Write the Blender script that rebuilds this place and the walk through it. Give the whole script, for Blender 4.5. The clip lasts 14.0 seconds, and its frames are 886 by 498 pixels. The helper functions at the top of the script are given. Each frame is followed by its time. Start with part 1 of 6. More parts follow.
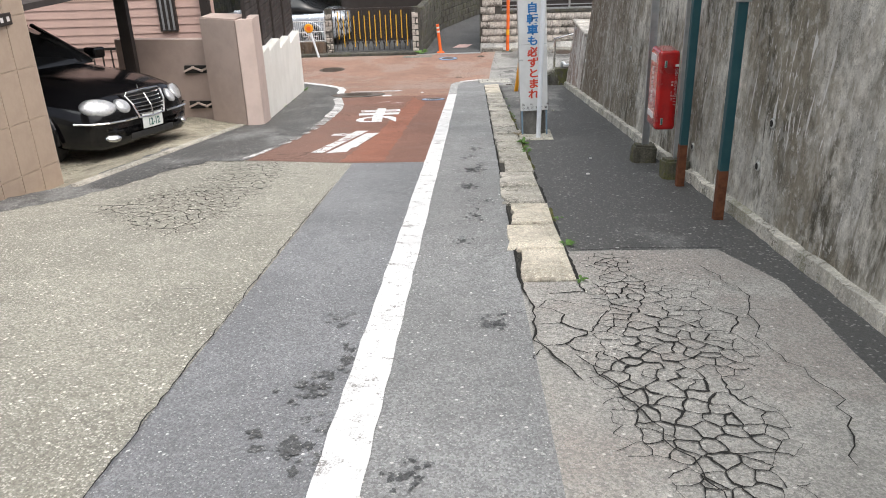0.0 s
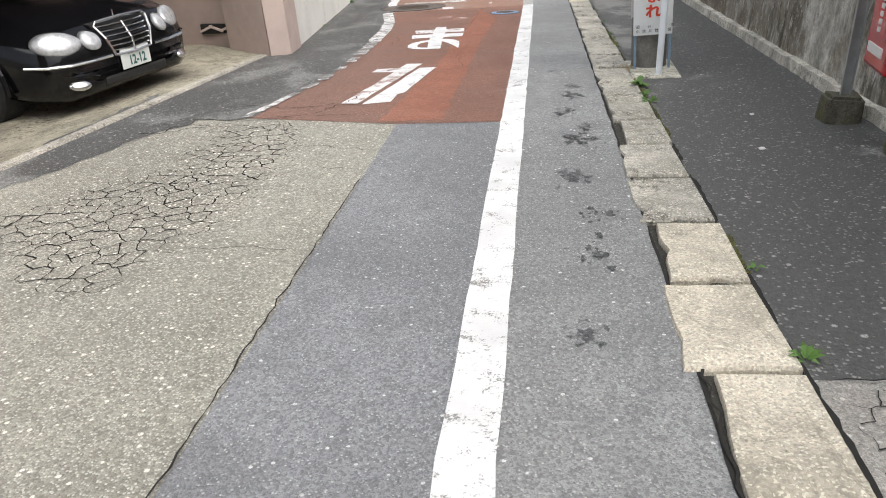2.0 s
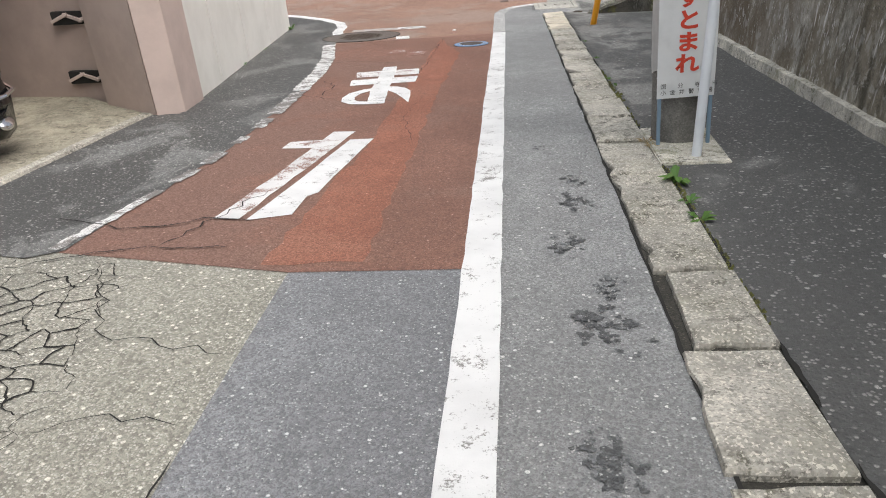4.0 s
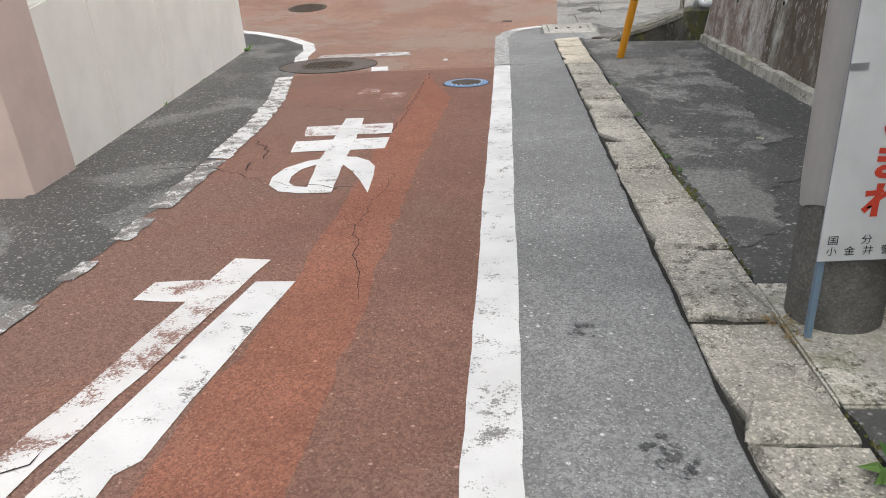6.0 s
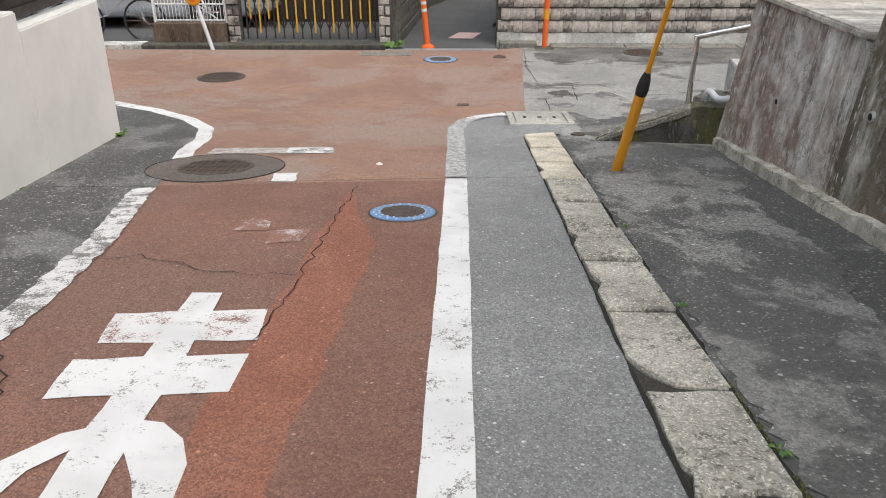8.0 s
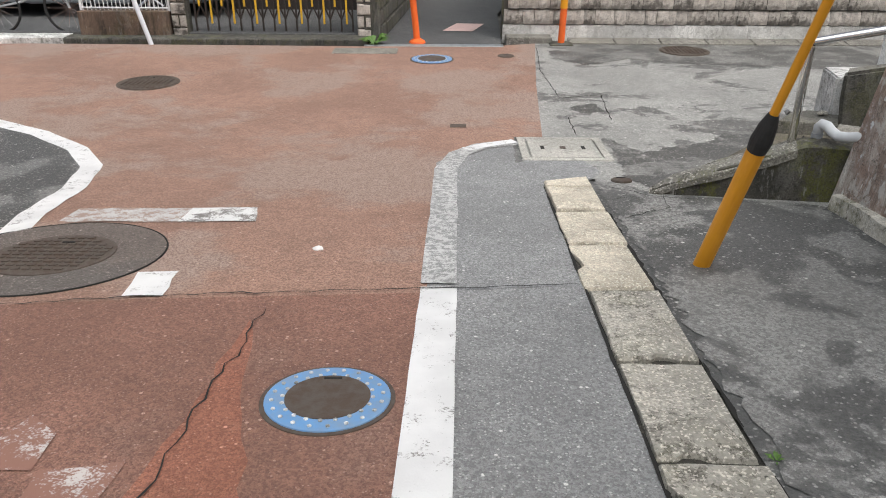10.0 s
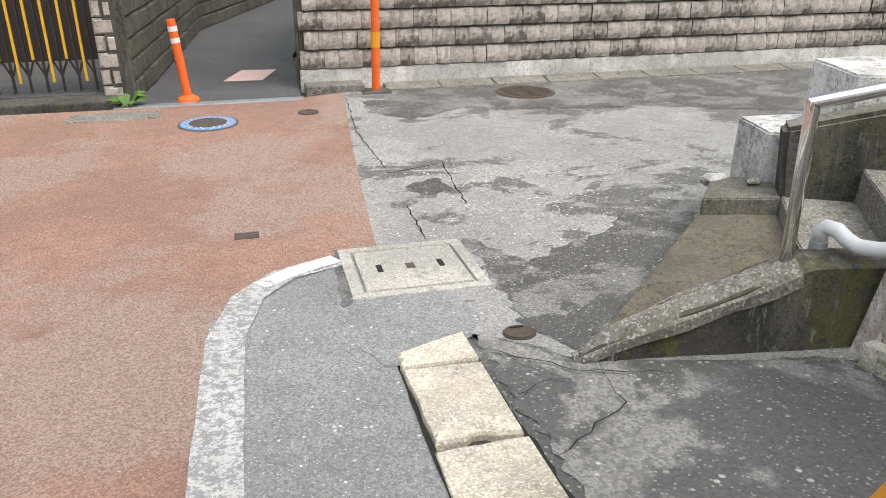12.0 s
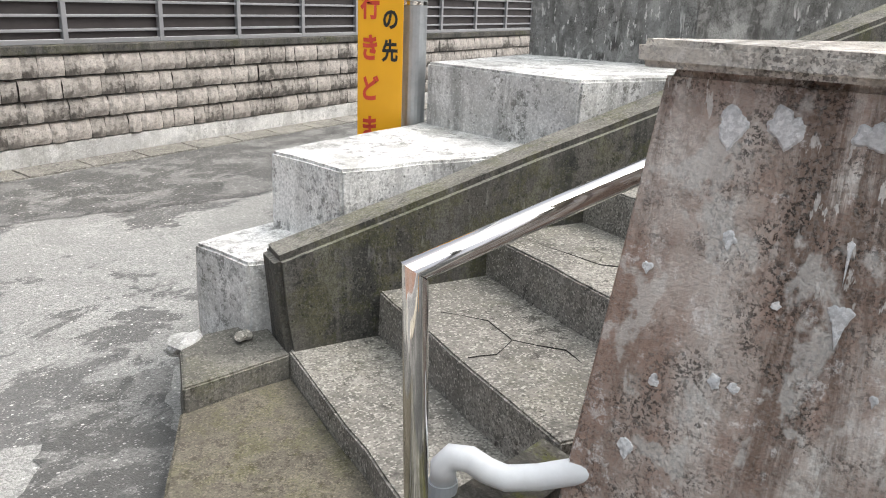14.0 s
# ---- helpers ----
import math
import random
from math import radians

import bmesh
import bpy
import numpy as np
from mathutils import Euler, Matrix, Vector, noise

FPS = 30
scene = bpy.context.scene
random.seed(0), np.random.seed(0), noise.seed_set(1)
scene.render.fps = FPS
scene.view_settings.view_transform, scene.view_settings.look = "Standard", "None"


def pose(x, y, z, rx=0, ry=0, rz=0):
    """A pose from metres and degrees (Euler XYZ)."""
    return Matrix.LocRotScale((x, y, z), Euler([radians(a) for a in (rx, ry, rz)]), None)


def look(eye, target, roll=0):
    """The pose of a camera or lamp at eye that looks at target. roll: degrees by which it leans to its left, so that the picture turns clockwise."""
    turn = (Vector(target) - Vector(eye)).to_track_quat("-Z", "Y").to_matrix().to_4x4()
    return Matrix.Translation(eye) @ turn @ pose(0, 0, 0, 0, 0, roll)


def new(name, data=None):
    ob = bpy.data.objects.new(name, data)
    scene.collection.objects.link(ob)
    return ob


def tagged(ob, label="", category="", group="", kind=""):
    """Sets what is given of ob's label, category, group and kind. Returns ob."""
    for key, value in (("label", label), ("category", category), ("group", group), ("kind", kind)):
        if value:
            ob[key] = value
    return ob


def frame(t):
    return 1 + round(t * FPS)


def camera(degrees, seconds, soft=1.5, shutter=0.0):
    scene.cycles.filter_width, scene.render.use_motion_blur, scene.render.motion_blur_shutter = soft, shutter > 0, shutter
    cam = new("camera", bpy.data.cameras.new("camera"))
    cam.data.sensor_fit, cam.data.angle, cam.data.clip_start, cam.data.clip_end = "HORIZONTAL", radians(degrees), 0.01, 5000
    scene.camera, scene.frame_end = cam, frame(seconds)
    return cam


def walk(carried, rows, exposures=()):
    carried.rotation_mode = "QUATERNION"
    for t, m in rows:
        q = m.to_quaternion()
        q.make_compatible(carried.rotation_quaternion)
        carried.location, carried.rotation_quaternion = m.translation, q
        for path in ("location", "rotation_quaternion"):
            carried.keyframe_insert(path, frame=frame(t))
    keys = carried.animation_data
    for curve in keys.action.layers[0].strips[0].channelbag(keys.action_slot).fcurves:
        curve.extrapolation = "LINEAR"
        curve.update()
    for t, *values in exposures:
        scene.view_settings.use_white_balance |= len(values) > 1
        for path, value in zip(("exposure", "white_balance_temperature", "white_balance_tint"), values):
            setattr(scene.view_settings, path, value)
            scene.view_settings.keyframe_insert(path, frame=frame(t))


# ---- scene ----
import mathutils

cam = camera(59.5, 14.0, 1.0)
METRES, EYE, TILT, LEAN, TURN = 16.1, 1.33, -7.0, 0.0, 2.2
ROWS = [
    (0.0, 0.0, 0.0, 0.0, -0.53, -16.25, 1.81),
    (0.5, 0.0001, 0.0388, -0.0028, 2.23, -21.24, 3.24),
    (1.0, -0.0028, 0.0772, -0.0014, 2.8, -20.29, 3.49),
    (1.5, -0.0047, 0.1138, -0.0023, 3.96, -19.79, 2.42),
    (2.0, -0.0075, 0.1514, -0.0028, 3.87, -22.9, 3.43),
    (2.5, -0.0058, 0.1868, -0.0036, 6.19, -25.03, 4.28),
    (3.0, -0.0062, 0.2239, -0.0039, 2.09, -25.15, 3.9),
    (3.2, -0.0062, 0.2377, -0.003, 1.42, -23.56, 4.3),
    (5.3, -0.0004, 0.3898, -0.0052, 2.22, -21.95, 2.9),
    (5.5, -0.0004, 0.4022, -0.0042, 2.54, -22.17, 3.3),
    (6.0, -0.0032, 0.4399, -0.005, 1.55, -21.88, 2.5),
    (6.5, 0.0006, 0.4781, -0.0042, 1.82, -22.34, 2.31),
    (7.0, 0.0003, 0.5168, -0.004, 0.85, -20.46, 2.48),
    (7.5, 0.0055, 0.5566, -0.0036, -1.72, -18.9, 1.07),
    (8.0, 0.0033, 0.5945, -0.0043, -1.4, -17.83, 0.2),
    (8.2, 0.0044, 0.6091, -0.0031, 0.13, -18.12, 1.5),
    (10.3, 0.0167, 0.7683, -0.0037, -1.33, -19.3, -0.08),
    (10.5, 0.018, 0.7835, -0.0032, -0.97, -19.81, 0.52),
    (11.0, 0.0167, 0.8182, -0.0033, -1.65, -20.15, 1.21),
    (11.5, 0.0252, 0.8524, -0.0014, -7.91, -18.15, 2.73),
    (12.0, 0.03, 0.8867, -0.0023, -15.58, -17.08, 1.87),
    (12.5, 0.0439, 0.9177, -0.0014, -26.29, -16.26, 3.71),
    (13.0, 0.0554, 0.9421, -0.0004, -41.82, -14.0, 4.33),
    (13.5, 0.0715, 0.9625, 0.0002, -52.6, -13.82, 4.04),
    (14.0, 0.0815, 0.9814, 0.0006, -59.27, -14.54, 3.78),
]
walk(cam, [(t, pose(0, 0, EYE, TILT, LEAN, TURN) @ pose(METRES * x, METRES * y, METRES * z, 90 + pitch, roll, yaw)) for t, x, y, z, yaw, pitch, roll in ROWS],
     exposures=[(0.0, 0.52), (3.0, 0.36), (5.5, 0.2), (8.0, 0.16), (10.5, 0.2), (11.0, 0.2), (11.5, 0.4), (12.0, 0.55), (12.5, 0.47), (13.0, 0.58), (14.0, 0.75)])

# ---- sky and sun: bright overcast day ----
world = bpy.data.worlds.new("overcast")
scene.world = world
world.use_nodes = True
wn = world.node_tree.nodes
sky = wn.new("ShaderNodeTexSky")
sky.sky_type, sky.sun_disc = "NISHITA", False
sky.sun_elevation, sky.sun_rotation = radians(58), radians(130)
sky.air_density, sky.dust_density, sky.ozone_density = 0.6, 6.0, 0.6
hsv = wn.new("ShaderNodeHueSaturation")
hsv.inputs["Saturation"].default_value = 0.5
world.node_tree.links.new(sky.outputs[0], hsv.inputs["Color"])
world.node_tree.links.new(hsv.outputs[0], wn["Background"].inputs[0])
wn["Background"].inputs[1].default_value = 0.15
sun = new("sun", bpy.data.lights.new("sun", "SUN"))
sun.data.energy, sun.data.angle, sun.data.color = 1.2, radians(70), (0.94, 1.0, 0.985)
sun.matrix_world = look((0, 0, 0), (0.2, 0.3, -0.93))

# ---- materials ----
SLOPE = math.tan(radians(7.0))


def G(y):
    """Height of the street: a 7 degree fall that flattens at the crossing."""
    if y < -40:
        return 40 * SLOPE
    if y < 16.8:
        return -SLOPE * y
    u = min(y - 16.8, 2.2)
    return -SLOPE * 16.8 - SLOPE * u + SLOPE * u * u / 4.4


class Nodes:
    """A node material written as a chain of short calls."""

    def __init__(self, name, rough=0.8, metal=0.0):
        self.mat = bpy.data.materials.new(name)
        self.mat.use_nodes = True
        self.t = self.mat.node_tree
        self.b = self.t.nodes["Principled BSDF"]
        self.b.inputs["Roughness"].default_value = rough
        self.b.inputs["Metallic"].default_value = metal
        self.co = self.t.nodes.new("ShaderNodeTexCoord").outputs["Object"]

    def link(self, a, b):
        self.t.links.new(a, b)

    def at(self, sx=1, sy=1, sz=1):
        n = self.t.nodes.new("ShaderNodeMapping")
        n.inputs["Scale"].default_value = (sx, sy, sz)
        self.link(self.co, n.inputs[0])
        return n.outputs[0]

    def noise(self, scale, detail=4, rough=0.6, co=None, distort=0.0):
        n = self.t.nodes.new("ShaderNodeTexNoise")
        n.inputs["Scale"].default_value, n.inputs["Detail"].default_value = scale, detail
        n.inputs["Roughness"].default_value, n.inputs["Distortion"].default_value = rough, distort
        self.link(co or self.co, n.inputs["Vector"])
        return n.outputs[0]

    def cells(self, scale, feature="F1", co=None, out="Distance", rnd=1.0):
        n = self.t.nodes.new("ShaderNodeTexVoronoi")
        n.feature = feature
        n.inputs["Scale"].default_value = scale
        n.inputs["Randomness"].default_value = rnd
        self.link(co or self.co, n.inputs["Vector"])
        return n.outputs[out]

    def ramp(self, v, lo, hi, a=0.0, b=1.0):
        n = self.t.nodes.new("ShaderNodeMapRange")
        n.interpolation_type = "SMOOTHSTEP"
        for k, x in zip(("Value", "From Min", "From Max", "To Min", "To Max"), (v, lo, hi, a, b)):
            if isinstance(x, (int, float)):
                n.inputs[k].default_value = x
            else:
                self.link(x, n.inputs[k])
        return n.outputs[0]

    def mul(self, a, b, op="MULTIPLY"):
        n = self.t.nodes.new("ShaderNodeMath")
        n.operation = op
        for i, x in enumerate((a, b)):
            if isinstance(x, (int, float)):
                n.inputs[i].default_value = x
            else:
                self.link(x, n.inputs[i])
        return n.outputs[0]

    def mix(self, f, a, b, how="MIX"):
        n = self.t.nodes.new("ShaderNodeMix")
        n.data_type, n.blend_type = "RGBA", how
        for k, x in ((0, f), (6, a), (7, b)):
            if isinstance(x, (int, float)):
                n.inputs[k].default_value = x
            elif isinstance(x, tuple):
                n.inputs[k].default_value = (*x, 1)
            else:
                self.link(x, n.inputs[k])
        return n.outputs[2]

    def rand(self):
        return self.t.nodes.new("ShaderNodeObjectInfo").outputs["Random"]

    def island(self):
        return self.t.nodes.new("ShaderNodeNewGeometry").outputs["Random Per Island"]

    def axis(self, i):
        n = self.t.nodes.new("ShaderNodeSeparateXYZ")
        self.link(self.co, n.inputs[0])
        return n.outputs[i]

    def done(self, colour, rough=None, height=None, strength=0.3, dist=0.01):
        if isinstance(colour, tuple):
            self.b.inputs["Base Color"].default_value = (*colour, 1)
        else:
            self.link(colour, self.b.inputs["Base Color"])
        if rough is not None:
            self.link(rough, self.b.inputs["Roughness"])
        if height is not None:
            n = self.t.nodes.new("ShaderNodeBump")
            n.inputs["Strength"].default_value, n.inputs["Distance"].default_value = strength, dist
            self.link(height, n.inputs["Height"])
            self.link(n.outputs[0], self.b.inputs["Normal"])
        return self.mat


def shade(c, k):
    return tuple(min(1.0, v * k) for v in c)


def asphalt(name, base, chip=(0.45, 0.44, 0.42), chips=0.25, stone=90, damp=None, damp_scale=1.2, damp_at=0.5, soft=0.025, gravel=0.3, tint=None, worn=0.5, stretch=0.75):
    """Rolled asphalt: stone chips in binder, wheel-worn blotches, damp patches."""
    m = Nodes(name, 0.85)
    d, cell = m.cells(stone), m.cells(stone, out="Color")
    s = m.t.nodes.new("ShaderNodeSeparateColor")
    m.link(cell, s.inputs[0])
    d2, cell2 = m.cells(stone * 0.42), m.cells(stone * 0.42, out="Color")
    s2 = m.t.nodes.new("ShaderNodeSeparateColor")
    m.link(cell2, s2.inputs[0])
    grain = m.noise(230, 3, 0.7)
    big = m.noise(0.9, 5, 0.62)
    mid = m.noise(6, 6, 0.72)
    col = m.mix(m.ramp(big, 0.38, 0.62), shade(base, 0.86), shade(base, 1.14))
    col = m.mix(m.mul(m.ramp(mid, 0.46, 0.64), worn), col, shade(base, 0.66))
    if tint:
        col = m.mix(m.ramp(m.noise(0.8, 5, 0.65), 0.47, 0.58), col, tint)
    wet = None
    if damp:
        wet = m.ramp(m.noise(damp_scale, 7, 0.7, m.at(1, stretch, 1), 0.3), damp_at, damp_at + soft)
        col = m.mix(m.mul(wet, 0.9), col, damp)
    col = m.mix(m.ramp(m.noise(38, 4, 0.75), 0.5, 0.66, 0, gravel), col, shade(base, 0.5))
    col = m.mix(m.ramp(m.noise(55, 3, 0.7), 0.56, 0.66, 0, 0.22), col, shade(base, 1.4))
    col = m.mix(m.ramp(s.outputs[1], 0.15, 0.95, 0.0, 0.7), col, shade(base, 0.45))
    bright = m.mul(m.ramp(s.outputs[0], 1 - chips, 1 - chips + 0.05), m.ramp(d, 0.6, 0.3))
    sparse = m.mul(m.ramp(s2.outputs[0], 1 - chips * 0.3, 1 - chips * 0.3 + 0.02), m.ramp(d2, 0.42, 0.25))
    col = m.mix(m.mul(bright, 0.9), col, chip)
    col = m.mix(sparse, col, shade(chip, 1.35))
    col = m.mix(m.ramp(grain, 0.5, 0.62, 0, 0.55), col, shade(base, 0.35))
    height = m.mul(m.ramp(d, 0.0, 0.6, 1.0, 0.0), m.mul(grain, 0.8), "ADD")
    rough = m.ramp(wet, 0, 1, 0.88, 0.6) if wet else None
    return m.done(col, rough, height, 0.7, 0.004)


def concrete(name, base, stain=(0.05, 0.045, 0.04), streak=0.6, pale=0.0, moss=0.0, grain=60, pits=0.4, rust=0.0, mould=0.5, bloom=0.0, chips=0.3, face=False, fine_dark=0.5, vary=0.0):
    """Cast concrete with run-down streaks, mould, lime bloom and small pits."""
    m = Nodes(name, 0.9)
    k = 0.0 if face else 1.0      # a wall whose face runs along y: streaks run straight down it
    run = m.noise(4.5 if face else 6.0, 6, 0.68, m.at(k, 1, 0.1), 0.1)
    blot = m.noise(1.5, 6, 0.68)
    fine = m.noise(grain, 4, 0.75)
    spot = m.noise(22, 7, 0.78)
    patch = m.noise(3.2, 6, 0.7)
    col = m.mix(m.ramp(blot, 0.4, 0.6), shade(base, 0.74), shade(base, 1.2))
    if vary:
        col = m.mix(m.mul(m.rand(), vary), col, shade(base, 0.6))
    if rust:
        col = m.mix(m.mul(m.ramp(m.noise(2.2, 5, 0.65, m.at(k, 1, 0.3)), 0.46, 0.58), rust), col, (0.33, 0.225, 0.175))
    col = m.mix(m.mul(m.ramp(run, 0.48, 0.6), streak), col, stain)
    if face:
        broad = m.noise(0.75, 5, 0.6, m.at(0, 1, 0.7), 0.3)
        col = m.mix(m.mul(m.ramp(broad, 0.47, 0.58), 0.62), col, (0.085, 0.072, 0.055))
    col = m.mix(m.mul(m.mul(m.ramp(spot, 0.5, 0.58), m.ramp(patch, 0.4, 0.58)), mould), col, shade(stain, 0.7))
    if moss:
        low = m.mul(m.ramp(m.noise(4.5, 6, 0.75), 0.47, 0.57), m.ramp(m.noise(1.7, 3), 0.4, 0.56))
        col = m.mix(m.mul(low, moss), col, (0.125, 0.13, 0.022))
    if pale:
        wash = m.mul(m.ramp(m.noise(6.5, 6, 0.66, m.at(k, 1, 0.25), 0.5), 0.53, 0.6), m.ramp(m.noise(1.1, 3), 0.4, 0.56))
        col = m.mix(m.mul(wash, pale * 0.75), col, (0.46, 0.45, 0.42))
        fleck = m.mul(m.ramp(m.noise(30, 3, 0.6, m.at(k, 1, 0.2)), 0.6, 0.66), m.ramp(m.noise(2.4, 3), 0.42, 0.56))
        col = m.mix(m.mul(fleck, pale), col, (0.62, 0.61, 0.58))
    if bloom:
        sp = m.cells(4.6, co=m.at(0.0, 1, 0.8))
        r = m.mul(sp, m.mul(m.mul(m.noise(12, 6, 0.75), -0.5, "ADD"), 1.6), "ADD")
        col = m.mix(m.mul(m.ramp(r, 0.1, 0.07), bloom), col, (0.72, 0.72, 0.7))
    pit = m.mul(m.ramp(m.cells(30), 0.2, 0.1), m.ramp(m.noise(4.0, 4), 0.45, 0.55))
    col = m.mix(m.mul(pit, pits), col, (0.022, 0.019, 0.017))
    cd = m.cells(grain * 1.6, out="Color")
    s = m.t.nodes.new("ShaderNodeSeparateColor")
    m.link(cd, s.inputs[0])
    col = m.mix(m.ramp(s.outputs[0], 0.78, 0.84, 0, chips), col, shade(base, 1.7))
    col = m.mix(m.ramp(s.outputs[1], 0.7, 0.8, 0, chips), col, shade(base, 0.4))
    col = m.mix(m.ramp(fine, 0.45, 0.62, 0, fine_dark), col, shade(base, 0.5))
    h = m.mul(m.mul(fine, spot, "ADD"), m.mul(pit, 1.2), "SUBTRACT")
    return m.done(col, None, h, 0.6, 0.006)


def weathered(name, base, brown, browns, dark, darks, specks, blotch, flecks, run=0.35, cloud=0.9, rusty=None):
    """Old cast wall concrete: brown and black weathering in clouds that run down a little, pitting, lime flecks and scratches."""
    m = Nodes(name, 0.92)
    soft = m.noise(cloud, 7, 0.68, m.at(1, 1, 0.8), 0.4)
    fine = m.noise(120, 3, 0.7)
    mid = m.noise(13, 7, 0.78)
    col = m.mix(m.ramp(m.noise(2.6, 6, 0.7), 0.38, 0.62), shade(base, 0.72), shade(base, 1.15))
    col = m.mix(m.mul(m.ramp(soft, 0.44, 0.58), browns), col, brown)
    col = m.mix(m.mul(m.ramp(m.noise(2.4, 7, 0.74, m.at(0, 1, run), 0.6), 0.46, 0.6), browns * 0.6), col, brown)
    wide = m.ramp(m.noise(cloud * 0.9, 5, 0.62, m.at(0, 1, 0.6), 0.3), 0.42, 0.58)
    col = m.mix(m.mul(m.ramp(m.noise(5.5, 7, 0.75, m.at(0, 1, run * 0.8), 0.5), 0.47, 0.6), m.mul(darks, m.mul(wide, 0.25, "ADD"))), col, dark)
    col = m.mix(m.mul(m.ramp(mid, 0.52, 0.62), 0.4), col, shade(dark, 1.2))
    col = m.mix(m.mul(m.ramp(mid, 0.45, 0.36), 0.45), col, shade(base, 1.2))
    if rusty:
        reach = m.mul(m.ramp(m.axis(1), *rusty), m.ramp(m.noise(2.0, 6, 0.7, m.at(0, 1, 0.3)), 0.3, 0.5))
        col = m.mix(m.mul(reach, 0.88), col, (0.14, 0.1, 0.062))
    where = m.mul(m.ramp(m.noise(3.1, 6, 0.7), 0.36, 0.6), m.ramp(m.noise(14, 4, 0.7), 0.35, 0.6))
    sp = m.mul(m.ramp(m.noise(115, 4, 0.7), 0.5, 0.56), where)
    sp2 = m.mul(m.ramp(m.noise(52, 4, 0.65), 0.63, 0.66), where)
    sp = m.mul(sp, sp2, "MAXIMUM")
    col = m.mix(m.mul(sp, specks), col, (0.035, 0.03, 0.026))
    edge = m.noise(40, 4, 0.6)
    big = m.mul(m.noise(9.0, 4, 0.6, m.at(0, 1, 0.7), 0.3), m.mul(edge, 0.2), "ADD")
    col = m.mix(m.mul(m.ramp(big, 0.64, 0.72), blotch), col, (0.7, 0.69, 0.66))
    fl = m.mul(m.ramp(m.noise(34, 4, 0.6, m.at(0, 1, 0.3)), 0.6, 0.63), m.ramp(m.noise(1.7, 3), 0.42, 0.56))
    fl2 = m.mul(m.ramp(m.noise(16, 3, 0.55, m.at(0, 1, 0.16), 0.3), 0.63, 0.66), m.ramp(m.noise(1.1, 3), 0.45, 0.58))
    col = m.mix(m.mul(m.mul(fl, fl2, "MAXIMUM"), flecks), col, (0.72, 0.71, 0.68))
    col = m.mix(m.ramp(fine, 0.48, 0.62, 0, 0.3), col, shade(base, 0.4))
    h = m.mul(m.mul(fine, m.noise(30, 5, 0.7), "ADD"), m.mul(sp, 1.4), "SUBTRACT")
    return m.done(col, None, h, 0.7, 0.006)


def plain(name, base, rough=0.5, metal=0.0, wear=0.25, scale=14, bump=0.08, dirt=None, coat=0.0):
    """Painted, plastic or metal surface with slight blotches and grime."""
    m = Nodes(name, rough, metal)
    a, f = m.noise(scale, 5, 0.65), m.noise(scale * 9, 3, 0.6)
    col = m.mix(m.ramp(a, 0.35, 0.7, 0, wear), base, dirt or shade(base, 0.6))
    m.b.inputs["Coat Weight"].default_value = coat
    return m.done(col, m.ramp(a, 0.3, 0.7, max(0.03, rough - 0.06), min(1, rough + 0.1)), f, bump, 0.002)


def paint(name, base, under, wear=0.5, scale=9):
    """Road paint, worn through to the asphalt in specks and along its edges."""
    m = Nodes(name, 0.75)
    w = m.noise(scale, 6, 0.75)
    sp = m.noise(110, 3, 0.7)
    gone = m.ramp(m.mul(m.mul(w, 0.75), m.mul(sp, 0.4), "ADD"), 0.72 - 0.24 * wear, 0.80 - 0.24 * wear)
    col = m.mix(m.ramp(m.noise(3, 4), 0.35, 0.7), base, shade(base, 0.86))
    return m.done(m.mix(gone, col, under), None, m.mul(sp, m.mul(gone, 1.5), "SUBTRACT"), 0.4, 0.003)


M_OLD = asphalt("old asphalt", (0.37, 0.355, 0.3), (0.6, 0.58, 0.52), 0.42, 105, worn=0.35)
M_MID = asphalt("newer asphalt", (0.29, 0.295, 0.308), (0.52, 0.52, 0.52), 0.12, 130, worn=0.4)
M_VERGE = asphalt("lane edge asphalt", (0.34, 0.342, 0.342), (0.54, 0.53, 0.52), 0.13, 120, worn=0.45)
M_CRAZED = asphalt("crazed asphalt", (0.48, 0.46, 0.425), (0.5, 0.48, 0.45), 0.25, 110, tint=(0.43, 0.385, 0.35))
M_DARK = asphalt("dark footway asphalt", (0.24, 0.237, 0.229), (0.36, 0.35, 0.33), 0.16, 70, damp=(0.062, 0.062, 0.06), damp_scale=1.5, damp_at=0.37, soft=0.07, gravel=0.85)
M_LOWER = asphalt("worn footway asphalt", (0.31, 0.305, 0.292), (0.4, 0.39, 0.37), 0.12, 85, damp=(0.062, 0.062, 0.06), damp_scale=1.7, damp_at=0.475, soft=0.05, gravel=0.5)
M_SIDE = asphalt("gutter asphalt", (0.24, 0.24, 0.232), (0.42, 0.41, 0.39), 0.2, 90, damp=(0.055, 0.055, 0.053), damp_scale=1.6, damp_at=0.45)
M_CROSS = asphalt("crossing asphalt", (0.41, 0.405, 0.385), (0.54, 0.53, 0.5), 0.16, 120, damp=(0.085, 0.084, 0.081), damp_scale=1.3, damp_at=0.55, stretch=1.6, worn=0.4)
M_DAMP = asphalt("damp dark asphalt", (0.27, 0.266, 0.252), (0.42, 0.41, 0.39), 0.14, 110, damp=(0.065, 0.064, 0.061), damp_scale=2.6, damp_at=0.47, stretch=1.3)
M_STAIN = asphalt("damp stain", (0.29, 0.295, 0.3), (0.4, 0.4, 0.39), 0.1, 120, damp=(0.045, 0.045, 0.045), damp_scale=13, damp_at=0.44)
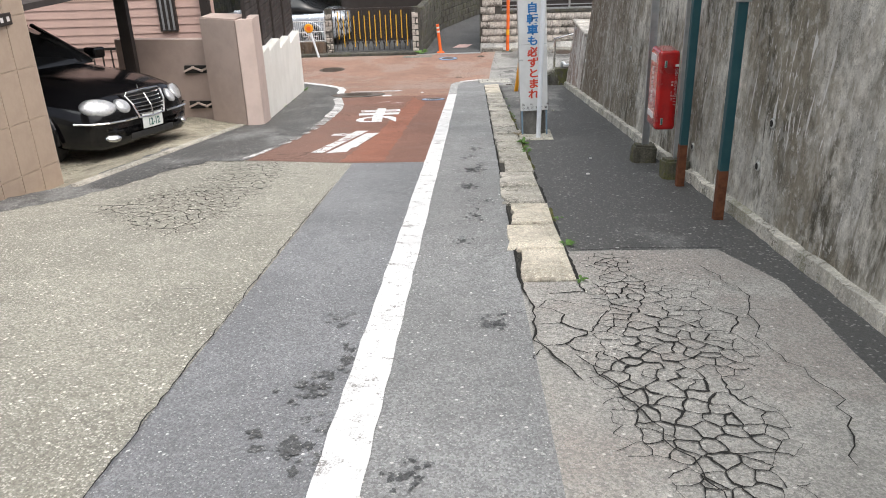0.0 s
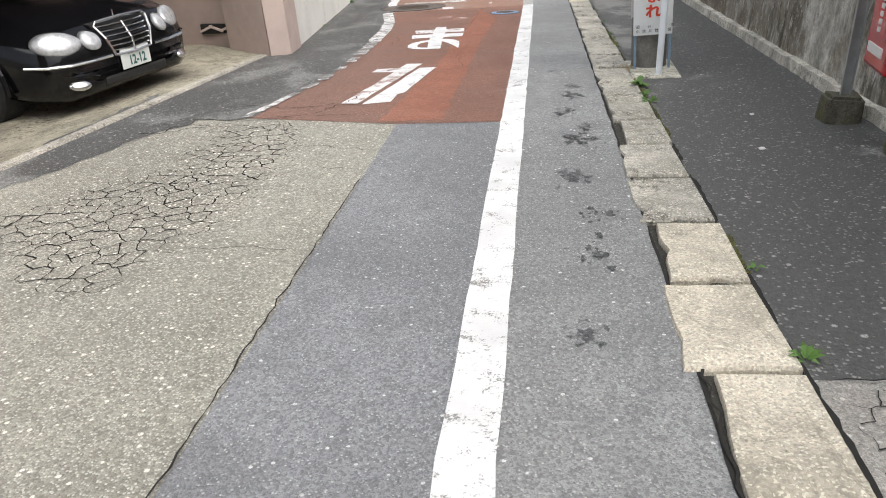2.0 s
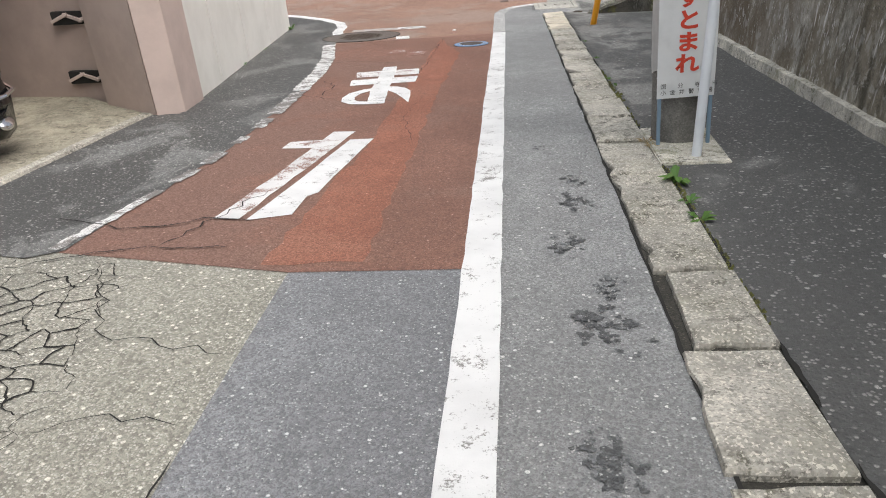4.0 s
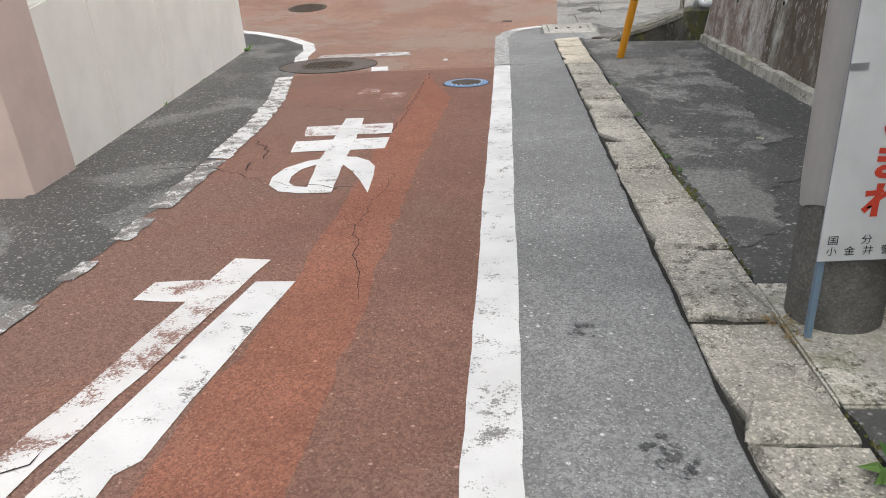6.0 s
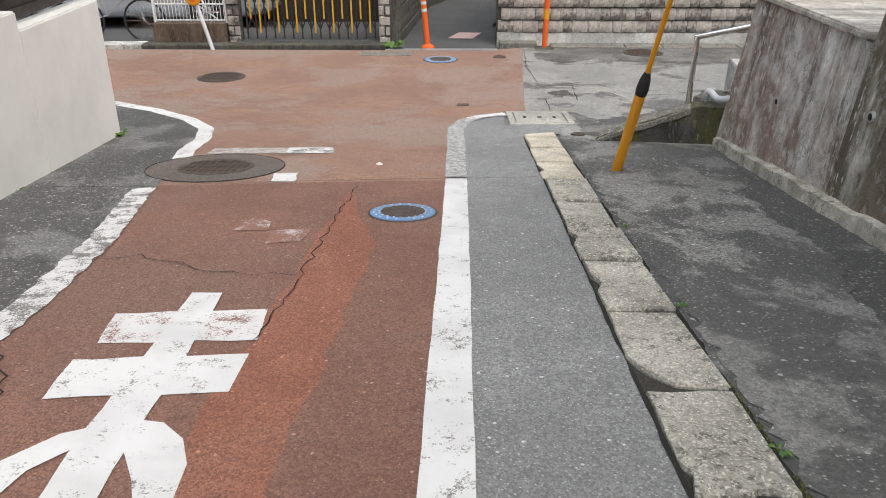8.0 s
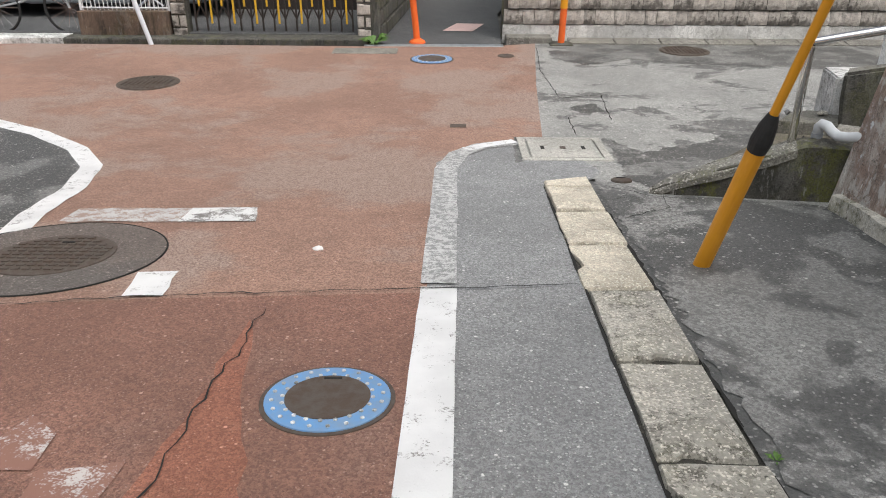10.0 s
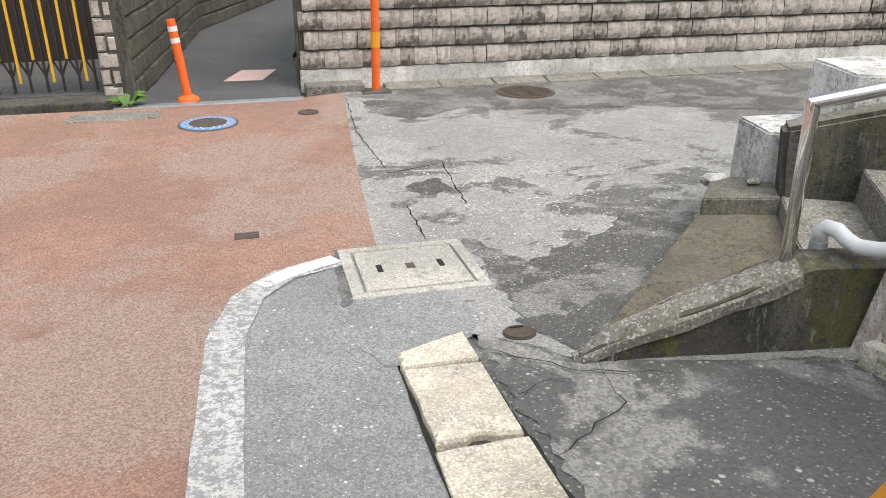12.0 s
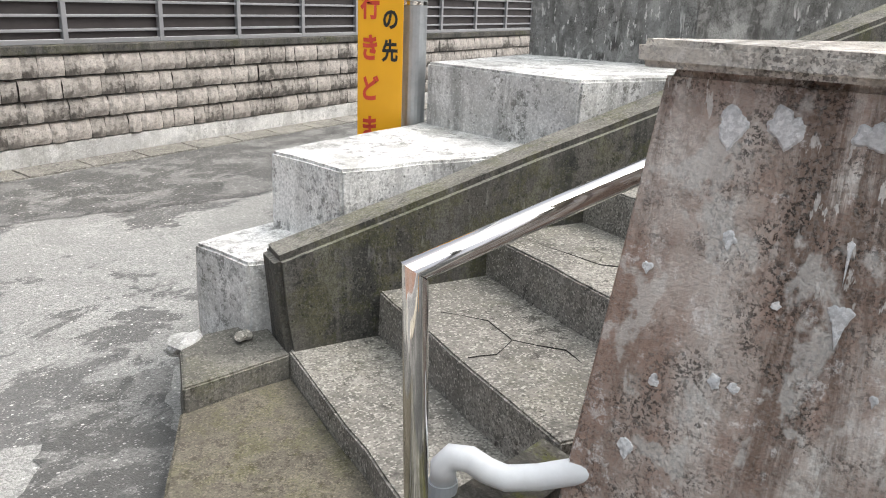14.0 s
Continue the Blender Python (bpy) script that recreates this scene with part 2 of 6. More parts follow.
M_RED = asphalt("red road coating", (0.31, 0.162, 0.12), (0.4, 0.26, 0.21), 0.1, 130, tint=(0.29, 0.172, 0.135), worn=0.35)
M_ORANGE = asphalt("brighter red coating", (0.4, 0.165, 0.108), (0.5, 0.27, 0.2), 0.08, 130, tint=(0.4, 0.185, 0.128))
M_REDFAR = asphalt("faded red coating", (0.4, 0.24, 0.18), (0.46, 0.33, 0.27), 0.08, 130, tint=(0.42, 0.315, 0.265), worn=0.45)
M_ALLEY = asphalt("alley asphalt", (0.13, 0.13, 0.13), (0.25, 0.25, 0.24), 0.1, 110)
M_GROUND = asphalt("bare ground", (0.16, 0.15, 0.13), (0.3, 0.29, 0.26), 0.2, 60)
M_CRACK = plain("crack shadow", (0.02, 0.019, 0.017), 0.95)
M_WHITE = paint("white road paint", (0.76, 0.76, 0.755), (0.24, 0.23, 0.22), 0.4)
M_WORN = paint("worn white road paint", (0.76, 0.75, 0.74), (0.27, 0.15, 0.12), 0.5, 5)
M_PATCHY = paint("patchy white paint", (0.74, 0.74, 0.73), (0.2, 0.185, 0.175), 0.72, 8)
M_GONE = paint("nearly lost white paint", (0.6, 0.56, 0.54), (0.27, 0.14, 0.105), 1.0, 6)
M_FADED = paint("worn-through white paint", (0.7, 0.7, 0.69), (0.2, 0.185, 0.175), 0.95, 10)
M_WORN_GREY = paint("faded line paint", (0.58, 0.58, 0.57), (0.27, 0.27, 0.265), 0.78, 26)
M_HALF = paint("half-lost stop line paint", (0.55, 0.54, 0.53), (0.33, 0.24, 0.2), 0.75, 14)
M_KERB = concrete("kerb concrete", (0.52, 0.49, 0.43), (0.1, 0.09, 0.07), 0.25, 0.0, 0.15, 85, 0.7, mould=0.9, chips=0.55, vary=0.4)
M_SAND = concrete("sandy kerb concrete", (0.68, 0.61, 0.5), (0.2, 0.17, 0.12), 0.15, 0.0, 0.05, 90, 0.4, mould=0.45, chips=0.45, vary=0.15)
M_WALL = weathered("stained retaining concrete", (0.76, 0.74, 0.67), (0.235, 0.2, 0.14), 0.85, (0.1, 0.088, 0.062), 0.8, 0.6, 0.3, 1.0, 0.4, 1.1, (9.0, 12.5))
M_PIER = weathered("rust-brown concrete", (0.92, 0.89, 0.83), (0.34, 0.225, 0.175), 0.9, (0.2, 0.145, 0.115), 0.75, 0.9, 0.6, 0.9, 0.12, 1.3)
M_COPE = weathered("grey coping concrete", (0.84, 0.8, 0.74), (0.45, 0.4, 0.33), 0.5, (0.2, 0.18, 0.15), 0.6, 0.8, 0.3, 0.3, 0.8, 3.0)
M_UPPER = weathered("dark upper wall concrete", (0.34, 0.34, 0.325), (0.13, 0.125, 0.11), 0.6, (0.07, 0.066, 0.06), 0.7, 0.6, 0.25, 0.9)
M_LIME = concrete("white lime bloom", (0.72, 0.73, 0.74), (0.4, 0.39, 0.37), 0.2, 0, 0, 90, 0.4, mould=0.3, chips=0.3)
M_STEP = concrete("step concrete", (0.29, 0.275, 0.245), (0.05, 0.045, 0.037), 0.3, 0.0, 0.12, 90, 0.7, mould=0.9, chips=0.8)
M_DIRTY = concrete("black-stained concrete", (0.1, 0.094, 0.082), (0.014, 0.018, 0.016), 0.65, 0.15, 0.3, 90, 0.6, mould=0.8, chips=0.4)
M_PALE = concrete("pale weathered concrete", (0.74, 0.735, 0.715), (0.12, 0.118, 0.1), 0.55, 0.4, 0.1, 80, 0.6, mould=0.8)
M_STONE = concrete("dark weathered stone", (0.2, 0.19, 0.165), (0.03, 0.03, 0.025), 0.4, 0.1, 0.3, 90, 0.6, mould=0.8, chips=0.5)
M_SLAB = concrete("brown mossy slab", (0.16, 0.142, 0.11), (0.05, 0.044, 0.032), 0.2, 0.0, 0.3, 110, 0.5, mould=0.8, chips=0.5)
M_CURBTOP = concrete("worn pale curb concrete", (0.29, 0.277, 0.248), (0.08, 0.075, 0.06), 0.3, 0.2, 0.3, 70, 0.7, mould=0.9, chips=0.7)
M_CURB = concrete("mossy curb concrete", (0.1, 0.093, 0.078), (0.02, 0.021, 0.018), 0.5, 0.3, 0.75, 90, 0.6, mould=0.8)
M_PLINTH = concrete("plinth concrete", (0.74, 0.7, 0.61), (0.13, 0.115, 0.08), 0.4, 0.2, 0.45, 90, 0.6, mould=0.95)
M_BASE = concrete("pale render", (0.78, 0.77, 0.74), (0.2, 0.19, 0.16), 0.3, 0.2, 0.1, 90, 0.3, mould=0.5)
M_SOIL = asphalt("dark joint soil", (0.06, 0.055, 0.045), (0.16, 0.14, 0.11), 0.1, 130)
M_STUCCO = plain("white sprayed stucco", (0.86, 0.85, 0.8), 0.9, 0, 0.3, 1.6, 0.5, (0.6, 0.59, 0.54))
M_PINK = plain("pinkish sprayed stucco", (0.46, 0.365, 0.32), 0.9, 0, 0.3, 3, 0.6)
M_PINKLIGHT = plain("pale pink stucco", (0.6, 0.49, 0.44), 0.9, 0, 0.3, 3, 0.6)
M_DRIVE = concrete("driveway concrete", (0.42, 0.385, 0.3), (0.1, 0.085, 0.06), 0.3, 0.0, 0.0, 80, 0.3, mould=0.9)

# ---- building helpers ----


def finish(name, bm, material, parent=None, label="", smooth=False):
    me = bpy.data.meshes.new(name)
    bmesh.ops.recalc_face_normals(bm, faces=bm.faces)
    bm.to_mesh(me)
    bm.free()
    me.materials.append(material)
    if smooth:
        for p in me.polygons:
            p.use_smooth = True
    ob = new(name, me)
    if parent is not None:
        ob.parent = parent
    if label:
        ob["label"] = label
    return ob


part = finish


def thing(name, label, category, group="", at=(0, 0, 0), turn=0):
    ob = new(name)
    ob.matrix_world = pose(*at, 0, 0, turn)
    return tagged(ob, label, category, group)


def settle(ob, label, category="", kind="structure"):
    return tagged(ob, label, category, kind=kind)


def slice_y(bm, extra=()):
    """Cuts a flat sheet where the street changes its fall."""
    for y in (*[16.8 + 0.22 * i for i in range(11)], *extra):
        geo = bm.verts[:] + bm.edges[:] + bm.faces[:]
        bmesh.ops.bisect_plane(bm, geom=geo, plane_co=(0, y, 0), plane_no=(0, 1, 0))


def sheet(name, outline, material, dz=0.0, parent=None, label="", extra=()):
    """A surface of the street: a plan outline draped on its fall."""
    bm = bmesh.new()
    bm.faces.new([bm.verts.new((x, y, 0)) for x, y in outline])
    slice_y(bm, extra)
    for v in bm.verts:
        v.co.z = G(v.co.y) + dz
    bmesh.ops.triangulate(bm, faces=bm.faces)
    for f in bm.faces:
        f.normal_update()
        if f.normal.z < 0:
            f.normal_flip()
    me = bpy.data.meshes.new(name)
    bm.to_mesh(me)
    bm.free()
    me.materials.append(material)
    ob = new(name, me)
    if parent is not None:
        ob.parent = parent
    if label:
        ob["label"] = label
    return ob


def ragged(points, step=0.12, amp=0.012, seed=1, closed=True):
    """A plan outline with the small unevenness of a broken or hand-laid edge."""
    rnd, out = random.Random(seed), []
    n = len(points) if closed else len(points) - 1
    for i in range(n):
        a, b = Vector(points[i]), Vector(points[(i + 1) % len(points)])
        k = max(1, int((b - a).length / step))
        side = Vector((-(b - a).y, (b - a).x)).normalized() if (b - a).length else Vector((0, 0))
        for j in range(k):
            off = side * rnd.uniform(-amp, amp) if j else Vector((0, 0))
            out.append(tuple(a.lerp(b, j / k) + off))
    if not closed:
        out.append(tuple(points[-1]))
    return out


def ribbon(points, width, amp=0.0, seed=3, step=0.1, taper=False):
    """Outline of a strip of that width along a plan line."""
    pts = ragged(points, step, amp, seed, False) if amp else points
    rnd = random.Random(seed + 7)
    l, r = [], []
    for i, p in enumerate(pts):
        a, b = Vector(pts[max(0, i - 1)]), Vector(pts[min(len(pts) - 1, i + 1)])
        n = Vector((-(b - a).y, (b - a).x)).normalized()
        w = width / 2 * (rnd.uniform(0.4, 1.3) if taper else 1)
        if taper and i in (0, len(pts) - 1):
            w = width * 0.08
        l.append(tuple(Vector(p) + n * w))
        r.append(tuple(Vector(p) - n * w))
    return l + r[::-1]


def box(bm, x0, x1, y0, y1, z0, z1, bevel=0.0, seg=2):
    r = bmesh.ops.create_cube(bm, size=1)
    for v in r["verts"]:
        v.co = Vector((x0 + (v.co.x + 0.5) * (x1 - x0), y0 + (v.co.y + 0.5) * (y1 - y0), z0 + (v.co.z + 0.5) * (z1 - z0)))
    if bevel:
        es = {e for v in r["verts"] for e in v.link_edges}
        bmesh.ops.bevel(bm, geom=list(es), offset=bevel, segments=seg, affect="EDGES", profile=0.5)


def block(x0, x1, y0, y1, z0, z1, bevel=0.0, seg=2):
    bm = bmesh.new()
    box(bm, x0, x1, y0, y1, z0, z1, bevel, seg)
    return bm


def hull(bottom, top, bevel=0.0):
    """A solid between two outlines of as many corners (3D points, both anticlockwise from above)."""
    bm = bmesh.new()
    b, t = [bm.verts.new(p) for p in bottom], [bm.verts.new(p) for p in top]
    bm.faces.new(b[::-1])
    bm.faces.new(t)
    n = len(b)
    for i in range(n):
        bm.faces.new((b[i], b[(i + 1) % n], t[(i + 1) % n], t[i]))
    if bevel:
        bmesh.ops.bevel(bm, geom=bm.edges[:], offset=bevel, segments=2, affect="EDGES")
    return bm


def rough_up(bm, amp, cut=0.0, seed=0):
    """Uneven faces: subdivides long edges and moves the points a little."""
    if cut:
        for _ in range(4):
            es = [e for e in bm.edges if e.calc_length() > cut]
            if not es:
                break
            bmesh.ops.subdivide_edges(bm, edges=es, cuts=1, use_grid_fill=True)
        bmesh.ops.triangulate(bm, faces=[f for f in bm.faces if len(f.verts) > 4])
    for v in bm.verts:
        o = Vector((seed, seed * 2.1, 0))
        v.co += Vector((noise.noise(v.co * 6 + o), noise.noise(v.co * 6 + o + Vector((9, 3, 1))), noise.noise(v.co * 6 + o + Vector((2, 8, 5))))) * amp
    return bm


def tube(bm, path, radius, sides=12, caps=True):
    """A round bar along a line of 3D points; radius may be a list."""
    pts = [Vector(p) for p in path]
    rad = radius if isinstance(radius, (list, tuple)) else [radius] * len(pts)
    rings, up = [], None
    for i, p in enumerate(pts):
        d = (pts[min(len(pts) - 1, i + 1)] - pts[max(0, i - 1)]).normalized()
        if up is None:
            up = d.orthogonal().normalized()
        up = (up - d * up.dot(d)).normalized()
        s = d.cross(up)
        rings.append([bm.verts.new(p + (up * math.cos(a) + s * math.sin(a)) * rad[i]) for a in [2 * math.pi * k / sides for k in range(sides)]])
    for a, b in zip(rings, rings[1:]):
        for k in range(sides):
            bm.faces.new((a[k], a[(k + 1) % sides], b[(k + 1) % sides], b[k]))
    if caps:
        bm.faces.new(rings[0][::-1])
        bm.faces.new(rings[-1])
    return bm


def rod(path, radius, sides=12):
    return tube(bmesh.new(), path, radius, sides)


# ---- ground and street ----
def line_x(y):
    return -0.49 + 0.0095 * (y - 1.8)


def kerb_l(y):
    return 0.265 + 0.0078 * (y - 3.6)


def kerb_r(y):
    return 0.555 + 0.0085 * (y - 3.6)


def plinth_x(y):
    return 1.69 + 0.0185 * y


bm = bmesh.new()
ys = [-600, -41, -40, -20, -8, 0, 8, 16.8, *[16.8 + 0.22 * i for i in range(1, 11)], 24, 40, 700]
cols = [[bm.verts.new((x, y, G(y) - 0.06 - (0.3 if y == 8 and -30 < x < -3.8 else 0))) for y in ys] for x in (-700, -30, -12, -4.1, -3.6, 0, 8, 30, 700)]
for a, b in zip(cols, cols[1:]):
    for j in range(len(ys) - 1):
        bm.faces.new((a[j], b[j], b[j + 1], a[j + 1]))
settle(finish("ground", bm, M_GROUND), "bare grey-brown ground under and around the street", "ground")

road = settle(sheet("road", [(-3.62, -14), (-1.16, -14), (-1.16, 7.42), (-2.32, 7.74), (-2.2, 9.4), (-3.2, 10.72), (-3.38, 8.7), (-3.55, 6.5), (-3.75, 6.1)], M_OLD),
              "old pale grey asphalt lane with crazed cracks", "road")
sheet("lane", [(-1.16, -14), (-0.4, -14), (-0.4, 7.5), (-1.16, 7.5)], M_MID, 0.0, road, "newer blue-grey asphalt strip")
sheet("lane_edge", [(-0.4, -14), (0.3, -14), (0.258, 3.6), (0.358, 16.8), (0.358, 17.0), (0.3, 17.5), (0.28, 18.0), (-0.2, 17.88), (-0.42, 17.2), (-0.42, 15), (-0.4, 7.4)], M_VERGE, 0.0, road, "blue-grey asphalt beside the white line")
sheet("gutter_strip", ragged([(-3.72, -14), (-3.62, -14), (-3.68, 5.5), (-3.35, 5.95), (-3.1, 6.5), (-2.95, 7.2), (-2.72, 7.6), (-2.8, 8.3), (-3.0, 8.7), (-3.27, 10.72), (-3.45, 10.6), (-3.62, 6.5), (-3.9, 6.1)], 0.09, 0.03), M_SIDE, 0.003, road, "dark gutter asphalt")
verge = settle(sheet("pavement", ragged([(-2.3, 7.74), (-2.1, 9.3), (-2.08, 11), (-2.1, 12.4), (-2.4, 14.7), (-2.58, 15.6), (-2.7, 16.6), (-2.95, 17.35), (-3.5, 17.9), (-4.4, 18.5), (-12, 20.2), (-12, 17.2), (-3.55, 16.75), (-2.92, 10.7), (-3.24, 10.72), (-3.2, 9.6), (-3.1, 8.6), (-2.85, 7.75), (-2.45, 7.66)], 0.12, 0.015, 5), M_SIDE, 0.0065),
                "patchy grey asphalt strip beneath the white garden wall", "pavement")
red = settle(sheet("red_lane", [(-2.32, 7.72), (-1.16, 7.42), (-0.38, 7.4), (-0.34, 14.8), (-1.5, 14.7), (-2.55, 14.55), (-2.25, 11.5), (-2.25, 9.3)], M_RED, 0.003),
             "brick-red coated lane before the stop line", "road")
sheet("red_stripe", ragged([(-1.3, 7.5), (-0.86, 7.5), (-0.8, 11.3), (-0.72, 13.2), (-1.02, 14.5), (-1.1, 11.4), (-1.13, 9.6)], 0.12, 0.02, 8), M_ORANGE, 0.0055, red, "brighter orange-red strip")
crossing = settle(sheet("red_crossing", [(-2.4, 14.55), (-1.5, 14.7), (-0.34, 14.8), (-0.36, 17.3), (-0.12, 17.75), (0.3, 18.0), (0.5, 18.1), (0.62, 20), (0.8, 22.15), (0.2, 21.95), (-1.45, 21.9), (-6, 21.95), (-12, 21.5), (-12, 20.2), (-4.3, 18.5), (-3.4, 17.9), (-2.9, 17.3), (-2.68, 16.6), (-2.58, 15.6)], M_REDFAR, 0.002),
                  "faded brick-red coated crossing of two lanes", "road")
cross = settle(sheet("cross_street", [(0.28, 18.0), (0.3, 17.5), (0.36, 17.0), (0.72, 16.87), (1.04, 16.52), (2.4, 16.1), (4, 15.2), (60, 15.2), (60, 22.2), (0.8, 22.2), (0.62, 20), (0.5, 18.1)], M_CROSS),
               "pale worn asphalt side street with dark damp patches", "road")
walkway = settle(sheet("footway", ragged([(kerb_r(4.2) + 0.005, 4.2), (1.4, 4.15), (1.4, -14), (1.85, -14), (2.3, 16.5), (1.1, 16.5), (kerb_r(16.85) + 0.012, 16.85), (kerb_r(14) + 0.008, 14)], 0.5, 0.003, 4), M_DARK, -0.004),
                 "dark patchy asphalt footway along the retaining wall", "pavement")
sheet("crazed_patch", ragged([(0.292, -14), (1.5, -14), (1.52, 2.4), (1.6, 3.6), (1.45, 4.24), (0.575, 4.24), (0.56, 3.69), (0.252, 3.69)], 0.2, 0.006, 6), M_CRAZED, -0.001, walkway, "grey asphalt broken by crazed cracks")
alley = settle(sheet("alley_ground", [(-1.4, 21.9), (0.36, 22.0), (0.42, 24.5), (2.6, 34), (-0.2, 34), (-1.1, 25)], M_ALLEY, 0.004), "dark asphalt of a narrow alley", "road")

sheet("kerb_bed", [(0.22, 3.7), (0.6, 3.7), (0.72, 16.88), (0.34, 16.7)], M_SOIL, -0.013, walkway, "dark soil under the kerb")
sheet("corner_asphalt", ragged([(0.32, 16.66), (0.42, 16.66), (0.6, 16.8), (0.7, 16.84), (0.8, 17.05), (0.74, 17.4), (0.3, 17.4), (0.3, 17.98), (0.2, 17.96), (0.2, 17.0)], 0.06, 0.008, 12), M_VERGE, 0.0035, walkway, "asphalt patch round the kerb's end")
sheet("lower_footway", ragged([(kerb_r(9.9) + 0.05, 9.9), (0.9, 10.1), (1.05, 10.7), (1.3, 10.9), (1.25, 11.5), (1.5, 11.7), (1.45, 12.5), (1.65, 13.1), (1.6, 13.9), (1.72, 14.6), (1.85, 14.9), (1.98, 16.25), (1.3, 16.44), (1.03, 16.52), (0.78, 16.87), (kerb_r(16.8) + 0.05, 16.8), (kerb_r(13) + 0.05, 13)], 0.045, 0.03, 31), M_LOWER, 0.0, walkway, "greyer worn footway asphalt")
for k, o in enumerate(([(1.06, 16.6), (2.28, 17.8), (2.45, 18.1), (2.75, 18.35), (2.4, 18.5), (2.0, 18.2), (1.75, 17.95), (1.3, 17.7), (1.0, 17.25), (0.95, 16.9)], [(0.85, 21.95), (2.2, 21.0), (3.5, 20.9), (5, 20.3), (8, 20.2), (20, 20.0), (20, 22.1), (0.85, 22.1)],
                        [(1.0, 17.15), (1.25, 17.6), (1.1, 17.9), (1.0, 18.1), (0.97, 17.5)], [(0.85, 19.1), (1.1, 19.25), (1.15, 18.95), (0.95, 18.85)], [(1.9, 21.3), (1.3, 20.9), (0.95, 21.2), (0.9, 21.7), (1.6, 21.75)], [(0.29, 17.35), (0.31, 18.1), (0.26, 18.1), (0.22, 17.3)])):
    sheet("damp_patch", ragged(o, 0.05, 0.035 if k < 5 else 0.012, 50 + k), M_DAMP, 0.004 if k != 4 else 0.0055, cross, "dark damp patch of asphalt")

# white lines
marks = settle(sheet("main_line", ribbon([(line_x(y) + 0.077, y) for y in (-14, 0, 4, 8, 11, 14.86)], 0.157, 0.004, 2, 0.15), M_WHITE, 0.007), "white lane line, worn at its edges", "road marking")
m2 = settle(sheet("faded_line", ribbon([(-0.29, 14.9), (-0.285, 16.4), (-0.29, 17.1), (-0.2, 17.55), (-0.02, 17.8), (0.26, 17.93)], 0.16, 0.004, 5, 0.15), M_WORN_GREY, 0.008), "faded white line turning at the corner", "road marking")
sheet("fresh_end", ribbon([(-0.14, 17.68), (0.02, 17.82), (0.26, 17.95)], 0.11, 0.003, 3), M_WHITE, 0.012, m2)
for pts, w in (([(-2.36, 7.75), (-2.27, 8.2), (-2.2, 8.6)], 0.06), ([(-2.18, 8.75), (-2.15, 9.0)], 0.075), ([(-2.13, 9.12), (-2.11, 9.38)], 0.08), ([(-2.09, 9.6), (-2.08, 9.8)], 0.07), ([(-2.07, 10.05), (-2.06, 10.35)], 0.09), ([(-2.07, 10.5), (-2.08, 11.4)], 0.115), ([(-2.09, 11.45), (-2.12, 12.3), (-2.22, 13.3), (-2.45, 14.5)], 0.14)):
    settle(sheet("edge_line", ribbon(pts, w * 1.1, 0.012, int(w * 999), 0.05), M_FADED if 8.7 < pts[0][1] < 11 else M_PATCHY, 0.0095), "broken white edge line worn to patches", "road marking")
settle(sheet("corner_line", ribbon([(-2.52, 15.45), (-2.62, 15.9), (-2.66, 16.5), (-2.82, 17.1), (-3.15, 17.6), (-3.7, 18.1), (-4.4, 18.52), (-6.5, 19.2)], 0.15, 0.006, 9, 0.15), M_WHITE, 0.007), "white edge line sweeping round the corner", "road marking")
settle(sheet("stop_line", ragged([(-2.4, 15.76), (-1.75, 15.78), (-1.75, 16.05), (-2.4, 16.02)], 0.1, 0.01), M_HALF, 0.007), "faded part of the white stop line", "road marking")
settle(sheet("stop_line", ragged([(-1.75, 15.78), (-1.32, 15.8), (-1.38, 16.08), (-1.75, 16.05)], 0.1, 0.008), M_PATCHY, 0.0075), "short bright end of the white stop line", "road marking")
for o, mt in (([(-1.62, 14.72), (-1.45, 14.72), (-1.48, 15.02), (-1.66, 15.0)], M_WHITE), ([(-1.32, 13.25), (-1.14, 13.3), (-1.12, 13.55), (-1.34, 13.5)], M_GONE), ([(-1.56, 13.5), (-1.36, 13.5), (-1.38, 13.68), (-1.5, 13.78)], M_GONE)):
    settle(sheet("dash_mark", ragged(o, 0.1, 0.01), mt, 0.007), "remnant of a worn white road letter", "road marking")

# painted hiragana: the middle sign, drawn from its strokes
ma = settle(sheet("painted_letter", ragged([(-1.47, 12.52), (-1.335, 12.52), (-1.285, 11.9), (-1.265, 11.4), (-1.22, 10.72), (-1.36, 10.72), (-1.42, 11.3), (-1.44, 11.9)], 0.1, 0.004, 6), M_WHITE, 0.009), "long white hiragana letter painted on the red lane", "road marking")
sheet("stroke", ragged([(-1.71, 12.28), (-1.09, 12.34), (-1.06, 12.03), (-1.66, 11.99)], 0.1, 0.008), M_WORN, 0.007, ma)
sheet("stroke", ragged([(-1.685, 11.85), (-1.06, 11.91), (-1.055, 11.62), (-1.65, 11.56)], 0.1, 0.008), M_WHITE, 0.0075, ma)
sheet("stroke", ribbon([(-1.33, 11.37), (-1.45, 11.31), (-1.54, 11.18), (-1.565, 11.02), (-1.545, 10.88), (-1.48, 10.79), (-1.38, 10.76), (-1.22, 10.765)], 0.11, 0.0, 1), M_WHITE, 0.0085, ma)
sheet("stroke", [(-1.3, 11.44), (-1.2, 11.42), (-1.11, 11.33), (-1.055, 11.2), (-1.035, 11.0), (-1.02, 10.7), (-1.1, 10.93), (-1.18, 11.12), (-1.27, 11.28)], M_WHITE, 0.008, ma)
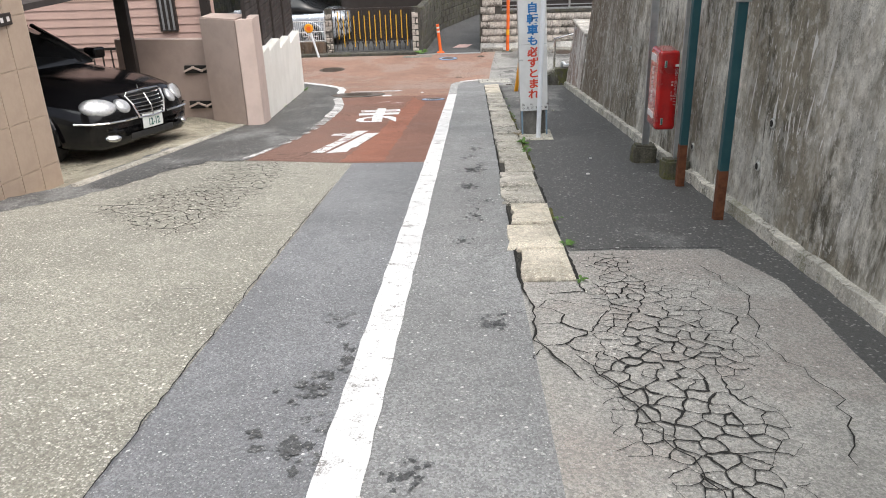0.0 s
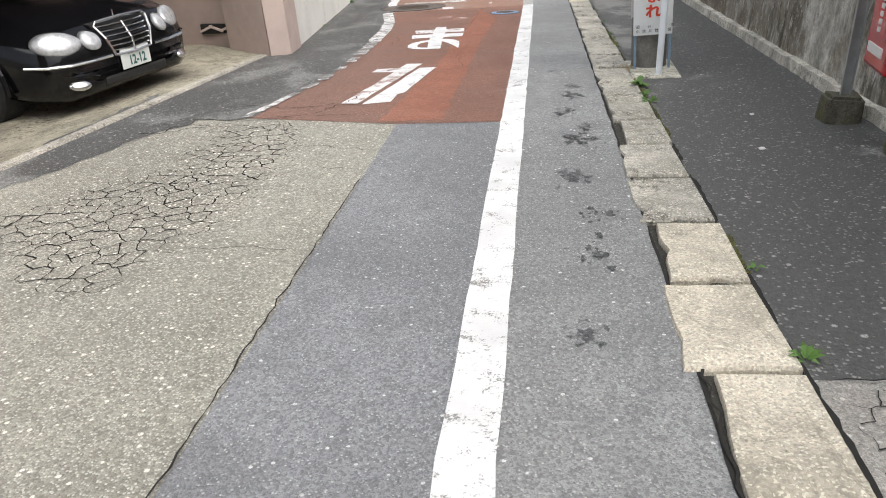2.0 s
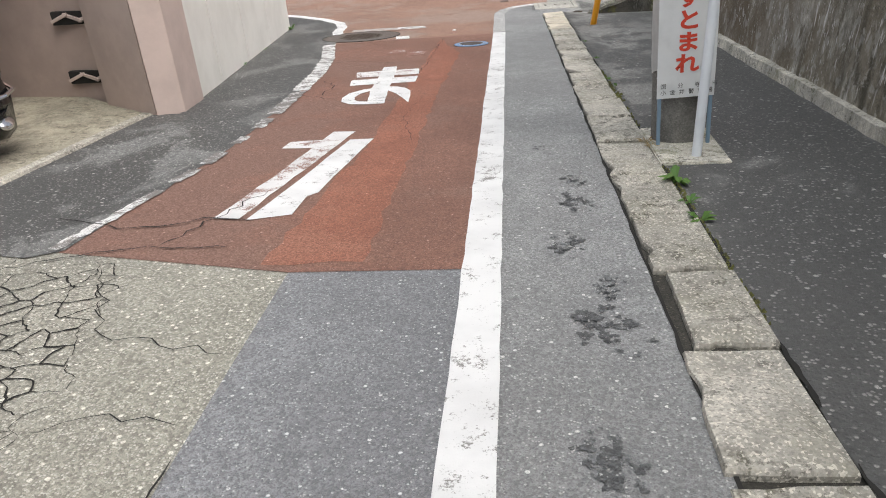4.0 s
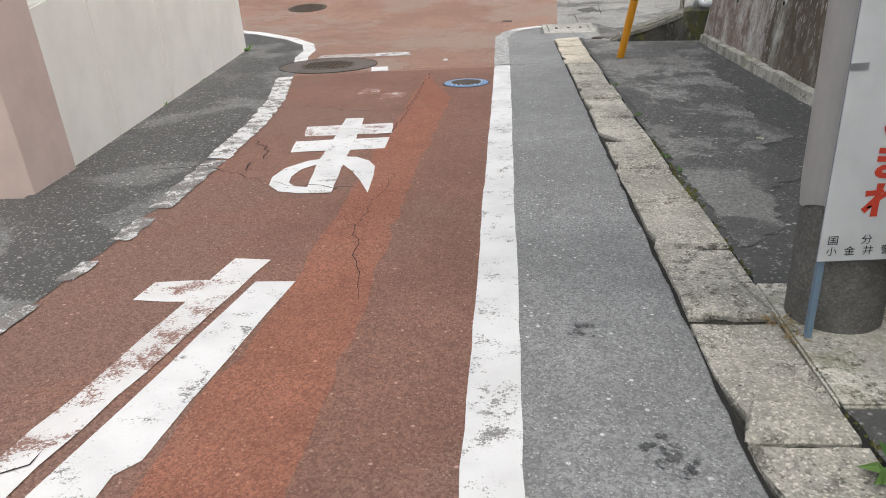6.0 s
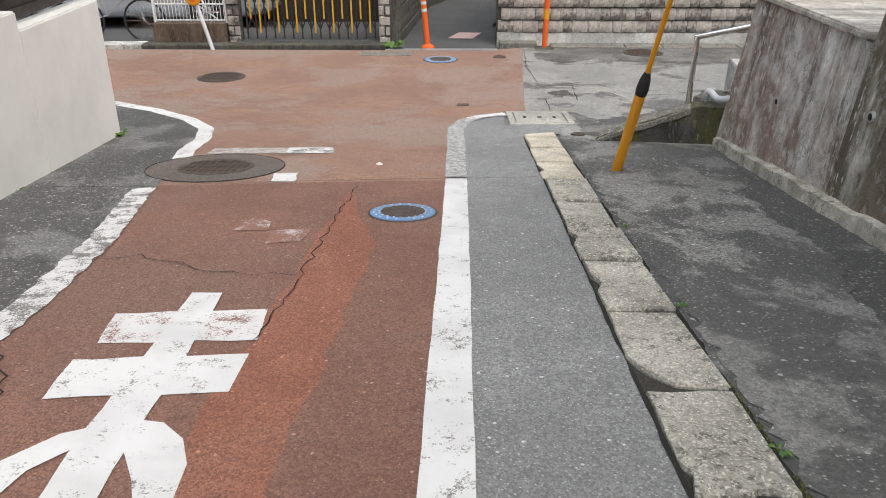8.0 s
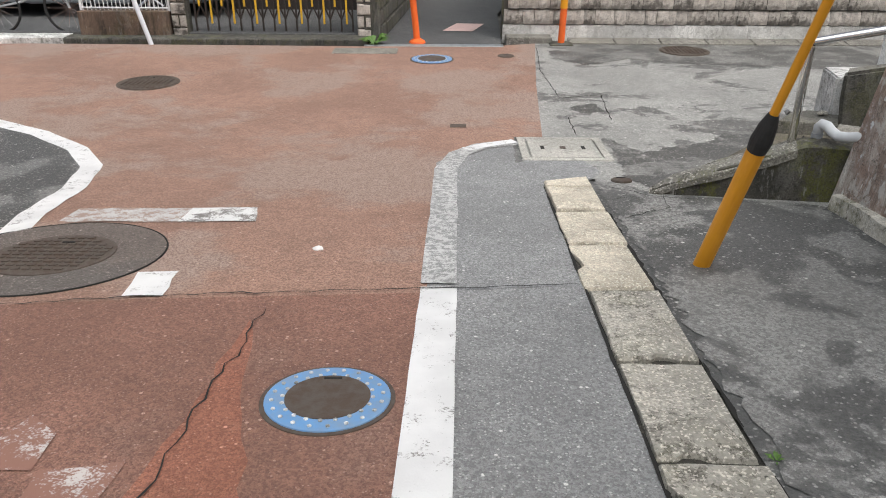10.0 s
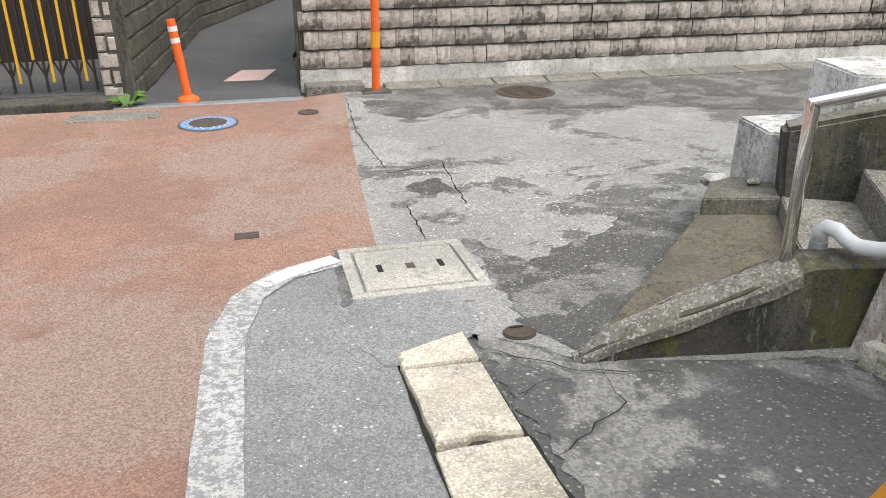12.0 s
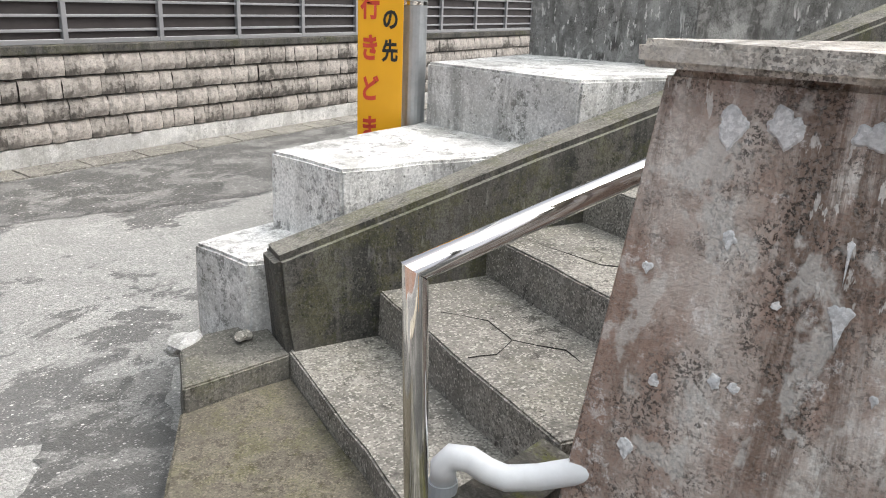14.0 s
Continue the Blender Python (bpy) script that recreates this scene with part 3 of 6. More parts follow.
re = settle(sheet("painted_letter", ragged([(-1.45, 9.82), (-1.29, 9.8), (-1.39, 9.2), (-1.49, 8.6), (-1.58, 8.08), (-1.72, 8.1), (-1.6, 8.75), (-1.52, 9.3)], 0.15, 0.008, 3), M_WORN, 0.008), "half lost white hiragana letter painted on the red lane", "road marking")
sheet("stroke", ragged([(-1.29, 9.58), (-1.13, 9.58), (-1.2, 9.0), (-1.26, 8.46), (-1.31, 8.4), (-1.32, 8.12), (-1.54, 8.06), (-1.46, 8.5), (-1.36, 9.15)], 0.2, 0.007, 4), M_WHITE, 0.007, re)
sheet("stroke", ragged([(-1.7, 9.58), (-1.46, 9.6), (-1.46, 9.4), (-1.72, 9.42)], 0.1, 0.012, 5), M_WORN, 0.0075, re)

# long cracks and joints
CRACKS = (
    ([(-1.16, -6), (-1.15, 1.8), (-1.17, 4.5), (-1.16, 6.2)], 0.012, 0.008), ([(-3.3, 14.5), (-2.4, 14.55), (-1.5, 14.72), (-0.32, 14.84), (0.34, 14.9)], 0.018, 0.012),
    ([(-0.98, 14.6), (-1.02, 13.4), (-1.03, 12.7), (-1.08, 12.0)], 0.014, 0.02), ([(-0.9, 11.1), (-1.0, 10.2), (-0.85, 9.4)], 0.006, 0.02),
    ([(-2.4, 12.9), (-1.9, 13.05), (-1.5, 12.8), (-1.05, 12.75)], 0.012, 0.03), ([(-2.5, 11.2), (-2.1, 11.3), (-1.8, 11.05), (-1.5, 10.85), (-1.1, 10.8)], 0.014, 0.03),
    ([(-2.0, 11.9), (-1.8, 11.6), (-1.82, 11.15)], 0.014, 0.03), ([(-2.6, 8.2), (-2.1, 8.0), (-1.7, 8.1), (-1.5, 8.05)], 0.018, 0.03), ([(-1.85, 7.75), (-1.7, 8.1), (-1.55, 8.5)], 0.016, 0.03),
    ([(-2.9, 7.3), (-2.3, 7.62), (-1.9, 7.75), (-1.5, 7.7)], 0.018, 0.03), ([(-2.0, 7.5), (-1.7, 6.9), (-1.2, 6.75)], 0.01, 0.03), ([(-1.9, 6.2), (-1.5, 6.4), (-1.2, 6.35)], 0.009, 0.03),
    ([(0.27, 4.6), (0.265, 3.7), (0.3, 3.3), (0.26, 2.9), (0.42, 2.5)], 0.02, 0.015), ([(0.42, 2.75), (0.6, 2.2), (0.75, 1.6), (0.7, 0.8)], 0.014, 0.02), ([(0.6, 4.22), (1.0, 4.26), (1.5, 4.22)], 0.012, 0.01),
    ([(0.79, 21.9), (0.72, 20.6), (0.8, 19.4), (1.2, 19.55)], 0.016, 0.01), ([(1.22, 19.6), (1.17, 18.65)], 0.018, 0.01), ([(0.8, 18.75), (0.78, 18.12)], 0.016, 0.01),
    ([(0.72, 16.7), (0.95, 16.45), (1.3, 16.3)], 0.015, 0.02), ([(0.68, 16.3), (1.0, 16.4)], 0.01, 0.02), ([(0.7, 15.9), (1.05, 16.15), (1.1, 16.5)], 0.01, 0.02),
    ([(1.25, 3.9), (1.35, 3.4), (1.2, 2.9), (1.3, 2.4), (1.15, 1.9)], 0.01, 0.03), ([(-1.9, 5.2), (-1.5, 5.25), (-1.25, 5.2)], 0.008, 0.02), ([(-1.75, 3.6), (-1.4, 3.65)], 0.008, 0.02),
)
for i, (pts, w, amp) in enumerate(CRACKS):
    settle(sheet("crack", ribbon(pts, w * 0.5, amp, 40 + i, 0.06, True), M_CRACK, 0.011), "dark jagged crack in the asphalt", "crack", "structure")



def inside(p, poly):
    """Metres from a plan point to the edge of an outline, positive within it."""
    d, odd = 1e9, False
    for a, b in zip(poly, poly[1:] + poly[:1]):
        a, b = Vector(a), Vector(b)
        u = max(0, min(1, (p - a).dot(b - a) / (b - a).length_squared))
        d = min(d, (p - a.lerp(b, u)).length)
        if (a.y > p.y) != (b.y > p.y) and p.x < a.x + (p.y - a.y) / (b.y - a.y) * (b.x - a.x):
            odd = not odd
    return d if odd else -d


def crazing(poly, pitch, width, parent, label, seed, keep=0.93):
    """Alligator cracks: the borders of random cells within a plan outline, narrowing towards its rim."""
    rn = random.Random(seed)
    xs, ys = [p[0] for p in poly], [p[1] for p in poly]
    pts = []
    for i in range(int((max(xs) - min(xs)) / pitch) + 4):
        for j in range(int((max(ys) - min(ys)) / (pitch * 1.25)) + 4):
            pts.append(Vector((min(xs) + (i - 1.5 + rn.uniform(-0.46, 0.46) + 0.5 * (j % 2)) * pitch, min(ys) + (j - 1.5 + rn.uniform(-0.46, 0.46)) * pitch * 1.25)))
    verts, _, tris, *_ = mathutils.geometry.delaunay_2d_cdt(pts, [], [], 0, 1e-5)
    mid, share = {}, {}
    for t in tris:
        a, b, c = (verts[i] for i in t)
        d = 2 * (a.x * (b.y - c.y) + b.x * (c.y - a.y) + c.x * (a.y - b.y))
        if abs(d) < 1e-9:
            continue
        o = Vector(((a.length_squared * (b.y - c.y) + b.length_squared * (c.y - a.y) + c.length_squared * (a.y - b.y)) / d, (a.length_squared * (c.x - b.x) + b.length_squared * (a.x - c.x) + c.length_squared * (b.x - a.x)) / d))
        for i in range(3):
            share.setdefault(tuple(sorted((t[i], t[(i + 1) % 3]))), []).append(o)
    bm = bmesh.new()
    for ends in share.values():
        if len(ends) < 2 or (ends[0] - ends[1]).length > pitch * 3 or rn.random() > keep:
            continue
        a, b = ends
        deep = inside((a + b) / 2, poly) + 0.12 * noise.noise(Vector((a.x * 3, a.y * 3, seed)))
        if deep < 0 or (b - a).length < 1e-4:
            continue
        own = width * min(1, 0.35 + deep * 4) * rn.uniform(0.45, 1.25)
        n = max(2, int((b - a).length / 0.022))
        side = Vector((-(b - a).y, (b - a).x)).normalized()
        last = None
        for k in range(n + 1):
            p = a.lerp(b, k / n)
            q = Vector((p.x * 17, p.y * 17, seed))
            p = p + Vector((noise.noise(q), noise.noise(q + Vector((7, 3, 2))))) * 0.02 + Vector((noise.noise(q * 3.3), noise.noise(q * 3.3 + Vector((7, 3, 2))))) * 0.009
            w = side * own * 0.5 * max(0.2, 0.8 + 0.9 * noise.noise(q * 2 + Vector((0, 0, 5))))
            pair = [bm.verts.new((p.x + w.x * e, p.y + w.y * e, G(p.y) + 0.0045)) for e in (1, -1)]
            if last:
                bm.faces.new((last[0], last[1], pair[1], pair[0]))
            last = pair
    tagged(part("crazing", bm, M_CRACK, parent, label), kind="stuff")


crazing([(0.6, 4.25), (0.88, 4.16), (0.93, 3.84), (1.02, 3.28), (1.1, 2.9), (1.07, 2.6), (1.0, 2.0), (0.93, 1.5), (0.85, 0.6), (0.6, 0.6), (0.56, 1.8), (0.5, 2.25), (0.43, 2.64), (0.58, 3.2), (0.62, 3.7)], 0.07, 0.0092, walkway, "network of open black cracks", 3)
crazing([(0.85, 4.2), (1.25, 3.75), (1.3, 3.1), (1.12, 2.6), (0.95, 3.2)], 0.17, 0.007, walkway, "thin dark cracks", 5, 0.7)
crazing([(0.29, 3.6), (0.62, 3.65), (0.62, 3.1), (0.45, 2.6), (0.24, 2.75)], 0.17, 0.009, walkway, "thin dark cracks", 8, 0.85)
crazing([(-3.05, 5.7), (-2.75, 6.05), (-2.4, 6.5), (-2.45, 7.0), (-2.55, 7.5), (-1.95, 7.62), (-1.7, 6.9), (-1.66, 6.5), (-1.66, 6.1), (-1.72, 5.5), (-1.86, 4.95), (-1.95, 4.7), (-2.35, 4.85), (-2.6, 5.1)], 0.1, 0.0085, road, "network of open black cracks", 11)
crazing([(-3.1, 7.1), (-2.85, 8.4), (-2.5, 8.5), (-2.35, 7.75), (-2.7, 7.4)], 0.2, 0.009, road, "thin dark cracks", 14, 0.8)

# damp stains on the lane
rnd = random.Random(21)
for x, y, r in ((-0.55, 2.05, 0.13), (-0.62, 2.5, 0.1), (-0.52, 2.75, 0.08), (-0.2, 1.9, 0.07), (0.1, 3.1, 0.06), (-0.62, 3.2, 0.07), (0.02, 5.2, 0.1), (0.08, 5.6, 0.08), (-0.02, 6.2, 0.11), (0.06, 6.9, 0.12), (0.0, 7.6, 0.08), (0.08, 8.1, 0.1), (0.12, 7.2, 0.07),
                (-0.05, 4.5, 0.07), (0.1, 8.5, 0.07), (-0.05, 9.2, 0.05)):
    bm = bmesh.new()
    for q in range(rnd.randint(16, 26)):
        u, w = rnd.gauss(0, 0.5) * r, rnd.gauss(0, 0.8) * r
        big = r * rnd.uniform(0.05, 0.26) * (1.7 if q < 2 else 1.0)
        ring = []
        for k in range(26):
            a = 2 * math.pi * k / 26
            rr = big * max(0.15, 0.8 + 1.1 * noise.noise(Vector((x * 7 + q + 1.6 * math.cos(a), y * 7 + 1.2 * math.sin(a), 0.5))) + rnd.uniform(-0.15, 0.15))
            px, py = x + u + rr * math.cos(a), y + w + rr * math.sin(a) * 1.2
            ring.append(bm.verts.new((px, py, G(py) + 0.003 + 0.0002 * q)))
        bm.faces.new(ring)
    settle(finish("damp_stain", bm, M_STAIN), "cluster of small dark damp stains on the asphalt", "stain")

# ---- kerb stones ----
kerb = thing("kerb", "row of flush sand-coloured concrete kerb slabs, chipped and uneven", "kerb")
tagged(kerb, kind="structure")
rnd = random.Random(11)
JOINTS = (3.7, 4.28, 4.885, 5.49, 6.12, 6.74, 7.32, 7.94, 8.56, 9.25, 9.87, 10.47, 11.08, 11.68, 12.36, 13.0, 13.6, 14.2, 14.86, 15.47, 16.06, 16.62, 16.9)
OUT = {0: (0.0, 0.035), 1: (-0.05, -0.025), 2: (0.005, 0.03), 3: (-0.035, -0.03), 4: (-0.03, -0.01), 5: (0.035, 0.05), 13: (-0.005, 0.005)}   # how far a slab's road side is out of line
for k, (y0, y1) in enumerate(zip(JOINTS, JOINTS[1:])):
    y1 -= rnd.uniform(0.018, 0.034)
    j = lambda a: rnd.uniform(-a, a)
    lift = 0.018 if k == len(JOINTS) - 2 else 0.012 + j(0.008)
    o0, o1 = OUT.get(k, (j(0.01), j(0.01)))
    l0, l1, r0, r1 = kerb_l(y0) + o0, kerb_l(y1) + o1, kerb_r(y0) + j(0.01), kerb_r(y1) + j(0.01)
    near = [(l0, y0 + j(0.008)), (r0, y0 + j(0.008))]
    far = [(r1, y1 + j(0.008)), (l1, y1 + j(0.008) - (0.14 if k == len(JOINTS) - 2 else 0))]
    if rnd.random() < 0.65:       # a bite out of the joint, as lifting tools leave
        c = rnd.uniform(0.35, 0.7)
        x = l0 + (r0 - l0) * c
        near[1:1] = [(x - 0.045, y0 + 0.002), (x - 0.02, y0 + 0.024), (x + 0.025, y0 + 0.02), (x + 0.05, y0 + 0.003)]
    side = []
    for q in range(1, 6):         # chipped edge on the road side
        c = q / 6 + j(0.05)
        side.append((l1 + (l0 - l1) * c + (rnd.uniform(0.012, 0.04) if rnd.random() < 0.22 else j(0.005)), far[1][1] + (y0 - far[1][1]) * c))
    if k == 13:
        side[-1] = (l0 + 0.06, y0 + 0.1)
        near[0] = (l0 + 0.13, y0 + 0.02)
    top = ragged(near, 0.07, 0.005, k, False) + ragged(far, 0.07, 0.006, 60 + k, False) + side
    bm = bmesh.new()
    rings = [[bm.verts.new((x + (cx - x) * s2, y + (cy - y) * s2, G(y) + z)) for x, y in top]
             for cx, cy, s2, z in [((l0 + r0) / 2, (y0 + y1) / 2, a, b) for a, b in ((0, -0.1), (0, lift - 0.012), (0.025, lift), (0.4, lift + 0.002))]]
    n = len(top)
    for a, b in zip(rings, rings[1:]):
        for i in range(n):
            bm.faces.new((a[i], a[(i + 1) % n], b[(i + 1) % n], b[i]))
    bm.faces.new(rings[-1])
    tilt, roll = j(0.005), j(0.008)
    for v in bm.verts:
        if v.co.z > G(v.co.y) - 0.05:
            v.co.z += tilt * (v.co.x - (l0 + r0) / 2) / 0.3 + roll * (v.co.y - (y0 + y1) / 2) / 0.6 + 0.004 * noise.noise(v.co * 14)
    part("kerb_slab", bm, M_SAND if k < 3 or k > 17 else M_KERB, kerb)
for i, seg in enumerate([(3.65 + 0.92 * q, 3.65 + 0.92 * q + (0.8, 0.5, 0.68, 0.42)[q % 4]) for q in range(14)]):
    settle(sheet("kerb_joint", ribbon([(kerb_l(seg[0]) - 0.006, seg[0]), (kerb_l(seg[0] + 0.88) - 0.006, seg[0] + 0.88)], 0.017, 0.004, 20 + i, 0.11, True), M_CRACK, 0.003), "broken dark joint between asphalt and kerb", "crack")
    settle(sheet("kerb_joint", ribbon([(kerb_r(seg[0]) + 0.008, seg[0]), (kerb_r(seg[1]) + 0.008, seg[1])], 0.018, 0.006, 45 + i, 0.05, True), M_CRACK, 0.003), "dark joint between kerb and footway", "crack")

# ---- retaining wall on the uphill side, leaning back, and its low end by the steps ----
AX = Vector((0.875, -0.485, 0))        # the steps climb this way
AY = Vector((0.485, 0.875, 0))


def wall_x(y, z):
    lean = 0.045 + 0.065 * min(1, max(0, (y - 8) / 6))
    return plinth_x(y) + 0.06 + lean * (z - G(y))


tall_top, low_top, notch = 1.75, -0.7, 14.1
bm = bmesh.new()
stations = [-14, -6, 0, 4, 8, 9.5, 11, 12.5, notch]
top_z = lambda y: tall_top + 1.5 * max(0, (notch - y) / (notch + 14))
rows = [[bm.verts.new(v) for v in ((wall_x(y, G(y)), y, G(y) - 0.1), (wall_x(y, top_z(y)), y, top_z(y)), (wall_x(y, top_z(y)) + 0.5, y, top_z(y)), (wall_x(y, G(y)) + 0.7, y, G(y) - 0.1))] for y in stations]
for s, t in zip(rows, rows[1:]):
    for i in range(4):
        bm.faces.new((s[i], t[i], t[(i + 1) % 4], s[(i + 1) % 4]))
bm.faces.new(rows[0])
bm.faces.new(rows[-1][::-1])
settle(finish("wall_east", bm, M_WALL), "tall leaning concrete retaining wall streaked black and white", "wall")
end = 16.18
corner = Vector((wall_x(end, low_top), end, low_top))


def wedge(z, y0, grow=0.0, far=2.4):
    """Outline of the low wall's end, whose inner face follows the steps."""
    x0, x1 = wall_x(y0, z) - grow, wall_x(end, z) - grow
    e = Vector((x1, end + 0.0 + grow, z)) - Vector((0, 0.1 * (z - low_top), 0))
    f = e + AX * far
    return [(x0, y0, z), (f.x, y0, z), (f.x, f.y, z), (e.x, e.y, z)]


zb = G(end) - 0.1
lo = wedge(zb, notch)
lo[0] = (wall_x(notch, G(notch)), notch, zb)
low = settle(finish("wall_pier", rough_up(hull(lo, wedge(low_top, notch), 0.012), 0.002), M_PIER), "low leaning end of the concrete wall, rust-brown with white blooms", "wall")
cap = [(x, y, low_top + 0.002) for x, y, z in wedge(low_top, notch + 0.01, 0.045)]
part("coping", rough_up(hull(cap, [(x, y, low_top + 0.052) for x, y, z in cap], 0.012), 0.006), M_COPE, low, "rough overhanging concrete coping")
bm = hull([(plinth_x(-14), -14, G(-14) - 0.1), (plinth_x(-14) + 0.12, -14, G(-14) - 0.1), (plinth_x(16.2) + 0.12, 16.2, G(16.2) - 0.1), (plinth_x(16.2), 16.2, G(16.2) - 0.1)],
          [(plinth_x(-14) + 0.015, -14, G(-14) + 0.06), (plinth_x(-14) + 0.12, -14, G(-14) + 0.07), (plinth_x(16.2) + 0.12, 16.2, G(16.2) + 0.1), (plinth_x(16.2) + 0.015, 16.2, G(16.2) + 0.09)])
geo = bm.verts[:] + bm.edges[:] + bm.faces[:]
for i in range(120):
    geo = bm.verts[:] + bm.edges[:] + bm.faces[:]
    bmesh.ops.bisect_plane(bm, geom=geo, plane_co=(0, -2 + 0.152 * i, 0), plane_no=(0, 1, 0))
settle(finish("plinth", rough_up(bm, 0.02), M_PLINTH), "pale chipped concrete footing along the retaining wall", "footing")

# ---- steps at the corner ----
steps = thing("concrete_steps", "worn grey-brown concrete steps climbing beside the wall", "steps")
tagged(steps, kind="structure")
S0 = Vector((2.67, 17.63, 0))


def along(a, c, z):
    """A place by the steps: metres up the flight, metres across from its far side."""
    p = S0 + AX * a - AY * c
    return (p.x, p.y, z)


def riser_block(name, a0, a1, c0, c1, z0, z1, mat, label="", rough=0.01, bev=0.007):
    bm = hull([along(a0, c1, z0), along(a1, c1, z0), along(a1, c0, z0), along(a0, c0, z0)], [along(a0, c1, z1), along(a1, c1, z1), along(a1, c0, z1), along(a0, c0, z1)], bev)
    return part(name, rough_up(bm, rough, 0.3, a0), mat, steps, label)


Z1 = -1.89
for k, a in enumerate((0.0, 0.37, 0.86, 1.35, 1.84, 2.33, 2.82)):
    riser_block("step", a, 6.0 if k == 6 else a + 0.6, -0.02, 1.2, -2.4, Z1 + 0.185 * k, M_STEP)
# sloped slab in front of the first step
bm = hull([(1.05, 16.5, -2.3), (2.2, 16.75, -2.3), (2.67, 17.62, -2.3), (2.26, 17.77, -2.3)],
          [(1.08, 16.57, -2.035), (2.21, 16.77, -1.99), (2.67, 17.62, -1.995), (2.26, 17.755, -2.0)], 0.01)
part("front_slab", rough_up(bm, 0.01, 0.3), M_SLAB, steps, "mossy sloped concrete slab")
bm = hull([(2.24, 17.73, -2.3), (2.66, 17.62, -2.3), (2.8, 17.9, -2.3), (2.5, 18.08, -2.3)], [(2.25, 17.725, -1.905), (2.665, 17.625, -1.895), (2.8, 17.9, -1.885), (2.5, 18.05, -1.9)], 0.007)
part("corner_stone", rough_up(bm, 0.012, 0.25), M_STONE, steps, "dark mossy corner stone")

# low curb that rises from the pavement to the handrail
curb = thing("ramp_curb", "black and moss-stained sloping concrete curb beside the steps", "curb")
tagged(curb, kind="structure")
prof = [(0.0, 0.02), (0.12, 0.08), (0.4, 0.18), (0.75, 0.31), (0.86, 0.35), (1.3, 0.32)]
bm = bmesh.new()
o, d = Vector((1.03, 16.5, 0)), Vector((0.985, -0.17, 0)).normalized()
nrm = Vector((-d.y, d.x, 0))
fr = []
for s, h in prof:
    p = o + d * s
    w = 0.02 + 0.12 * min(1, s / 0.5)
    base = G(p.y) - 0.1
    fr.append([bm.verts.new(q) for q in ((p.x, p.y, base), (p.x + nrm.x * w, p.y + nrm.y * w, base), (p.x + nrm.x * w, p.y + nrm.y * w, G(p.y) + h + 0.02), (p.x, p.y, G(p.y) + h))])
for a, b2 in zip(fr, fr[1:]):
    for i in range(4):
        bm.faces.new((a[i], b2[i], b2[(i + 1) % 4], a[(i + 1) % 4]))
bm.faces.new(fr[0][::-1])
bm.faces.new(fr[-1])
part("curb_body", rough_up(bm, 0.012, 0.15, 4), M_CURB, curb)
bm = bmesh.new()
fr = []
for s, h, thick in ((-0.02, 0.0, 0.03), (0.12, 0.082, 0.05), (0.4, 0.182, 0.06), (0.62, 0.265, 0.065), (0.8, 0.34, 0.065)):
    p = o + d * s
    w = 0.03 + 0.095 * min(1, max(0, s) / 0.4)
    z = G(p.y) + h
    a, b2 = p - nrm * 0.014, p + nrm * w
    fr.append([bm.verts.new(q) for q in ((a.x, a.y, z - thick), (b2.x, b2.y, z - thick), (b2.x, b2.y, z + 0.022), (p.x + nrm.x * 0.05 * min(1, w * 9), p.y + nrm.y * 0.05 * min(1, w * 9), z + 0.024), (a.x, a.y, z - 0.012))])
for a, b2 in zip(fr, fr[1:]):
    for i in range(5):
        bm.faces.new((a[i], b2[i], b2[(i + 1) % 5], a[(i + 1) % 5]))
bm.faces.new(fr[0][::-1])
bm.faces.new(fr[-1])
part("curb_cap", rough_up(bm, 0.014, 0.07, 9), M_CURBTOP, curb, "pale worn sloping cap with a broken edge")
part("cap_crack", rough_up(rod([(1.86, 16.36, -1.69), (1.9, 16.42, -1.668), (1.88, 16.5, -1.665), (1.93, 16.56, -1.665)], 0.004, 5), 0.02, 0.06), M_CRACK, curb, "dark crack")

# far side of the flight: sloping stringer and the three pale blocks stepping up
stringer = thing("stringer_wall", "black-stained sloping concrete cheek wall of the steps", "wall")
tagged(stringer, kind="structure")
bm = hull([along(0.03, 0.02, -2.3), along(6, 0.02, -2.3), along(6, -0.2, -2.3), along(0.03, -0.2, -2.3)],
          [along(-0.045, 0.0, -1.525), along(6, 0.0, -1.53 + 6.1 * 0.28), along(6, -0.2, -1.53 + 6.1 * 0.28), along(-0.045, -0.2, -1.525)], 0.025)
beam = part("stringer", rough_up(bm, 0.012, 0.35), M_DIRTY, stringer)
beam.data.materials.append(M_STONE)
# faces that point up take the paler M_STONE, the sides stay M_DIRTY
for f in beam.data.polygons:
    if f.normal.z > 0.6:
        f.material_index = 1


def pale_block(front, side, left, right, z0, z1, mat=M_PALE):
    """A block in the wedge between the cheek wall and the side street: four plan corners."""
    o = [front, right, left, side]
    b = thing("concrete_block", "pale concrete block with dark runs stepping up by the stairs", "concrete block", "stepped blocks")
    bm = hull([(x, y, z0) for x, y in o], [(x, y, z1) for x, y in o], 0.012)
    part("block_body", rough_up(bm, 0.01, 0.3, z1 * 3), mat, b)
    return b


pale_block((2.69, 17.86), (2.74, 18.22), (4.4, 18.18), (3.3, 17.5), -2.25, -1.6)
pale_block((3.04, 17.68), (3.13, 18.16), (5.6, 18.14), (4.3, 17.1), -2.2, -1.26)
pale_block((4.03, 17.11), (4.26, 18.1), (7.5, 18.1), (5.6, 16.5), -2.2, -0.93)
pale_block((5.35, 17.0), (5.4, 18.08), (11, 18.08), (8.5, 15.2), -2.2, 0.6, M_UPPER)

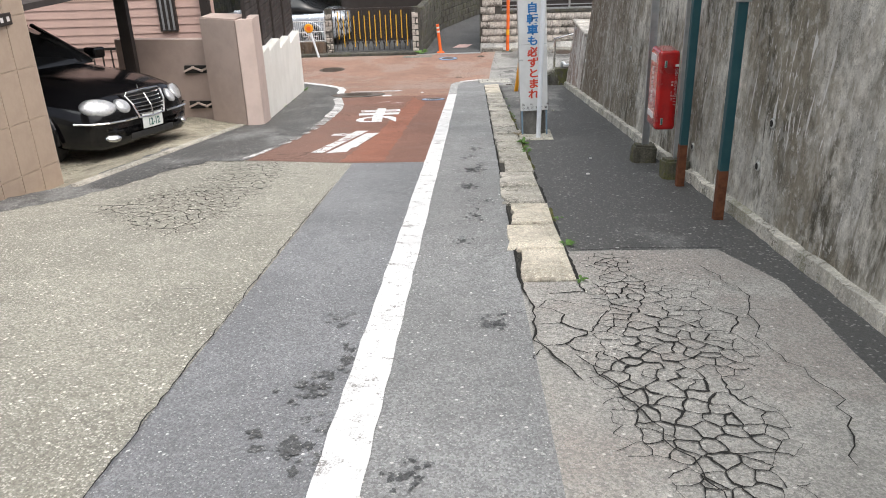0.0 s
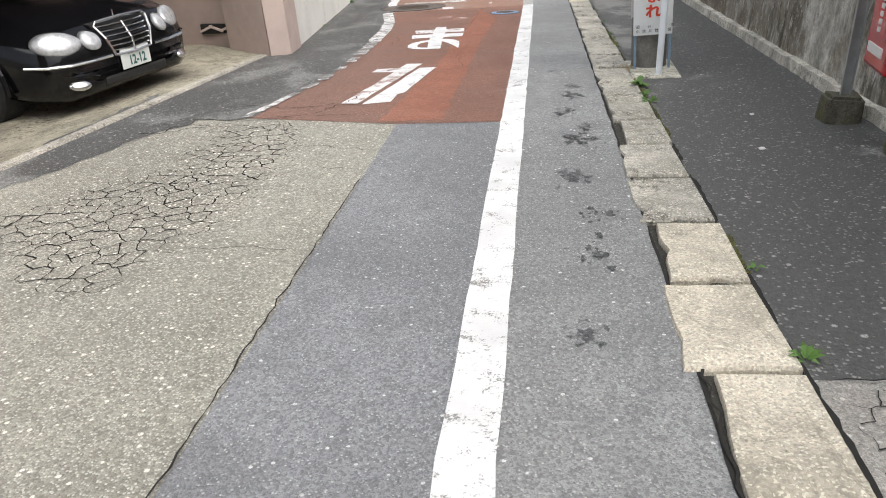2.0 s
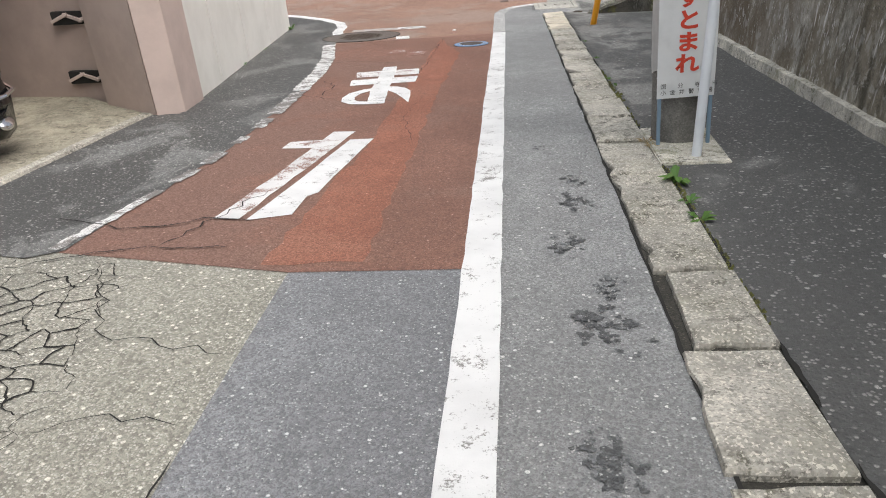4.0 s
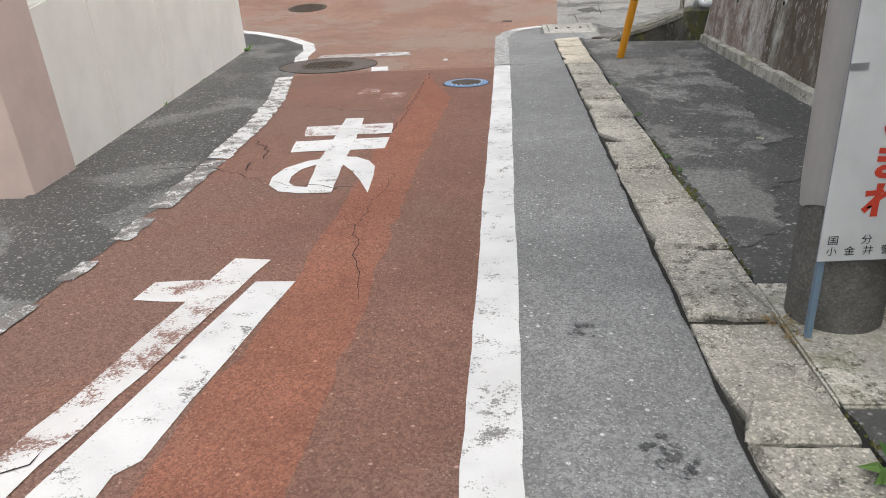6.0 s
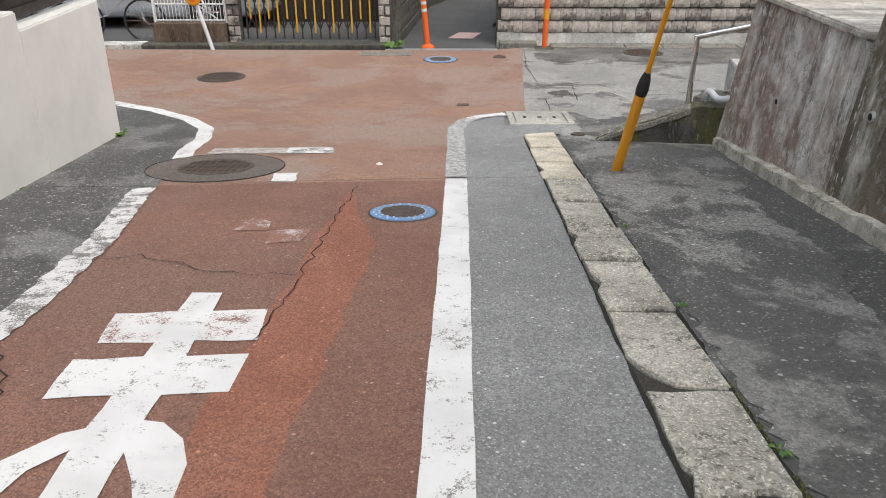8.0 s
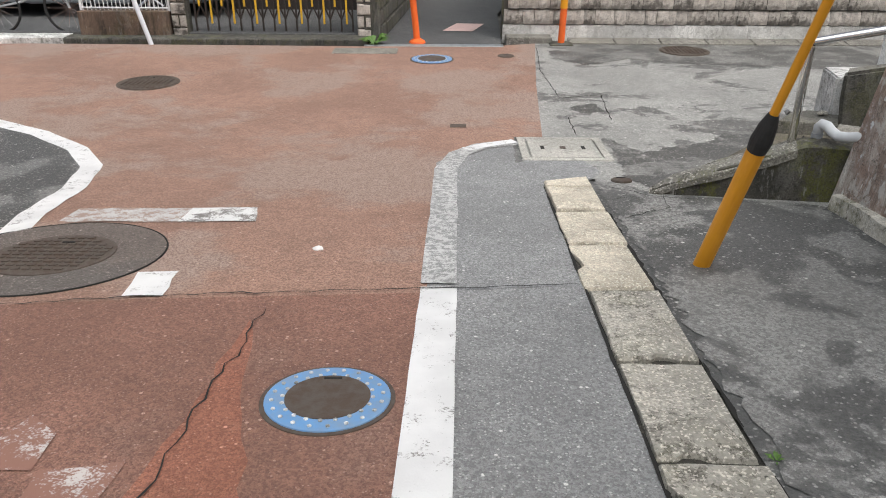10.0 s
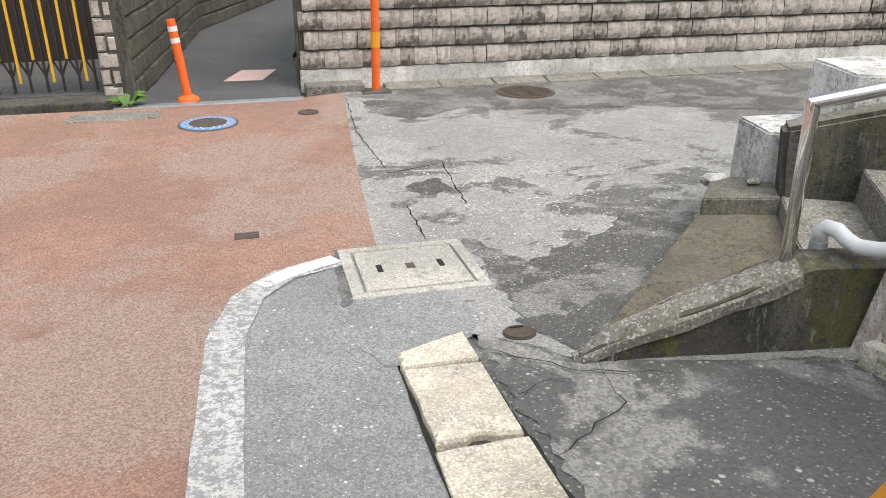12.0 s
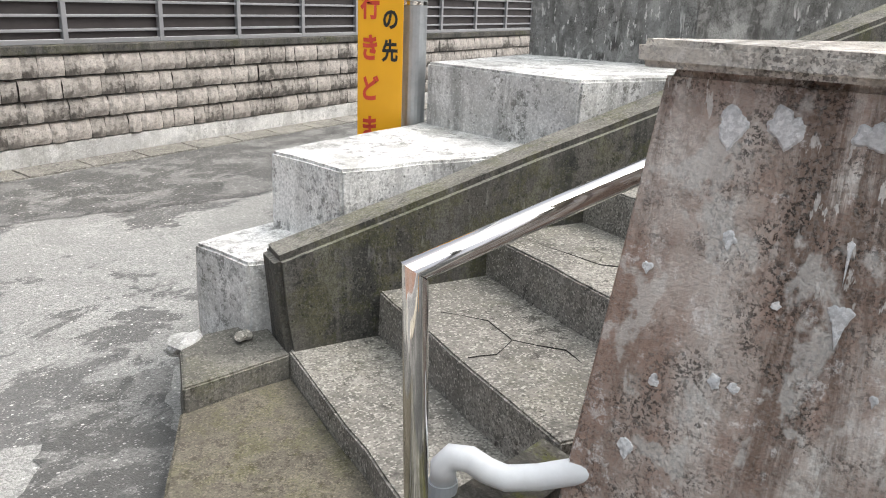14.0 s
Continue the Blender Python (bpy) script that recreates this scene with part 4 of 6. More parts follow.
# cracks across the treads
for k, pts in ((1, [(0.5, 0.28), (0.62, 0.42), (0.6, 0.6), (0.72, 0.75), (0.7, 1.0)]), (1, [(0.6, 0.6), (0.5, 0.68), (0.4, 0.66)]), (2, [(0.98, 0.2), (1.05, 0.5), (1.15, 0.6)])):
    z = Z1 + 0.185 * k
    bm = rod([along(a, c, z + 0.001) for a, c in pts], 0.0022, 5)
    part("tread_crack", rough_up(bm, 0.01, 0.08), M_CRACK, steps, "fine dark crack")



def lime_bloom(y, z, r, drip=0.0, seed=0):
    """A crust of lime on the low wall's face, uneven in outline, thin at its edge, with a run below it."""
    rn = random.Random(seed)
    b = thing("lime_bloom", "white lime crust bled from the brown concrete wall", "lime bloom", "lime blooms on the wall")
    bm = bmesh.new()
    rings = []
    for k, (q, out) in enumerate(((1.0, -0.001), (0.8, 0.004), (0.35, 0.005))):
        ring = []
        for i in range(40):
            a = 2 * math.pi * i / 40
            w = r * (0.8 + 0.45 * noise.noise(Vector((1.4 * math.cos(a), 1.4 * math.sin(a), seed * 3.7))) + 0.14 * noise.noise(Vector((4 * math.cos(a), 4 * math.sin(a), seed * 1.9))))
            dy, dz = w * q * math.cos(a), w * q * math.sin(a)
            if dz < 0:
                dz -= drip * q * max(0, 1 - abs(dy) / (0.4 * r))
            ring.append(bm.verts.new((wall_x(y + dy, z + dz) - out, y + dy, z + dz)))
        rings.append(ring)
    for a, c in zip(rings, rings[1:]):
        for i in range(40):
            bm.faces.new((a[i], a[(i + 1) % 40], c[(i + 1) % 40], c[i]))
    bm.faces.new(rings[-1])
    part("crust", bm, M_LIME, b)


for i, (y, z, r, drip) in enumerate(((16.04, -0.79, 0.036, 0.02), (15.944, -0.78, 0.04, 0.02), (15.81, -0.778, 0.036, 0.0), (15.8, -1.085, 0.027, 0.05), (16.007, -0.991, 0.016, 0.01), (16.1, -1.3, 0.016, 0), (15.985, -1.267, 0.018, 0),
                                     (15.906, -1.096, 0.011, 0), (16.15, -1.075, 0.014, 0.01), (15.723, -1.218, 0.01, 0.01), (15.64, -1.015, 0.022, 0.02), (16.135, -1.459, 0.024, 0.01), (16.13, -1.64, 0.016, 0), (15.808, -0.964, 0.009, 0.08), (15.95, -1.269, 0.014, 0))):
    lime_bloom(y, z, r, drip, i)

M_RIM = plain("pale pipe rim", (0.5, 0.5, 0.48), 0.7)
WEEP = ((4.72, 0.1), (4.84, -0.21), (6.36, -0.51), (6.79, 0.12), (9.66, -0.22), (13.85, -1.08), (15.2, -1.33))
for y, z in WEEP:
    x = wall_x(y, z)
    w = thing("weep_hole", "small dark drain hole with a pale rim in the wall", "drain hole", "weep holes")
    part("rim", tube(bmesh.new(), [(x + 0.03, y, z), (x - 0.006, y, z), (x - 0.008, y, z)], [0.032, 0.032, 0.027], 20), M_RIM, w)
    part("bore", rod([(x + 0.02, y, z), (x - 0.0095, y, z)], 0.022, 16), M_CRACK, w)

# ---- more materials ----
M_GALV = plain("galvanised steel", (0.5, 0.52, 0.53), 0.42, 0.75, 0.4, 12, 0.1)
M_STEEL = plain("polished stainless steel", (0.8, 0.78, 0.75), 0.09, 1.0, 0.15, 6, 0.02)
M_TEAL = plain("faded teal paint", (0.008, 0.06, 0.075), 0.5, 0, 0.5, 9, 0.15, (0.03, 0.09, 0.1))
M_RUST = plain("rust", (0.17, 0.06, 0.025), 0.9, 0, 0.6, 20, 0.6, (0.06, 0.022, 0.012))
# dark red blotches paint mottled reflections into the enamel's colour
M_BOXRED = plain("glossy red enamel", (0.5, 0.012, 0.012), 0.2, 0, 0.75, 7, 0.03, (0.2, 0.006, 0.008), 0.8)
M_LETTER = plain("white lettering", (0.75, 0.73, 0.72), 0.6)
M_BLUE = plain("blue lettering", (0.02, 0.16, 0.42), 0.6)
M_REDTEXT = plain("red lettering", (0.62, 0.06, 0.03), 0.6)
M_BLACK = plain("black lettering", (0.015, 0.015, 0.015), 0.6)
M_SIGN = plain("white sign enamel", (0.68, 0.7, 0.71), 0.4, 0, 0.35, 5, 0.05, (0.45, 0.46, 0.46))
M_WHITEPIPE = plain("white coated pole", (0.75, 0.79, 0.84), 0.35, 0, 0.2, 6, 0.04)
M_POLE = concrete("utility pole concrete", (0.2, 0.195, 0.18), (0.08, 0.075, 0.068), 0.35, 0, 0, 90, 0.2, mould=0.2)
M_WRAP = plain("grey plastic wrap", (0.5, 0.5, 0.49), 0.45, 0, 0.3, 5, 0.1)
M_STRIP = plain("blue-grey strip", (0.18, 0.27, 0.36), 0.5)
M_YELLOW = plain("yellow plastic", (0.8, 0.35, 0.015), 0.38, 0, 0.15, 5, 0.04, (0.6, 0.25, 0.02))
M_YSIGN = plain("yellow sign sheet", (0.85, 0.42, 0.01), 0.4, 0, 0.1, 4, 0.02)
M_ORANGEP = plain("orange plastic", (0.85, 0.15, 0.025), 0.45, 0, 0.2, 6, 0.04)
M_BLACKP = plain("black rubber", (0.02, 0.02, 0.02), 0.6)
M_IRON = plain("rusty cast iron", (0.12, 0.1, 0.085), 0.75, 0.4, 0.5, 22, 0.5, (0.1, 0.06, 0.04))
M_BLUEPAINT = plain("blue cover paint", (0.13, 0.3, 0.56), 0.6, 0, 0.7, 16, 0.2, (0.22, 0.29, 0.38))
M_PVC = plain("white pipe wrap", (0.76, 0.78, 0.8), 0.45, 0, 0.3, 9, 0.2, (0.45, 0.45, 0.45))
M_GREYPIPE = plain("grey pipe", (0.33, 0.35, 0.37), 0.5)
M_CARBLACK = plain("black car paint", (0.005, 0.005, 0.006), 0.1, 0, 0.05, 3, 0.0, None, 0.0)
M_CARSILVER = plain("silver car paint", (0.55, 0.6, 0.66), 0.25, 0.5, 0.1, 3, 0.0, None, 0.8)
M_GLASSDARK = plain("dark car glass", (0.02, 0.022, 0.024), 0.05, 0, 0.05, 3, 0.0)
M_CHROME = plain("chrome", (0.8, 0.8, 0.8), 0.12, 1.0, 0.05, 8, 0.0)
M_LAMP = plain("clear headlamp", (0.6, 0.61, 0.62), 0.08, 0.35, 0.6, 26, 0.1, (0.25, 0.26, 0.27), 0.6)
M_TYRE = plain("tyre rubber", (0.02, 0.02, 0.02), 0.85, 0, 0.3, 20, 0.2)
M_PLATE = plain("white number plate", (0.75, 0.78, 0.76), 0.4)
M_GREEN = plain("dark green digits", (0.02, 0.12, 0.1), 0.5)
M_FENCE = plain("dark brown fence panel", (0.05, 0.042, 0.04), 0.6, 0, 0.3, 5, 0.1)
M_RAIL = plain("grey aluminium rail", (0.42, 0.42, 0.43), 0.4, 0.5, 0.25, 8, 0.05)
M_BROWN = plain("dark brown metal", (0.035, 0.028, 0.025), 0.5, 0, 0.3, 6, 0.1)
M_SIDING = plain("pink house siding", (0.58, 0.4, 0.345), 0.8, 0, 0.2, 3, 0.2)
M_WHITEMETAL = plain("white fence wire", (0.75, 0.76, 0.77), 0.45)
M_YBAR = plain("yellow gate bar", (0.7, 0.42, 0.03), 0.5)
M_PLANTER = concrete("rust-streaked planter concrete", (0.16, 0.11, 0.08), (0.03, 0.022, 0.018), 0.8, 0.2, 0.1, 70)
M_TILE = plain("beige wall tile", (0.42, 0.33, 0.26), 0.6, 0, 0.35, 9, 0.25, (0.33, 0.25, 0.195))
M_GROUT = plain("pale grout", (0.55, 0.45, 0.36), 0.9)
M_LEAF = plain("weed leaf", (0.07, 0.16, 0.025), 0.6, 0, 0.4, 12, 0.1, (0.13, 0.2, 0.04))
M_STRAW = plain("dry grass", (0.3, 0.22, 0.11), 0.9)
M_PINKSQ = paint("pale pink ground paint", (0.72, 0.5, 0.46), (0.2, 0.16, 0.15), 0.3)

m = Nodes("split stone block", 0.92)
f1, f2 = m.noise(11, 7, 0.75), m.noise(60, 4, 0.7)
c = m.mix(m.rand(), (0.68, 0.62, 0.56), (0.47, 0.43, 0.385))
c = m.mix(m.mul(m.ramp(m.noise(5.0, 6, 0.7), 0.46, 0.6), m.ramp(m.rand(), 0.35, 0.9, 0.15, 0.95)), c, (0.075, 0.066, 0.058))
c = m.mix(m.ramp(f1, 0.5, 0.64, 0, 0.55), c, (0.2, 0.18, 0.155))
c = m.mix(m.ramp(f1, 0.44, 0.32, 0, 0.6), c, (0.75, 0.71, 0.66))
c = m.mix(m.ramp(f2, 0.45, 0.7, 0, 0.5), c, (0.16, 0.145, 0.13))
M_BLOCK = m.done(c, None, m.mul(m.mul(f1, 1.6), f2, "ADD"), 1.0, 0.02)
M_JOINT = plain("block joint", (0.1, 0.092, 0.082), 0.95)


def letters(jobs, material, parent, name="letter"):
    """Painted characters, each a mesh of its own. Each job: text, height, pose, stretch (x, y)."""
    for body, size, m4, sx, sy in jobs:
        cu = bpy.data.curves.new("glyph", "FONT")
        cu.body, cu.size, cu.align_x, cu.align_y, cu.resolution_u = body, size, "CENTER", "CENTER", 3
        cu.offset = size * 0.035 if size > 0.05 else 0.0
        ob = bpy.data.objects.new("glyph", cu)
        scene.collection.objects.link(ob)
        dg = bpy.context.evaluated_depsgraph_get()
        me = bpy.data.meshes.new_from_object(ob.evaluated_get(dg))
        me.transform(m4 @ Matrix.Diagonal((sx, sy, 1, 1)))
        bm = bmesh.new()
        bm.from_mesh(me)
        bpy.data.objects.remove(ob)
        bpy.data.curves.remove(cu)
        bpy.data.meshes.remove(me)
        part(name, bm, material, parent)


# ---- utility pole with its road-safety sign ----
up = thing("utility_pole", "round concrete utility pole in a torn grey wrap", "utility pole")
PX, PY = 0.79, 9.27
g0 = G(PY)
part("pole_shaft", tube(bmesh.new(), [(PX, PY, g0 - 0.1), (PX, PY, 1.2), (PX, PY, 7.5)], [0.15, 0.145, 0.13], 32), M_POLE, up)
bm = tube(bmesh.new(), [(PX, PY, g0 + 0.44), (PX, PY, g0 + 0.5), (PX, PY, 2.2)], [0.153, 0.157, 0.154], 32, False)
for v in bm.verts:
    if v.co.z < g0 + 0.47:
        v.co.z += 0.05 * noise.noise(Vector((v.co.x * 9, v.co.y * 9, 3)))
part("wrap", bm, M_WRAP, up, "torn pale grey plastic wrap")
pad = thing("pole_pad", "small square concrete footing around the utility pole", "footing")
part("pad_slab", rough_up(hull([(0.6, 8.72, G(8.72) - 0.1), (0.98, 8.72, G(8.72) - 0.1), (1.02, 9.52, G(9.52) - 0.1), (0.61, 9.52, G(9.52) - 0.1)],
                               [(0.6, 8.72, G(8.72) + 0.012), (0.98, 8.72, G(8.72) + 0.012), (1.02, 9.52, G(9.52) + 0.012), (0.61, 9.52, G(9.52) + 0.012)], 0.008), 0.004), M_PLINTH, pad)
sign = thing("pole_sign", "tall white sign with blue and red Japanese letters on the pole", "sign")
SY = 9.09
part("plate", block(0.565, 0.885, SY, SY + 0.006, -0.765, 0.0, 0.001, 1), M_SIGN, sign)
part("plate", block(0.565, 0.885, SY, SY + 0.006, 0.004, 1.35, 0.001, 1), M_SIGN, sign)
for x in (0.585, 0.872):
    part("side_strip", block(x - 0.012, x + 0.008, SY + 0.008, SY + 0.03, G(SY) + 0.03, 1.35, 0.002, 1), M_STRIP, sign, "blue-grey flat bar")
face = lambda x, z: Matrix.Translation((x, SY - 0.002, z)) @ pose(0, 0, 0, 90, 0, 0)
letters([(ch, 0.125, face(0.725, -0.575 + 0.121 * i), 1.05, 0.93) for i, ch in enumerate("れまとず必")], M_REDTEXT, sign)
letters([(ch, 0.125, face(0.725, 0.035 + 0.121 * i), 1.05, 0.93) for i, ch in enumerate("も車転自")], M_BLUE, sign)
letters([(ch, 0.033, face(0.60 + 0.095 * i, -0.695), 1, 1) for i, ch in enumerate("国分寺市")] + [(ch, 0.033, face(0.6 + 0.052 * i, -0.732), 1, 1) for i, ch in enumerate("小金井警察署")], M_BLACK, sign)
for z in (-0.18, 0.9):
    part("band_clip", block(0.563, 0.61, SY - 0.004, SY - 0.001, z, z + 0.018), M_GALV, sign, "steel clip")
tip = Matrix.Translation((0.74, 9.0, g0)) @ pose(0, 0, 0, 0, -2.0, 0) @ Matrix.Translation((-0.74, -9.0, -g0))
up.matrix_world = tip
sign.matrix_world = Matrix.Translation((0.071, 0, -0.05)) @ tip
wp = thing("thin_pole", "slim white coated steel pole before the sign", "pole")
part("pole_tube", rod([(0.815, 8.85, G(8.85) - 0.03), (0.845, 8.85, 0.6), (0.87, 8.85, 3.0)], 0.027, 16), M_WHITEPIPE, wp)

# ---- red extinguisher cabinet on galvanised posts with stone feet, teal posts ----
ex = thing("extinguisher_cabinet", "glossy red fire extinguisher cabinet with white lettering", "cabinet")
bm = block(1.585, 1.76, 6.53, 6.84, -0.41, 0.255, 0.03, 3)
part("cabinet_body", bm, M_BOXRED, ex)
for z in (-0.33, 0.15):
    lt = part("latch", block(1.63, 1.652, 6.517, 6.534, z - 0.03, z + 0.03, 0.004), M_CHROME, ex, "chrome latch")
    part("latch_bar", block(1.637, 1.645, 6.51, 6.52, z - 0.024, z + 0.024), M_GREEN, lt)
box_face = lambda x, z: Matrix.Translation((x, 6.528, z)) @ pose(0, 0, 0, 90, 0, 0)
column = [(ch, 0.026, box_face(1.735, 0.1 - 0.0265 * i), 0.95, 0.95) for i, ch in enumerate("〇四二|三二五|〇一一一")]
letters(column + [(ch, 0.022, box_face(1.706, z), 0.9, 0.9) for ch, z in (("内", 0.0), ("線", -0.024), ("三", -0.085), ("七", -0.115), ("三", -0.145))], M_LETTER, ex)
part("writing_bar", block(1.72, 1.75, 6.524, 6.5275, 0.128, 0.146), M_LETTER, ex, "small white writing")
for k in range(8):
    part("writing_bar", block(1.577, 1.586, 6.68, 6.705, 0.08 - 0.04 * k, 0.105 - 0.04 * k), M_LETTER, ex, "small white writing")
part("writing_bar", block(1.577, 1.586, 6.6, 6.78, -0.32, -0.27), M_LETTER, ex, "small white writing")
part("writing_bar", block(1.577, 1.586, 6.62, 6.78, 0.15, 0.21), M_LETTER, ex, "small white writing")


def channel_post(y, x=1.765, top=2.3):
    p = thing("steel_post", "galvanised steel channel post standing on a concrete foot", "post", "cabinet posts")
    bm = bmesh.new()
    box(bm, x - 0.03, x + 0.03, y - 0.003, y + 0.003, G(y) + 0.12, top)
    box(bm, x - 0.032, x - 0.026, y - 0.02, y + 0.003, G(y) + 0.12, top)
    box(bm, x + 0.026, x + 0.032, y - 0.02, y + 0.003, G(y) + 0.12, top)
    part("channel", bm, M_GALV, p)
    s = thing("stone_foot", "mossy dark concrete foot block under a post", "footing", "post feet")
    z = G(y)
    part("foot_block", rough_up(hull([(x - 0.12, y - 0.1, z - 0.05), (x + 0.1, y - 0.1, z - 0.05), (x + 0.1, y + 0.12, z - 0.05), (x - 0.12, y + 0.12, z - 0.05)],
                                     [(x - 0.11, y - 0.09, z + 0.165), (x + 0.1, y - 0.09, z + 0.17), (x + 0.1, y + 0.11, z + 0.165), (x - 0.11, y + 0.11, z + 0.16)], 0.02), 0.02, 0.1, y), M_MOSS, s)


M_MOSS = concrete("mossy foot concrete", (0.14, 0.13, 0.1), (0.03, 0.028, 0.02), 0.4, 0, 0.75, 70, 0.3)
channel_post(7.2, 1.675)
channel_post(6.4)
for y, x in ((4.95, 1.675), (6.05, 1.71)):
    p = thing("teal_post", "weathered teal square steel post with a rusted foot", "post", "teal posts")
    z = G(y)
    part("upper_tube", block(x - 0.03, x + 0.03, y - 0.03, y + 0.03, z + 0.34, 2.6, 0.005), M_TEAL, p)
    part("rusted_foot", rough_up(block(x - 0.031, x + 0.031, y - 0.031, y + 0.031, z - 0.05, z + 0.345, 0.005), 0.003), M_RUST, p, "brown rusted foot")
    if y < 5:
        part("clamp", block(x - 0.045, x + 0.045, y - 0.045, y + 0.045, 0.8, 0.86, 0.006), M_GALV, p, "steel clamp")

# ---- yellow guy-wire guard ----
gy = thing("guy_guard", "slanting yellow plastic guard over a guy wire with black collar", "guy wire guard")
b0, r0 = Vector((0.945, 15.2, G(15.2) - 0.03)), Vector((1.03, 14.95, -1.14))
dirn = (r0 - b0).normalized()
part("lower_sleeve", rod([b0, r0 - dirn * 0.05], 0.039, 20), M_YELLOW, gy)
part("collar", tube(bmesh.new(), [r0 - dirn * 0.09, r0 - dirn * 0.04, r0 + dirn * 0.03, r0 + dirn * 0.09], [0.041, 0.046, 0.038, 0.022], 20), M_BLACKP, gy, "black rubber collar")
part("upper_sleeve", rod([r0 + dirn * 0.05, r0 + dirn * 1.6], 0.019, 16), M_YELLOW, gy)
part("wire", rod([r0 + dirn * 1.6, r0 + dirn * 7], 0.006, 6), M_GALV, gy, "steel guy wire")

# ---- stainless handrail, drain pipe ----
hr = thing("handrail", "polished stainless steel handrail of mitred round tube", "handrail")


def bar(p, q, w, h):
    """A square tube from p to q."""
    p, q = Vector(p), Vector(q)
    d = (q - p).normalized()
    s = d.cross(Vector((0, 0, 1)))
    s = s.normalized() if s.length > 0.01 else Vector(AX).cross(Vector((0, 0, 1))).normalized()
    u = s.cross(d)
    bm = bmesh.new()
    o = [s * w / 2 + u * h / 2, -s * w / 2 + u * h / 2, -s * w / 2 - u * h / 2, s * w / 2 - u * h / 2]
    a, b = [bm.verts.new(p + k) for k in o], [bm.verts.new(q + k) for k in o]
    bm.faces.new(a)
    bm.faces.new(b[::-1])
    for i in range(4):
        bm.faces.new((a[i], a[(i + 1) % 4], b[(i + 1) % 4], b[i]))
    bmesh.ops.bevel(bm, geom=bm.edges[:], offset=0.004, segments=2, affect="EDGES")
    return bm


top0 = Vector((1.83, 16.49, -1.075))
rise = Vector((AX.x, AX.y, 0.285)).normalized()


def mitred(p, q, keep):
    """A round tube, cut off square to the bisector of the bend."""
    bm = rod([p, q], 0.025, 28)
    cut = (rise + Vector((0, 0, 1))).normalized()
    bmesh.ops.bisect_plane(bm, geom=bm.verts[:] + bm.edges[:] + bm.faces[:], plane_co=top0, plane_no=cut * keep, clear_inner=True)
    return bm


part("post", mitred((1.815, 16.45, -1.75), top0 + Vector((0, 0, 0.1)), -1), M_STEEL, hr, "", True)
part("rail", mitred(top0 - rise * 0.1, top0 + rise * 2.7, 1), M_STEEL, hr, "", True)
pp = thing("drain_pipe", "white wrapped drain pipe elbow lying on the curb", "pipe")
pipe = [(1.985, 16.5, -1.72), (1.985, 16.5, -1.62), (1.985, 16.5, -1.58), (1.993, 16.485, -1.558), (2.012, 16.45, -1.56), (2.03, 16.415, -1.585), (2.05, 16.375, -1.6), (2.08, 16.31, -1.588), (2.12, 16.22, -1.555), (2.2, 16.06, -1.52)]
part("pipe_body", tube(bmesh.new(), pipe[1:], 0.03, 18), M_PVC, pp, "", True)
part("pipe_socket", rod([pipe[0], pipe[1]], 0.034, 18), M_GREYPIPE, pp, "grey pipe socket")

# ---- covers and manholes in the street ----


def sloped(y, x, r, dz=0.0):
    """Pose of a round cover lying on the street."""
    a = math.degrees(math.atan((G(y + r) - G(y - r)) / (2 * r)))
    return pose(x, y, (G(y + r) + G(y - r)) / 2 + dz, a, 0, 0)


M_COLLAR = asphalt("stained collar asphalt", (0.2, 0.165, 0.145), (0.36, 0.31, 0.28), 0.12, 110, tint=(0.15, 0.135, 0.125))


def manhole(x, y, r, collar, mat_collar, label, blue=False, grid=False):
    t = thing("manhole_cover", label, "manhole cover")
    t.matrix_world = sloped(y, x, collar)
    bm = tube(bmesh.new(), [(0, 0, -0.03), (0, 0, 0.007)], collar, 56)
    part("collar", bm, mat_collar, t)
    if collar > r + 0.1:
        ring = [((collar + 0.006) * math.cos(2 * math.pi * k / 48), (collar + 0.006) * math.sin(2 * math.pi * k / 48), 0.005) for k in range(49)]
        part("collar_joint", tube(bmesh.new(), ring, [0.0045 + 0.003 * noise.noise(Vector((k * 0.7, 2, 1))) for k in range(49)], 6, False), M_CRACK, t, "dark open joint")
    bm = tube(bmesh.new(), [(0, 0, -0.02), (0, 0, 0.011), (0, 0, 0.0125)], [r, r, r * 0.985], 48)
    part("lid", bm, M_BLUEPAINT if blue else M_IRON, t)
    if blue:
        part("lid_centre", rod([(0, 0, 0), (0, 0, 0.0155)], r * 0.68, 40), M_IRON, t, "grey-brown iron centre")
        bm = bmesh.new()
        for k in range(20):
            for q in (0.72, 0.88):
                a = 2 * math.pi * (k + (q > 0.8) * 0.5) / 20
                tube(bm, [(r * q * math.cos(a), r * q * math.sin(a), 0.01), (r * q * math.cos(a), r * q * math.sin(a), 0.0165)], r * 0.035, 8)
        tagged(part("studs", bm, M_PALE, t), kind="stuff")
    if grid:
        bm = bmesh.new()
        n = int(2 * r / 0.05)
        for i in range(n):
            for j in range(n):
                cx, cy = (i + 0.5) * 0.05 - r, (j + 0.5) * 0.05 - r
                if math.hypot(cx, cy) < r * 0.9:
                    box(bm, cx - 0.017, cx + 0.017, cy - 0.011, cy + 0.011, 0.011, 0.018)
        tagged(part("tread", bm, M_IRON, t), kind="stuff")
    bm = bmesh.new()
    box(bm, -0.03, 0.03, r * 0.55, r * 0.62, 0.01, 0.017)
    part("key_slot", bm, M_CRACK, t)
    return t


